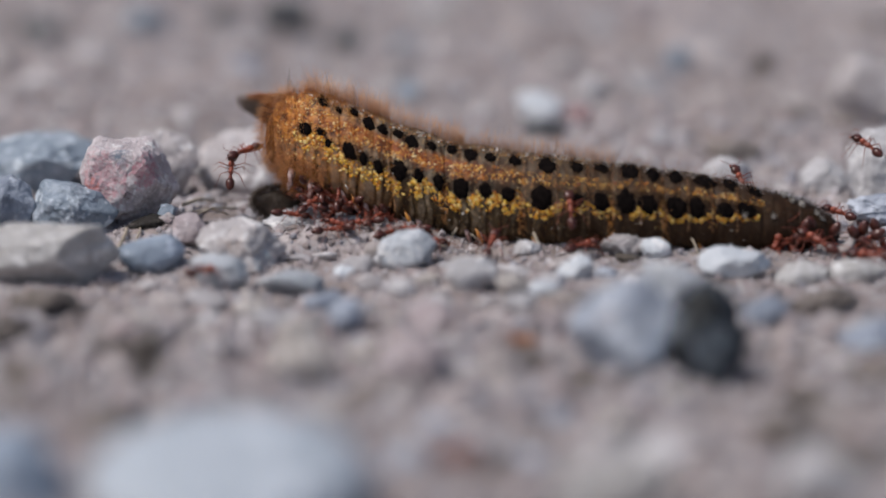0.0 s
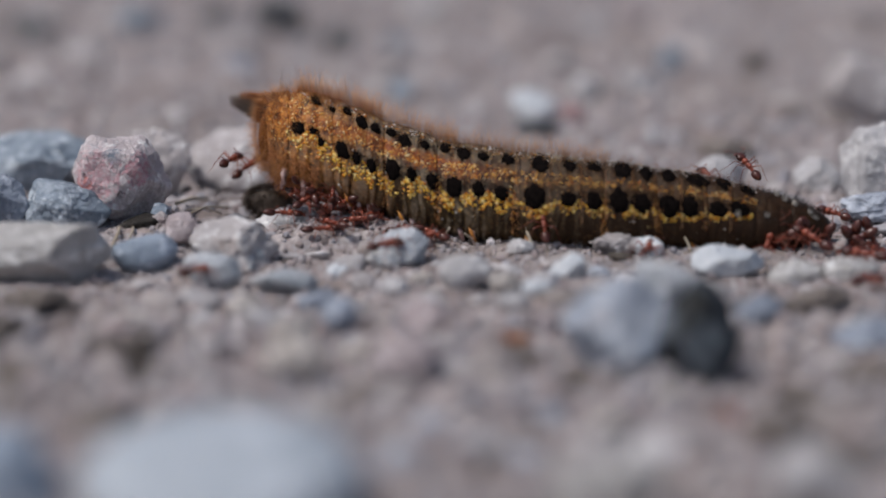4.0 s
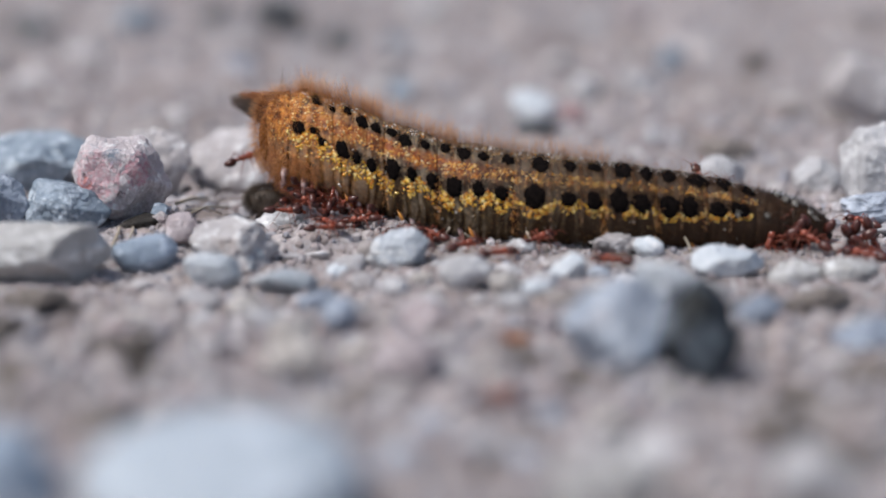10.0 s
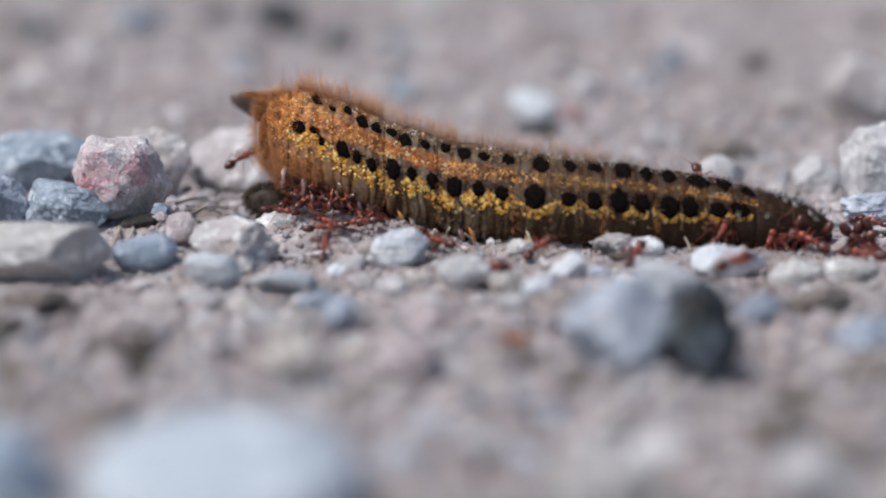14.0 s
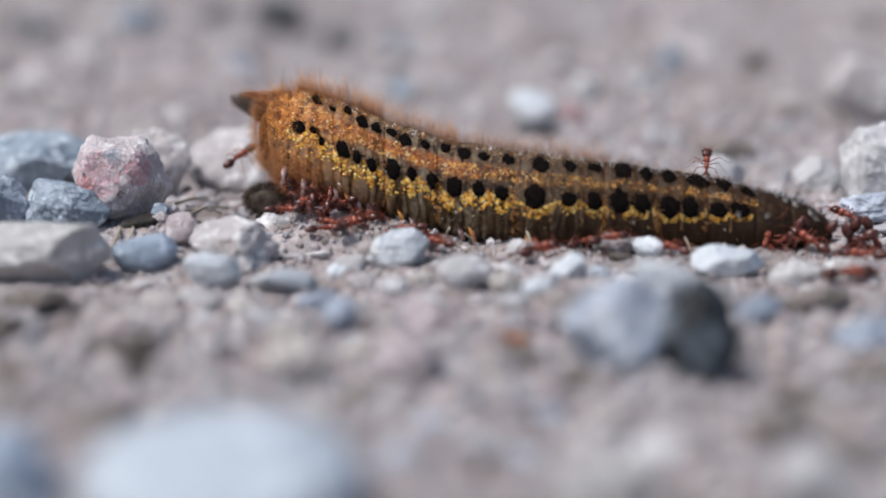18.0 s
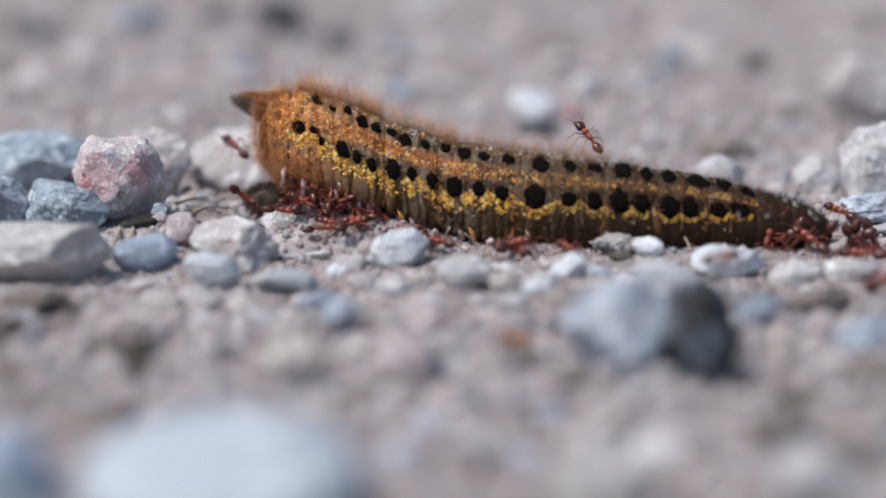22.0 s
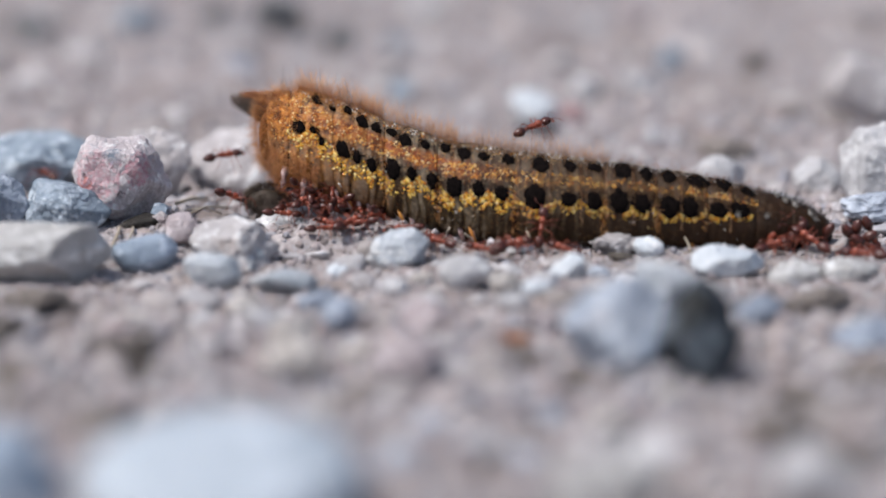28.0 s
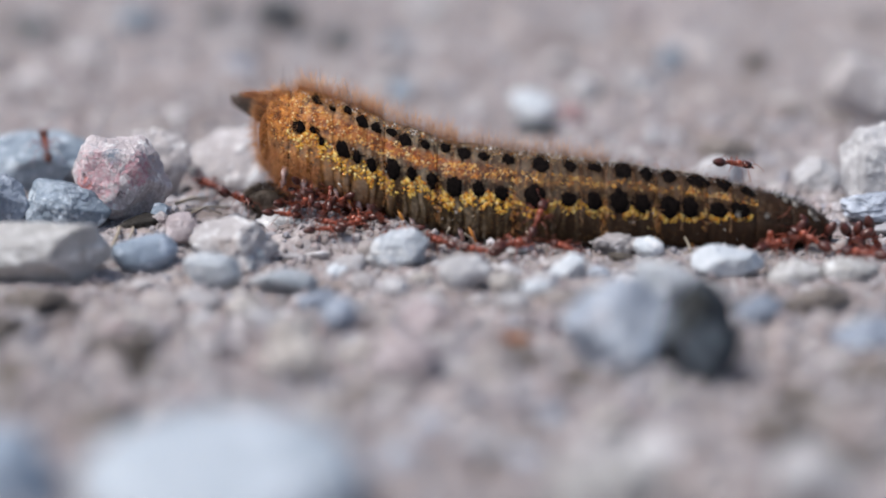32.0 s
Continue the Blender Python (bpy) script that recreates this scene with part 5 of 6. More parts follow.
    walk(ANTS["air_c"], [(0, at(-17.76, 16, 0.9, 10, -7, 47)),
         (22.4, at(-17.76, 16, 0.9, 10, -7, 47)),
         (22.8, at(-22.45, 11, 2.1, 0, -42, 90)),
         (23, at(-22.85, 12, 2.19, -2, -41, 97)),
         (23.2, at(-22.94, 13, 2.95, -2, -43, 98)),
         (23.4, at(-22.96, 14, 4.55, 3, -42, 78)),
         (23.6, at(-21.61, 14, 5.84, 9, -22, 50)),
         (23.8, at(-21.39, 14, 5.95, 12, -16, 33)),
         (24, at(-21.31, 14, 6.04, 12, -16, 32)),
         (25, at(-21.28, 14, 6.01, 12, -15, 29)),
         (28, at(-21.53, 14, 5.79, 13, -6, 24)),
         (29, at(-21.6, 14, 6.57, 7, -28, 62)),
         (30, at(-22.04, 14, 5.11, -10, -11, 139)),
         (30.5, at(-22.41, 14, 5.09, -2, -18, 95)),
         (31, at(-22.78, 14, 5.06, 9, -17, 50)),
         (31.5, at(-22.76, 15, 3.76, -2, -19, 96)),
         (32, at(-22.75, 16, 2.46, -11, -13, 140))])
    walk(ANTS["stone_walker"], [(0, at(-30.3, 21, 2.79, -10, -9, 138)),
         (20.8, at(-30.3, 21, 2.79, -10, -9, 138)),
         (21.1, at(-28.51, 21, 4.08, -3, -18, 93)),
         (21.4, at(-26.72, 21, 5.37, 10, -19, 46)),
         (21.8, at(-20.69, 16, 6.38, 10, 8, 46)),
         (21.9, at(-20.46, 15.5, 6.4, 7, -12, 87)),
         (22, at(-20.24, 15, 6.42, -10, -24, 133)),
         (22.4, at(-23.42, 16, 5.71, -7, -26, 119)),
         (22.8, at(-23.7, 16, 5.2, -6, -33, 115)),
         (23, at(-24.61, 16, 4.29, -6, -36, 113)),
         (23.2, at(-25.06, 15, 5.44, -9, -29, 127)),
         (23.4, at(-26.48, 10, 7.45, -11, -13, 143)),
         (23.6, at(-28.11, 9, 8.24, -11, -12, 143)),
         (23.8, at(-32, 10, 8.61, -11, 2, 140)),
         (24, at(-34.23, 20, 5.44, -11, 0, 140)),
         (25, at(-34.23, 20, 5.44, -11, 0, 140)),
         (25.3, at(-31.95, 12, 7.93, -9, -17, 130)),
         (25.5, at(-32.85, 9, 9.55, -11, -8, 143)),
         (27.4, at(-39.89, 22, 2.61, -10, -10, 135)),
         (31, at(-39.75, 22, 2.61, -8, -33, 123)),
         (32, at(-39.61, 21, 5.37, -5, -43, 108))])
    walk(ANTS["stone_other"], [(0, at(-30.79, 20, 1.98, -10, -5, 138)),
         (24.8, at(-30.79, 20, 1.98, -10, -5, 138)),
         (24.9, at(-30.92, 17.5, 3.97, -3, -13, 93)),
         (25, at(-31.06, 15, 5.97, 9, -14, 47)),
         (25.2, at(-27.5, 10, 8.39, 11, -12, 39)),
         (25.5, at(-25, 12, 8.32, 11, 10, 40)),
         (26.5, at(-22.82, 14, 6.01, 11, 18, 45)),
         (27, at(-21.92, 13, 5.05, 0, 10, 94)),
         (27.5, at(-21.01, 12, 4.09, -12, 13, 143)),
         (27.65, at(-20.74, 12, 3.38, 0, 9, 95)),
         (27.8, at(-20.48, 12, 2.66, 11, 15, 46)),
         (28.2, at(-17.87, 16, 1.07, 10, 5, 47)),
         (32, at(-17.87, 16, 0.96, 10, -5, 47))])
    walk(ANTS["top_b"], [(0, at(25.78, 8, 3.71, -12, -4, 146)),
         (3, at(25.78, 8, 3.71, -12, -4, 146)),
         (4.25, at(25.05, 6.5, 5.7, 1, -8, 92)),
         (5.5, at(24.31, 5, 7.69, 11, 0, 38)),
         (6.1, at(24.44, 5, 7.8, 12, 0, 34)),
         (6.35, at(24.8, 6, 6.06, 8, -18, 81)),
         (6.6, at(25.15, 7, 4.32, -10, -27, 134)),
         (7.7, at(27.1, 7.5, 3.6, 8, -20, 60)),
         (8, at(27.3, 6, 5.8, 10, -30, 45)),
         (8.6, at(27.7, 6, 5.7, 10, -22, 40)),
         (9.1, at(27.6, 7, 4.6, 10, -25, 50)),
         (9.8, at(27.2, 7.5, 3.5, 0, -20, 90)),
         (32, at(25.21, 7.5, 3.4, -10, -19, 134))])
    walk(ANTS["top_a"], [(0, at(27.75, 6, 4.78, -7, -41, 116)),
         (1, at(28.84, 5, 7.1, 9, -24, 52)),
         (2, at(28.93, 7, 4.04, -7, -41, 116)),
         (3, at(29.29, 5, 6.28, -7, -37, 115)),
         (5.5, at(28.51, 5, 6.33, -9, -19, 132)),
         (6.1, at(28.96, 5, 6.44, -10, -41, 130)),
         (6.4, at(27.76, 5, 7.53, -12, -14, 147)),
         (7, at(27.44, 5, 7.69, -12, -10, 145)),
         (7.6, at(26.6, 5, 8.13, -12, -2, 146)),
         (8, at(26.5, 5, 8.1, -12, 2, 148)),
         (8.2, at(25.6, 5, 7.95, -12, 8, 149)),
         (8.4, at(25.1, 5, 7.8, -11, 0, 140)),
         (8.8, at(25.25, 5, 7.53, -10, -11, 133)),
         (9.1, at(25.06, 5.5, 6.81, -7, -35, 119)),
         (10, at(24.55, 6, 4.62, -7, -49, 115)),
         (14, at(24.63, 6, 4.67, -8, -49, 116)),
         (17, at(24.9, 5, 6.33, -3, -41, 100)),
         (18, at(24.96, 5, 6.35, 2, -44, 84)),
         (19, at(20.86, -5, 7.32, 0, -54, 90)),
         (20, at(20.2, -3.5, 7.57, -50, -30, 133)),
         (21, at(15.93, 1, 8.47, -13, -24, 151)),
         (22, at(13.7, 1.5, 9.72, -12, -39, 136)),
         (23, at(11.6, 2, 10.65, -13, -23, 152)),
         (23.5, at(9.94, 2, 10.12, -13, 4, 153)),
         (24, at(8.04, 1, 9.25, -12, 17, 144)),
         (24.5, at(5.29, 2, 9.63, -12, -19, 145)),
         (25, at(4.71, 2, 10.17, -11, -21, 138)),
         (25.5, at(4.86, 2, 10.71, -6, -43, 112)),
         (26.5, at(5.5, 2, 10.81, 11, -29, 66)),
         (27.5, at(6.13, 2, 10.92, 12, -9, 30)),
         (28, at(8.3, 2, 10.65, 13, -18, 23)),
         (29, at(11.66, 2, 10.36, 13, 1, 27)),
         (30, at(17.63, 1, 9.67, 13, 5, 26)),
         (31, at(23.16, 0.5, 8.05, 15, 16, 9)),
         (32, at(26.96, 0.5, 7.49, 13, 9, 22))])
    walk(ANTS["rear_e"], [(0, at(36.8, 3, 2.42, -10, -8, 135)),
         (0.5, at(36.9, 3.5, 3.03, -9, -31, 95)),
         (1, at(37, 4, 3.64, 13, -47, 41)),
         (1.5, at(36.77, 4, 3.26, -10, -29, 95)),
         (2, at(36.54, 4, 2.88, -10, -4, 135)),
         (3, at(36.88, 4, 2.17, -10, -7, 133)),
         (6, at(37.16, 3, 2.04, -11, -5, 141)),
         (7, at(36.94, 3, 2.2, -11, -3, 141)),
         (8, at(37.07, 3, 2.2, -11, -3, 141)),
         (9, at(39.18, 3, 1.33, -10, -4, 134)),
         (10, at(39.74, 3, 1.39, -10, -6, 138)),
         (11, at(39.6, 3, 1.66, -10, -4, 134)),
         (12, at(36.78, 3, 2.09, -10, -8, 136)),
         (13, at(38.95, 3, 1.71, -11, -5, 141)),
         (14, at(40.75, 3, 1.39, -10, -6, 138)),
         (17, at(39.28, 3, 1.66, -12, -19, 148)),
         (18, at(38.28, 3, 2.04, -10, -13, 137)),
         (19, at(42.63, 4, 1.18, -10, -6, 135)),
         (20, at(40.09, 5, 2.79, -12, 3, 149)),
         (21, at(35.77, 5, 2.95, -10, 6, 135)),
         (22, at(37.73, 4, 2.17, -9, -12, 132)),
         (23, at(33.05, 6, 3.25, -12, 3, 149)),
         (24, at(29.21, 6.5, 1.39, -11, 0, 140)),
         (32, at(29.1, 6.5, 1.39, -11, 0, 143))])
    walk(ANTS["rear_f"], [(0, at(39.94, 8, 7.92, -9, -21, 130)),
         (0.5, at(41.55, 8.5, 7.31, 7, -9, 85)),
         (1, at(43.17, 9, 6.7, 11, 10, 45)),
         (2, at(46.65, 12, 5.04, 11, 9, 40)),
         (2.75, at(47.66, 13, 3.87, 2, -1, 90)),
         (3.5, at(48.68, 14, 2.7, -11, 0, 140)),
         (5.5, at(30.54, 12, 2.1, -12, 4, 146)),
         (5.85, at(30.07, 11.5, 2.55, -4, -8, 94)),
         (6.2, at(29.6, 11, 3, 11, -9, 40)),
         (6.4, at(33.19, 11, 4, 12, -2, 35)),
         (6.7, at(35.96, 11, 4.94, 11, -7, 36)),
         (7, at(35.95, 11, 5, 12, -8, 30)),
         (7.3, at(36.61, 11, 5.17, 6, -40, 68)),
         (7.6, at(37.21, 10, 6.6, 5, -42, 73)),
         (7.9, at(41.34, 9, 6.2, 11, 11, 41)),
         (8.3, at(45.66, 9, 5.04, 11, 9, 40)),
         (32, at(46.2, 9, 5.04, 11, 9, 40))])
    walk(ANTS["rear_g"], [(0, at(45.42, 7, 3.38, 11, -4, 40)),
         (7, at(45.69, 7, 3.37, -2, -5, 90)),
         (14, at(45.96, 7, 3.36, -11, 4, 140)),
         (17, at(40.59, 7, 3, -10, 6, 136)),
         (17.5, at(42.2, 7, 3.04, -2, -4, 88)),
         (18, at(43.8, 7, 3.08, 11, -4, 40)),
         (32, at(45.96, 7, 3.36, 11, -4, 40))])
    walk(ANTS["climber"], [(0, at(11.05, -5.7, 4.37, -7, -50, 97)),
         (1, at(10.27, -5.7, 4.45, 8, -48, 83)),
         (2, at(10.5, -5.7, 4.32, 9, -48, 82)),
         (3, at(10.21, -5.5, 3.33, 26, -56, 64)),
         (4.5, at(8.92, -4.38, 2.51, -11, -29, 120)),
         (6, on(7.63, -3.26, 1.7, -13, 8, 150)),
         (7, on(4.57, -6.7, 1.2, -11, 7, 138)),
         (8, on(6.44, -8.81, 1.2, -14, -8, 171)),
         (9, on(5, -7.45, 1.2, -13, -18, 154)),
         (9.5, on(6.78, -6.76, 1.45, 1, -20, 95)),
         (10, on(8.57, -6.07, 1.7, 11, -10, 39)),
         (11, on(12.25, -5.93, 2.2, 11, -15, 41)),
         (11.5, on(9.32, -8.77, 1.7, 1, -19, 84)),
         (12, on(6.4, -11.62, 1.2, -9, -16, 128)),
         (13, on(7.33, -12.22, 1.2, -8, -17, 126)),
         (13.5, on(7.97, -10.67, 1.35, 0, -22, 86)),
         (14, on(8.61, -9.12, 1.5, 10, -21, 46)),
         (17, on(13.26, -7.58, 1.7, 11, -10, 39)),
         (18, on(15.08, -5.81, 1.7, 13, -4, 25)),
         (18.5, on(10.07, -7.62, 1.45, -1, -9, 86)),
         (19, on(5.07, -9.43, 1.2, -12, 1, 145)),
         (20, on(3.07, -9.57, 1.7, -8, -21, 125)),
         (21, on(3.07, -9.81, 1.7, -7, -22, 122)),
         (22, on(6.29, -8.44, 1.2, -14, -15, 171)),
         (22.5, at(7.29, -7.22, 1.5, 8, -43, 115)),
         (23, at(8.28, -6, 1.79, 51, -37, 42)),
         (24, at(8.7, -5.8, 2.28, 45, -45, 47)),
         (25, at(9.17, -5.8, 2.7, 21, -58, 69)),
         (28, at(9.01, -5.8, 2.6, 19, -62, 71)),
         (29, at(8.85, -5.8, 2.83, 23, -62, 67)),
         (30, at(8.7, -5.8, 3.13, 37, -49, 54)),
         (31, at(8.46, -5.8, 3.28, 51, -76, 37)),
         (32, at(8.64, -5.8, 3.42, 35, -51, 56))])
    walk(ANTS["ground_i"], [(0, on(-5.46, -2.03, 1.5, 10, -2, 45)),
         (3, on(-5.42, -4.34, 1.5, 10, -1, 45)),
         (6, on(-4.12, -24.41, 3.8, 10, -1, 45)),
         (7, on(-2.95, -18.62, 2.4, 10, -2, 42)),
         (8, on(-1.06, -13.86, 1.5, 11, -3, 40)),
         (9, on(0.81, -12.1, 1.2, 7, -23, 59)),
         (10, on(4.86, -9.92, 1.2, 12, -1, 32)),
         (10.5, on(1.83, -9.8, 1.2, 0, -4, 83)),
         (11, on(-1.2, -9.67, 1.2, -10, 3, 134)),
         (12, on(-5.26, -19.84, 1.2, -11, 3, 138)),
         (12.2, on(-8.67, -14.02, 1.2, -10, -2, 137)),
         (12.4, on(-12.01, -11.14, 1.2, -10, -5, 135)),
         (12.6, on(-11.85, -10.1, 1.5, -6, -23, 114)),
         (13, on(-11.74, -9.12, 1.5, 4, -30, 76)),
         (14, on(-10.76, -9.12, 1.5, 2, -30, 84)),
         (17, on(-8.47, -6.82, 1.7, 10, -6, 45)),
         (18, on(-8.68, 0.66, 1.7, 10, -5, 45)),
         (22, on(-8.37, 0.66, 1.7, 10, -7, 43)),
         (27, on(-8.71, 1.46, 1.7, 10, -8, 45)),
         (32, on(-8.47, 0.4, 1.7, 10, -8, 43))])
    walk(ANTS["ground_j"], [(0, on(12.05, -7.15, 1.4, 10, -5, 42)),
         (1, on(13.69, -14.97, 1.2, 14, -4, 9)),
         (2, on(12.61, -6.6, 1.6, 14, -6, 9)),
         (3, on(18.78, -8.44, 1.2, 11, -1, 39)),
         (4.5, on(18.37, -8.2, 1.2, 5, -17, 91)),
         (6, on(17.96, -7.95, 1.2, -12, -21, 147)),
         (7, on(14.67, -12.35, 1.2, -11, 1, 141)),
         (8, on(16.46, -8.94, 1.2, -11, -3, 140)),
         (10, on(15.33, -12.83, 1.2, -12, 1, 145)),
         (11, on(18.27, -11.74, 1.2, -1, -7, 90)),
         (12, on(21.21, -10.65, 1.2, 12, -2, 35)),
         (13, at(25.08, -6.3, 2.25, 39, -31, 58)),
         (14, at(25.39, -6.3, 2.22, 38, -31, 59)),
         (17, on(22.53, -8.69, 1.2, -9, -8, 131)),
         (18, on(21.04, -7.7, 1.2, -10, -5, 133)),
         (19, on(21.82, -8.07, 1.2, 2, -8, 86)),
         (20, on(22.6, -8.44, 1.2, 11, -1, 39)),
         (20.5, on(20.52, -8.44, 1.2, -1, -7, 94)),
         (21, on(18.44, -8.44, 1.2, -12, -1, 149)),
         (21.5, on(21.09, -16.77, 2.6, -1, -9, 94)),
         (22, on(23.74, -25.11, 4, 11, -4, 37)),
         (23, on(30, -6.95, 1.2, 11, -5, 40)),
         (32, on(30.21, -6.45, 1.2, 11, -5, 39))])
    walk(ANTS["ground_k"], [(0, on(40.67, -35.17, 1.2, -13, 0, 154)),
         (1, on(31.8, -22.89, 1.2, -13, -2, 155)),
         (2, on(23.06, -25.77, 3.7, -10, -1, 135)),
         (2.5, on(30.46, -22.24, 2.45, 1, -6, 86)),
         (3, on(37.85, -18.7, 1.2, 11, 0, 37)),
         (3.5, on(41.24, -21.77, 1.2, 11, 3, 40)),
         (5.5, on(13.42, -18.93, 1.2, 11, -1, 40)),
         (5.8, on(15.31, -18.47, 1.2, 10, -1, 42)),
         (6.1, on(19.89, -28.38, 2.7, 10, 4, 45)),
         (6.4, on(23.34, -27.59, 3.8, 10, -4, 44)),
         (6.7, on(28.04, -17.93, 2.2, 11, -1, 41)),
         (7, on(32.15, -23.67, 1.2, 14, 0, 9)),
         (7.3, on(35.72, -24.11, 1.2, 14, 0, 9)),
         (7.6, on(37.73, -20.53, 1.2, 12, -4, 34)),
         (8, on(42.78, -22.89, 1.2, 12, -2, 34)),
         (32, on(41.95, -26.75, 1.2, 13, 0, 26))])
    walk(ANTS["ground_m"], [(0, on(3.71, -7.6, 1.6, 4, -28, 73)),
         (1, on(3.82, -6.85, 1.6, 4, -29, 73)),
         (2, on(2.13, -5.11, 1.5, -11, -2, 140)),
         (3, on(-0.94, -3.06, 1.5, -11, -6, 139)),
         (13, on(-0.94, -3.58, 1.5, -11, -6, 139)),
         (14, on(17.27, -10.41, 1.2, 6, -21, 64)),
         (17, on(15.01, -7.2, 1.2, 11, -4, 40)),
         (18, on(13.05, -4.94, 1.2, 11, -3, 40)),
         (20, on(11.35, -8.44, 1.2, 11, -3, 40)),
         (21.5, on(11.42, -8.32, 1.2, 1, -9, 89)),
         (23, on(11.49, -8.2, 1.2, -10, -5, 138)),
         (28, on(11.11, -8.2, 1.2, -10, -7, 135)),
         (32, on(11.32, -7.95, 1.2, -10, -8, 135))])
    walk(ANTS["ground_n"], [(0, on(-2.98, -98.83, 1.2, 10, -12, 46)),
         (8.5, on(-5.83, -98.83, 1.2, 10, -12, 46)),
         (9.5, on(-2.8, -61.47, 1.2, 11, -3, 37)),
         (10, on(3.93, -61.47, 1.2, 11, -3, 37)),
         (10.5, on(6.7, -52.35, 1.2, 10, -11, 43)),
         (11, on(11.48, -64.25, 1.2, 12, 5, 33)),
         (11.5, on(14.89, -59.46, 1.2, 11, -1, 40)),
         (11.75, on(14.5, -63, 3.2, 7, -17, 76)),
         (12, on(14.12, -66.54, 5.2, -6, -28, 116)),
         (12.5, on(16.7, -53.61, 6.2, 10, -12, 46)),
         (13, on(21.89, -24.36, 2.2, 9, -13, 51)),
         (14, on(25.18, -21.17, 2.8, 10, -8, 44)),
         (17, on(29.05, -18.7, 1.2, 11, -2, 40)),
         (18, on(35.48, -18.01, 1.2, 14, -3, 9)),
         (18.5, on(34.59, -19.49, 1.2, 7, -16, 69)),
         (19, on(33.69, -20.98, 1.2, -10, -17, 133)),
         (19.5, on(34.8, -22.99, 1.2, 5, -14, 80)),
         (20, on(35.92, -25, 1.2, 12, -2, 31)),
         (20.5, on(32.67, -24, 1.2, 1, -11, 89)),
         (21, on(29.42, -23, 1.2, -12, -7, 149)),
         (21.5, on(33.81, -22.44, 1.2, -1, -13, 94)),
         (22, on(38.21, -21.88, 1.2, 11, -8, 38)),
         (23, on(41.79, -26.2, 1.2, 12, 2, 34)),
         (32, on(42.28, -26.2, 1.2, 12, 2, 34))])
    walk(ANTS["ground_l"], [(0, on(-3.3, -2.25, 1.6, 11, 8, 44)),
         (22, on(-2.98, -3.03, 1.6, 11, 9, 44)),
         (23, on(-0.98, -7.7, 1.2, 11, 2, 40)),
         (24, on(6.46, -32.17, 3.4, 14, 2, 9)),
         (24.25, on(4.47, -24.97, 2.3, 2, -9, 80)),
         (24.5, on(2.49, -17.77, 1.2, -12, -2, 153)),
         (25, on(1.89, -6.7, 1.2, -11, 2, 138)),
         (28, on(3.7, -8.2, 1.2, -10, -2, 137)),
         (29, on(5.61, -7.63, 1.5, -9, -16, 128)),
         (30, on(2.72, -8.94, 1.2, -12, -3, 145)),
         (31, on(2.04, -7.2, 1.2, -11, -2, 141)),
         (32, on(3.44, -8.94, 1.2, -13, -3, 155))])
    walk(ANTS["ground_p"], [(0, on(-39.46, -46.87, 1.2, 12, 0, 34)),
         (10, on(-39.97, -43.57, 1.2, 12, -2, 34)),
         (11.4, on(-38.64, -37.19, 1.2, 12, -5, 33)),
         (11.6, on(-34.99, -35.57, 1.2, 11, -4, 36)),
         (11.8, on(-30.3, -33.52, 1.2, 11, -4, 37)),
         (12, on(-27.19, -33.11, 1.2, 11, -5, 39)),
         (12.2, on(-22.94, -33.32, 1.2, 11, -3, 39)),
         (12.4, on(-19.3, -31.65, 1.2, 11, -9, 38)),
         (12.6, on(-16.01, -29.42, 2.2, 11, -4, 39)),
         (12.8, on(-11.54, -25.9, 1.7, 11, -4, 37)),
         (13, on(-7.92, -20.98, 1.2, 12, -4, 35)),
         (13.4, on(-2.42, -24.82, 2.7, 11, -3, 39)),
         (14, on(3.48, -16.14, 1.2, 14, -1, 9)),
         (17, on(9.41, -8.94, 1.2, 10, -3, 42)),
         (20, on(6.49, -7.63, 1.5, 10, -2, 45)),
         (32, on(6.28, -7.88, 1.5, 10, -1, 45))])
    walk(ANTS["nest_a"], [(0, at(30.73, -4.4, 0.96, -16, 31, 163)),
         (3.56, at(30.79, -4.4, 1.14, -16, 30, 163)),
         (7.11, at(30.76, -4.4, 0.99, -16, 30, 163)),
         (10.67, at(30.76, -4.4, 1.19, -16, 29, 163)),
         (14.22, at(30.78, -4.4, 1.03, -16, 28, 164)),
         (17.78, at(30.81, -4.4, 1.01, -16, 29, 163)),
         (21.33, at(30.66, -4.4, 1.18, -16, 27, 164)),
         (24.89, at(31.05, -4.4, 1.12, -16, 30, 163)),
         (28.44, at(30.89, -4.4, 1.02, -16, 28, 164)),
         (32, at(30.82, -4.4, 1.09, -16, 27, 164))])
    walk(ANTS["nest_b"], [(0, on(33.71, -5.62, 1.5, -10, -18, 137)),
         (7, on(33.98, -4.6, 1.5, -10, -18, 135)),
         (13, on(33.63, -5.87, 1.5, -10, -16, 138)),
         (22, on(33.71, -5.62, 1.5, -9, -21, 131)),
         (32, on(33.74, -5.36, 1.5, -10, -17, 137))])
    walk(ANTS["nest_c"], [(0, at(38.07, -3.8, 1.05, -16, 30, 163)),
         (3.56, at(38.09, -3.8, 0.98, -17, 33, 163)),
         (7.11, at(37.98, -3.8, 0.71, -16, 30, 163)),
         (10.67, at(37.93, -3.8, 0.96, -16, 29, 163)),
         (14.22, at(38.05, -3.8, 0.77, -16, 31, 163)),
         (17.78, at(38, -3.8, 0.86, -16, 30, 163)),
         (21.33, at(37.88, -3.8, 1.01, -16, 30, 163)),
         (24.89, at(37.94, -3.8, 0.73, -16, 31, 163)),
         (28.44, at(38.02, -3.8, 0.64, -17, 33, 163)),
         (32, at(37.71, -3.8, 0.91, -16, 32, 163))])
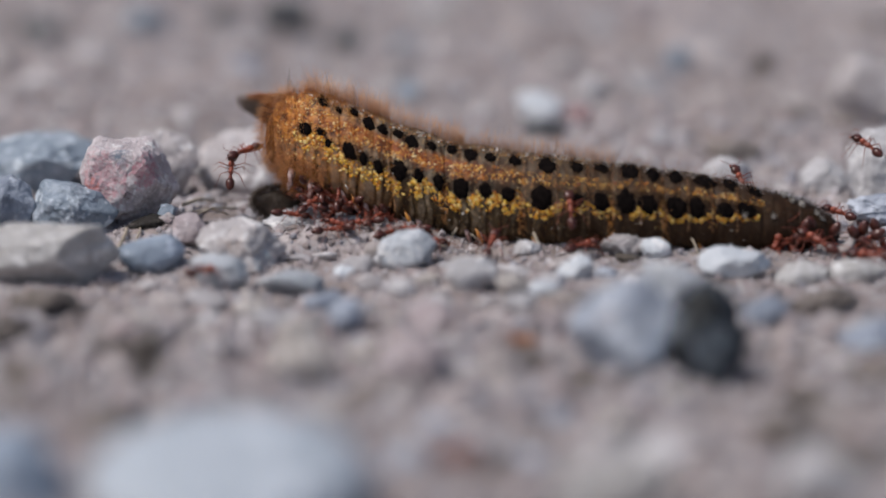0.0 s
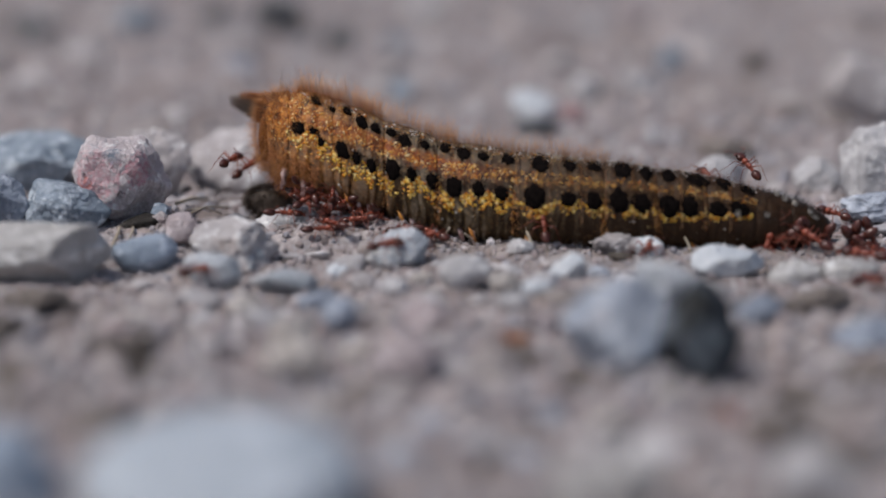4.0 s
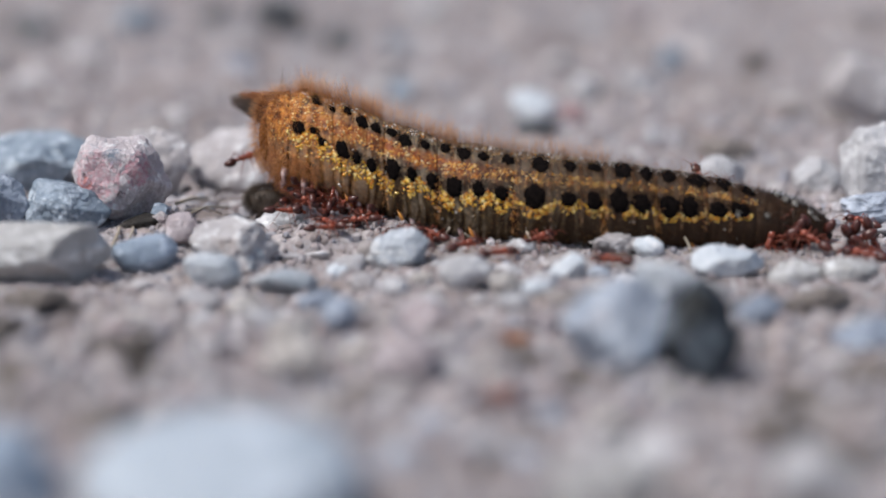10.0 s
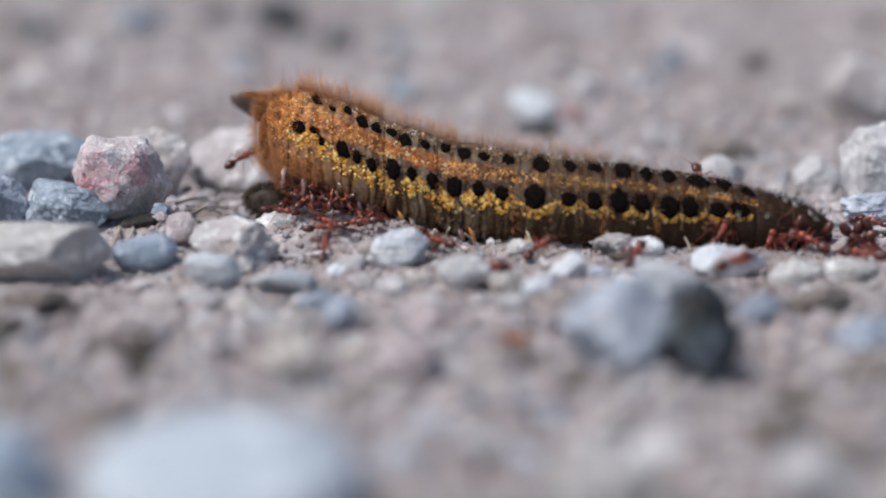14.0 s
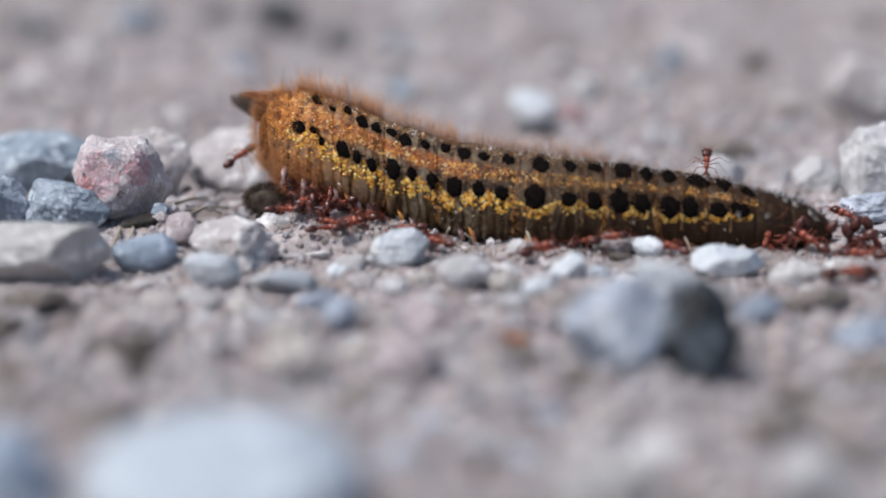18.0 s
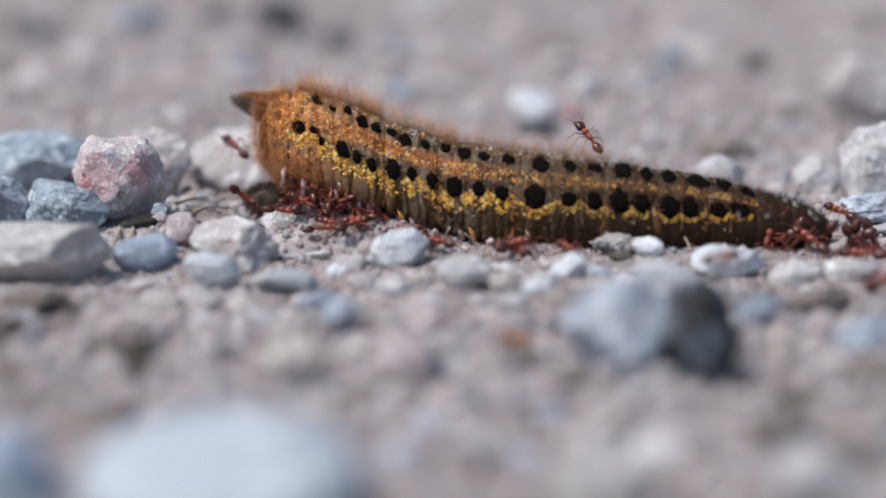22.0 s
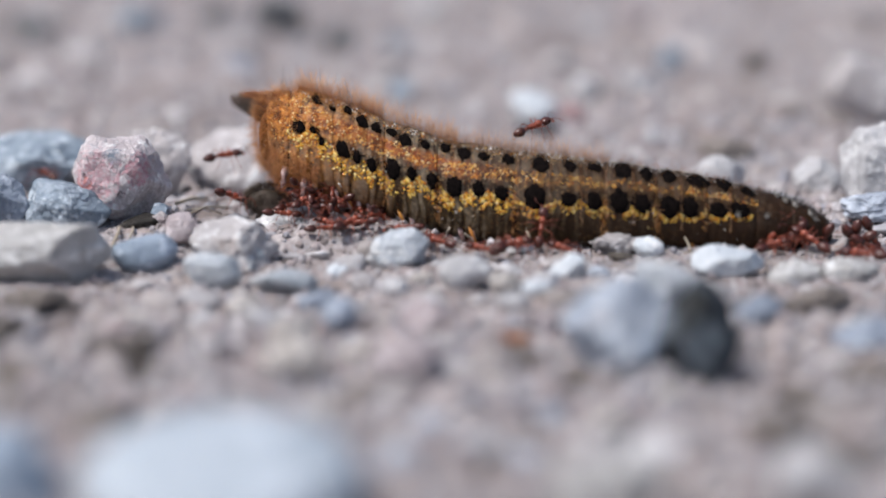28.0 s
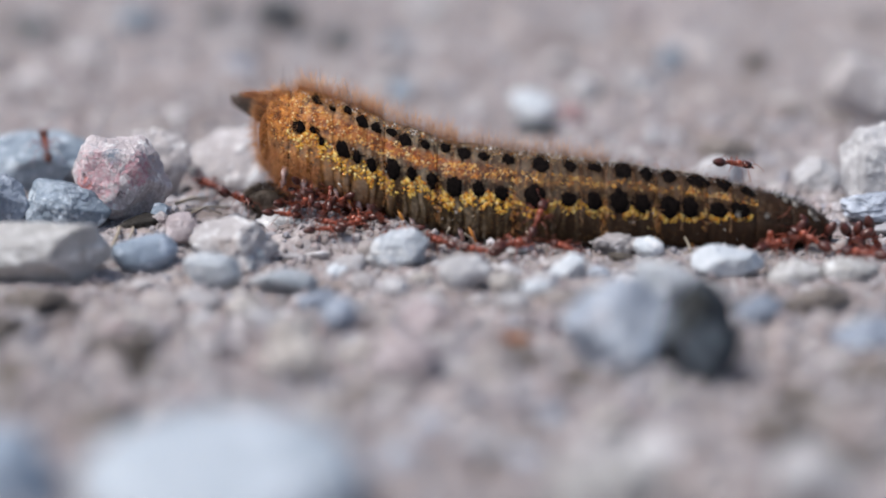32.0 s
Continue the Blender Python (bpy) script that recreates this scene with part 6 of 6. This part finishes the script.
    walk(ANTS["nest_d"], [(0, on(37.99, -11.34, 1.4, -12, 3, 148)),
         (9, on(38.06, -11.58, 1.4, -11, -2, 143)),
         (19, on(37.89, -11.34, 1.4, -12, 5, 145)),
         (32, on(38.04, -11.34, 1.4, -11, 1, 144))])
    walk(ANTS["under_a"], [(0, at(-12.93, 1.2, 3.7, 10, -21, 46)),
         (5, at(-12.71, 1.2, 3.97, 10, -18, 43)),
         (10, at(-12.82, 1.2, 3.75, 10, -20, 48)),
         (15, at(-12.55, 1.2, 4.02, 10, -20, 45)),
         (20, at(-12.82, 1.2, 3.7, 10, -21, 46)),
         (26, at(-12.76, 1.2, 4.02, 10, -16, 42)),
         (32, at(-12.87, 1.2, 3.7, 10, -18, 47))])
    walk(ANTS["under_b"], [(0, at(-10.68, 1.2, 3.21, -8, 36, 113)),
         (7, at(-10.6, 1.2, 3.16, -5, 42, 102)),
         (14, at(-10.65, 1.2, 3.27, -10, 31, 121)),
         (21, at(-10.55, 1.2, 3, -6, 41, 106)),
         (32, at(-10.7, 1.2, 3.27, -9, 37, 114))])
    walk(ANTS["under_c"], [(0, on(-10.34, 1.19, 1.7, -10, -4, 138)),
         (6, on(-10.18, 0.93, 1.7, -10, -1, 137)),
         (12, on(-10.5, 1.19, 1.7, -11, -6, 139)),
         (19, on(-10.24, 1.19, 1.7, -11, 0, 138)),
         (26, on(-10.44, 0.93, 1.7, -10, -6, 138)),
         (32, on(-10.28, 0.93, 1.7, -10, -1, 137))])
    walk(ANTS["under_d"], [(0, at(-8.69, 1.2, 3.21, 11, 12, 45)),
         (8, at(-8.53, 1.2, 3.27, 10, 6, 44)),
         (16, at(-8.8, 1.2, 3.16, 11, 19, 48)),
         (24, at(-8.48, 1.2, 3.21, 10, 8, 45)),
         (32, at(-8.69, 1.2, 3.21, 11, 17, 47))])
    walk(ANTS["under_e"], [(0, at(-12.59, 1, 3.32, -15, -33, 163)),
         (3.56, at(-12.48, 1, 3.39, -15, -29, 163)),
         (7.11, at(-12.59, 1, 3.6, -15, -32, 163)),
         (10.67, at(-12.41, 1, 3.57, -15, -29, 163)),
         (14.22, at(-12.54, 1, 3.32, -15, -35, 162)),
         (17.78, at(-12.61, 1, 3.42, -15, -33, 163)),
         (21.33, at(-12.67, 1, 3.49, -15, -30, 163)),
         (24.89, at(-12.56, 1, 3.46, -15, -31, 163)),
         (28.44, at(-12.63, 1, 3.5, -15, -32, 163)),
         (32, at(-12.35, 1, 3.44, -15, -33, 163))])
    walk(ANTS["under_f"], [(0, at(-10.65, 1, 3.09, 14, 12, 15)),
         (3.56, at(-10.6, 1, 3.14, 14, 12, 15)),
         (7.11, at(-10.7, 1, 3.21, 14, 11, 15)),
         (10.67, at(-10.74, 1, 3.16, 14, 17, 15)),
         (14.22, at(-10.59, 1, 3.22, 14, 13, 15)),
         (17.78, at(-10.93, 1, 3.4, 14, 13, 15)),
         (21.33, at(-10.79, 1, 3.04, 14, 15, 15)),
         (24.89, at(-10.87, 1, 3.43, 14, 12, 15)),
         (28.44, at(-10.72, 1, 3.06, 14, 12, 15)),
         (32, at(-10.57, 1, 3.03, 14, 17, 15))])
    walk(ANTS["under_g"], [(0, on(-7.82, 1.61, 1.8, -14, 10, 165)),
         (3.56, on(-7.75, 2.33, 1.8, -14, 10, 165)),
         (7.11, on(-7.73, 2.29, 1.8, -14, 10, 165)),
         (10.67, on(-7.57, 2.07, 1.8, -14, 8, 165)),
         (14.22, on(-7.63, 0.9, 1.8, -14, 10, 165)),
         (17.78, on(-7.62, 2.52, 1.8, -14, 10, 165)),
         (21.33, on(-7.75, 2.67, 1.8, -14, 10, 165)),
         (24.89, on(-7.57, 0.75, 1.8, -14, 12, 165)),
         (28.44, on(-7.73, 0.88, 1.8, -14, 11, 165)),
         (32, on(-7.64, 2.74, 1.8, -14, 8, 165))])
    walk(ANTS["under_h"], [(0, at(-6.79, 1, 2.43, 15, 18, 15)),
         (3.56, at(-6.78, 1, 2.22, 15, 22, 16)),
         (7.11, at(-6.57, 1, 2.37, 15, 19, 15)),
         (10.67, at(-6.84, 1, 2.31, 15, 25, 16)),
         (14.22, at(-6.51, 1, 2.16, 14, 17, 15)),
         (17.78, at(-6.71, 1, 2.12, 15, 22, 16)),
         (21.33, at(-6.52, 1, 2.36, 15, 21, 16)),
         (24.89, at(-6.68, 1, 2.41, 14, 17, 15)),
         (28.44, at(-6.51, 1, 2.12, 15, 19, 15)),
         (32, at(-6.47, 1, 2.15, 15, 22, 16))])
    walk(ANTS["under_i"], [(0, at(-14.96, 1, 2.66, 14, 9, 15)),
         (3.56, at(-15.03, 1, 2.67, 14, 6, 15)),
         (7.11, at(-14.82, 1, 2.82, 14, 2, 14)),
         (10.67, at(-15.05, 1, 2.91, 14, 6, 15)),
         (14.22, at(-15.26, 1, 2.86, 14, 9, 15)),
         (17.78, at(-14.9, 1, 3, 14, 3, 14)),
         (21.33, at(-15.07, 1, 2.91, 14, 9, 15)),
         (24.89, at(-15.08, 1, 2.87, 14, 8, 15)),
         (28.44, at(-15.12, 1, 2.62, 14, 7, 15)),
         (32, at(-15.13, 1, 2.58, 14, 9, 15))])
    walk(ANTS["under_j"], [(0, on(-10.99, -0.13, 1.4, 14, -3, 15)),
         (3.56, on(-11.28, -0.21, 1.4, 14, -1, 14)),
         (7.11, on(-11.16, -0.43, 1.4, 14, 0, 14)),
         (10.67, on(-11.02, 0.31, 1.4, 14, -1, 14)),
         (14.22, on(-11.18, 0.36, 1.4, 14, -3, 15)),
         (17.78, on(-10.94, 0.06, 1.4, 14, -3, 15)),
         (21.33, on(-11.19, -0.23, 1.4, 14, -2, 15)),
         (24.89, on(-11.27, 1, 1.4, 14, -3, 15)),
         (28.44, on(-10.98, 0.01, 1.4, 14, -1, 14)),
         (32, on(-11.07, -0.52, 1.4, 14, -2, 14))])
    walk(ANTS["under_k"], [(0, on(-3.47, -0.78, 1.6, -14, 7, 165)),
         (3.56, on(-3.47, -1.5, 1.6, -14, 8, 165)),
         (7.11, on(-3.65, -1.32, 1.6, -14, 6, 165)),
         (10.67, on(-3.49, -2.13, 1.6, -14, 7, 165)),
         (14.22, on(-3.35, -2.47, 1.6, -14, 8, 165)),
         (17.78, on(-3.2, -0.75, 1.6, -14, 8, 165)),
         (21.33, on(-3.58, -1.27, 1.6, -14, 10, 165)),
         (24.89, on(-3.51, -1.79, 1.6, -14, 8, 165)),
         (28.44, on(-3.47, -0.72, 1.6, -14, 7, 165)),
         (32, on(-3.38, -1.67, 1.6, -14, 9, 165))])
    walk(ANTS["under_l"], [(0, on(-1.97, -5.06, 1.5, 14, 12, 15)),
         (3.56, on(-1.91, -3.43, 1.5, 14, 8, 15)),
         (7.11, on(-1.78, -4.01, 1.5, 14, 10, 15)),
         (10.67, on(-1.99, -4.49, 1.5, 14, 10, 15)),
         (14.22, on(-2.01, -3.96, 1.5, 14, 12, 15)),
         (17.78, on(-1.91, -3.75, 1.5, 14, 13, 16)),
         (21.33, on(-2, -4.42, 1.5, 14, 11, 15)),
         (24.89, on(-1.88, -4.54, 1.5, 14, 11, 15)),
         (28.44, on(-1.73, -3.92, 1.5, 14, 9, 15)),
         (32, on(-1.7, -4.39, 1.5, 14, 13, 16))])
    walk(ANTS["nest_e"], [(0, at(31.09, -3.4, 1.14, -36, 66, 142)),
         (3.56, at(31.04, -3.4, 1.2, -40, 68, 139)),
         (7.11, at(31.11, -3.4, 1.12, -34, 65, 144)),
         (10.67, at(31.24, -3.4, 1.2, -39, 67, 140)),
         (14.22, at(31.06, -3.4, 1.21, -39, 67, 140)),
         (17.78, at(31.16, -3.4, 1.02, -38, 67, 141)),
         (21.33, at(31.04, -3.4, 1.18, -40, 68, 139)),
         (24.89, at(31.09, -3.4, 1.31, -35, 65, 143)),
         (28.44, at(31.04, -3.4, 0.99, -37, 66, 142)),
         (32, at(31.25, -3.4, 1.29, -37, 66, 142))])
    walk(ANTS["nest_f"], [(0, at(34.08, -3.6, 1.41, 27, 58, 28)),
         (3.56, at(34.17, -3.6, 1.28, 27, 58, 28)),
         (7.11, at(34.02, -3.6, 1.34, 30, 61, 31)),
         (10.67, at(34.24, -3.6, 1.48, 27, 58, 28)),
         (14.22, at(34.03, -3.6, 1.42, 27, 58, 28)),
         (17.78, at(34.06, -3.6, 1.26, 30, 61, 31)),
         (21.33, at(34.21, -3.6, 1.25, 27, 58, 28)),
         (24.89, at(33.94, -3.6, 1.49, 26, 57, 27)),
         (28.44, at(33.98, -3.6, 1.21, 29, 60, 30)),
         (32, at(34.03, -3.6, 1.44, 28, 60, 30))])
    walk(ANTS["nest_g"], [(0, at(37.83, -3, 0.67, -48, 71, 129)),
         (3.56, at(37.76, -3, 0.66, -41, 68, 137)),
         (7.11, at(37.79, -3, 0.62, -40, 68, 139)),
         (10.67, at(37.69, -3, 0.64, -45, 70, 134)),
         (14.22, at(37.97, -3, 0.52, -46, 70, 132)),
         (17.78, at(37.69, -3, 0.9, -43, 69, 135)),
         (21.33, at(37.64, -3, 0.77, -39, 68, 139)),
         (24.89, at(37.78, -3, 0.56, -44, 70, 134)),
         (28.44, at(37.79, -3, 0.66, -43, 69, 135)),
         (32, at(38, -3, 0.5, -48, 71, 130))])
    walk(ANTS["nest_h"], [(0, at(39.95, -3, 1, 32, 63, 33)),
         (3.56, at(39.75, -3, 1.01, 36, 66, 38)),
         (7.11, at(40, -3, 0.95, 34, 64, 35)),
         (10.67, at(39.78, -3, 0.97, 37, 66, 39)),
         (14.22, at(39.74, -3, 0.88, 37, 66, 39)),
         (17.78, at(39.92, -3, 1.1, 31, 62, 32)),
         (21.33, at(39.8, -3, 0.93, 33, 64, 34)),
         (24.89, at(40.04, -3, 0.87, 36, 66, 38)),
         (28.44, at(39.83, -3, 1.11, 33, 63, 34)),
         (32, at(39.95, -3, 1.11, 37, 66, 38))])
    walk(ANTS["nest_i"], [(0, at(33.36, -4.2, 1.1, -19, -55, 154)),
         (3.56, at(33.26, -4.2, 1.32, -19, -55, 154)),
         (7.11, at(33.48, -4.2, 1.36, -19, -56, 153)),
         (10.67, at(33.39, -4.2, 1.21, -19, -56, 153)),
         (14.22, at(33.21, -4.2, 1.23, -18, -53, 155)),
         (17.78, at(33.55, -4.2, 1.07, -19, -56, 154)),
         (21.33, at(33.52, -4.2, 1.07, -18, -53, 155)),
         (24.89, at(33.41, -4.2, 1.13, -19, -56, 154)),
         (28.44, at(33.34, -4.2, 1.27, -19, -55, 154)),
         (32, at(33.57, -4.2, 1.08, -19, -57, 153))])
    walk(ANTS["ground_q"], [(0, on(0.24, -77.98, 1.2, 12, -10, 33)),
         (1, on(9.82, -66.66, 1.2, 12, -5, 30)),
         (1.5, on(17.24, -62.21, 1.2, 13, -2, 25)),
         (1.75, on(16.53, -61.09, 1.2, 1, -10, 88)),
         (2, on(15.81, -59.97, 1.2, -12, -4, 150)),
         (2.25, on(18.57, -59.88, 1.2, 2, -8, 90)),
         (2.5, on(21.33, -59.8, 1.2, 12, 3, 30)),
         (3, on(21.79, -72.84, 1.2, 10, 18, 50)),
         (3.25, on(21.47, -67.93, 1.2, 7, -2, 90)),
         (3.5, on(21.15, -63.03, 1.2, -10, -15, 134)),
         (4.5, on(21.65, -79.74, 1.2, 6, -5, 88)),
         (5.5, on(22.14, -96.44, 1.2, 11, 12, 46)),
         (32, on(22.33, -101.17, 1.2, 11, 12, 46))])
    walk(ANTS["ground_r"], [(0, on(25.06, -104.57, 1.2, -6, -28, 116)),
         (1.5, on(25.74, -96.44, 1.2, -6, -28, 116)),
         (2, on(26.69, -81.17, 1.2, -3, -33, 104)),
         (2.5, on(28.42, -75.07, 1.2, 12, -10, 33)),
         (3, on(29.33, -77.98, 1.2, 12, 5, 30)),
         (3.5, on(32.71, -82.21, 1.2, 13, 9, 24)),
         (32, on(33.65, -83.59, 1.2, 13, 9, 24))])
    walk(ANTS["nest_j"], [(0, at(31.96, -4, 1.26, -29, 60, 150)),
         (3.56, at(31.98, -4, 1.25, -28, 59, 151)),
         (7.11, at(32.04, -4, 1.13, -29, 60, 150)),
         (10.67, at(32.13, -4, 1.12, -30, 61, 149)),
         (14.22, at(32.05, -4, 1.33, -31, 62, 148)),
         (17.78, at(32.02, -4, 1.16, -29, 60, 150)),
         (21.33, at(32.05, -4, 1.25, -29, 60, 150)),
         (24.89, at(32.25, -4, 1.09, -28, 59, 151)),
         (28.44, at(32.18, -4, 0.98, -28, 59, 151)),
         (32, at(32.21, -4, 1.08, -28, 59, 151))])
    walk(ANTS["nest_k"], [(0, at(34.6, -3.4, 0.92, -24, 53, 155)),
         (3.56, at(34.71, -3.4, 0.8, -23, 51, 156)),
         (7.11, at(34.93, -3.4, 0.82, -26, 56, 153)),
         (10.67, at(34.75, -3.4, 1.08, -24, 53, 155)),
         (14.22, at(34.65, -3.4, 0.76, -25, 56, 154)),
         (17.78, at(34.85, -3.4, 1.02, -22, 50, 157)),
         (21.33, at(34.86, -3.4, 1.06, -22, 50, 157)),
         (24.89, at(34.6, -3.4, 1.07, -23, 51, 156)),
         (28.44, at(34.66, -3.4, 0.7, -23, 53, 156)),
         (32, at(34.85, -3.4, 0.82, -24, 54, 155))])
    walk(ANTS["nest_l"], [(0, at(38.25, -3.6, 0.74, 21, 49, 22)),
         (3.56, at(38.29, -3.6, 0.67, 21, 48, 22)),
         (7.11, at(38.24, -3.6, 0.66, 23, 52, 24)),
         (10.67, at(38.25, -3.6, 0.76, 22, 49, 23)),
         (14.22, at(38.12, -3.6, 0.88, 22, 49, 23)),
         (17.78, at(38.22, -3.6, 0.64, 23, 52, 24)),
         (21.33, at(38.34, -3.6, 0.79, 22, 49, 22)),
         (24.89, at(38.02, -3.6, 0.64, 22, 51, 23)),
         (28.44, at(38.27, -3.6, 0.7, 23, 52, 24)),
         (32, at(38.04, -3.6, 0.83, 24, 53, 24))])
    walk(ANTS["nest_m"], [(0, at(39.64, -4.2, 0.27, 16, 32, 17)),
         (3.56, at(39.76, -4.2, 0.4, 16, 29, 17)),
         (7.11, at(39.52, -4.2, 0.52, 16, 29, 17)),
         (10.67, at(39.55, -4.2, 0.28, 16, 32, 17)),
         (14.22, at(39.42, -4.2, 0.48, 16, 32, 17)),
         (17.78, at(39.75, -4.2, 0.24, 16, 30, 17)),
         (21.33, at(39.6, -4.2, 0.46, 16, 30, 17)),
         (24.89, at(39.6, -4.2, 0.33, 16, 30, 17)),
         (28.44, at(39.6, -4.2, 0.42, 16, 31, 17)),
         (32, at(39.63, -4.2, 0.3, 16, 30, 17))])
    walk(ANTS["nest_n"], [(0, at(29.96, -4.8, 0.83, 20, -65, 36)),
         (3.56, at(29.86, -4.8, 0.78, 20, -66, 38)),
         (7.11, at(29.97, -4.8, 0.84, 19, -68, 42)),
         (10.67, at(30.01, -4.8, 0.95, 20, -66, 38)),
         (14.22, at(30.08, -4.8, 1.13, 20, -66, 38)),
         (17.78, at(29.71, -4.8, 0.94, 19, -69, 44)),
         (21.33, at(29.81, -4.8, 1.12, 19, -69, 44)),
         (24.89, at(29.97, -4.8, 1.14, 19, -69, 44)),
         (28.44, at(30.08, -4.8, 0.88, 20, -64, 35)),
         (32, at(29.9, -4.8, 1.02, 20, -68, 41))])
    walk(ANTS["ground_s"], [(0, on(-21.49, -17.08, 1.2, 10, -1, 45)),
         (7.2, on(-21.29, -17.08, 1.2, 10, -1, 45)),
         (7.4, on(-17.27, -23, 1.8, 10, -6, 45)),
         (7.6, on(-16.77, -23.23, 1.8, 10, -5, 43)),
         (7.8, on(-12.2, -26.17, 2.7, 11, -3, 40)),
         (8, on(-10.23, -20.97, 1.6, 11, -4, 36)),
         (8.2, on(-6.83, -19.16, 1.2, 11, -4, 39)),
         (8.4, on(-3.01, -24.14, 2.4, 11, -4, 39)),
         (8.6, on(-0.29, -24.82, 2.7, 11, -5, 39)),
         (8.8, on(2.49, -17.73, 1.7, 10, -9, 43)),
         (9.4, on(4.28, -7.63, 1.5, 9, -11, 48)),
         (10, on(1.85, -7.88, 1.5, 10, -4, 45)),
         (11, on(0.82, -7.12, 1.5, 0, -8, 90)),
         (12, on(-0.21, -6.37, 1.5, -10, -4, 135)),
         (20, on(-0.41, -6.37, 1.5, -10, -1, 135)),
         (32, on(-0.16, -6.37, 1.5, -10, -4, 134))])
    for i, who in enumerate(ANT_NAMES):
        gait(ANTS[who], i)


motions()
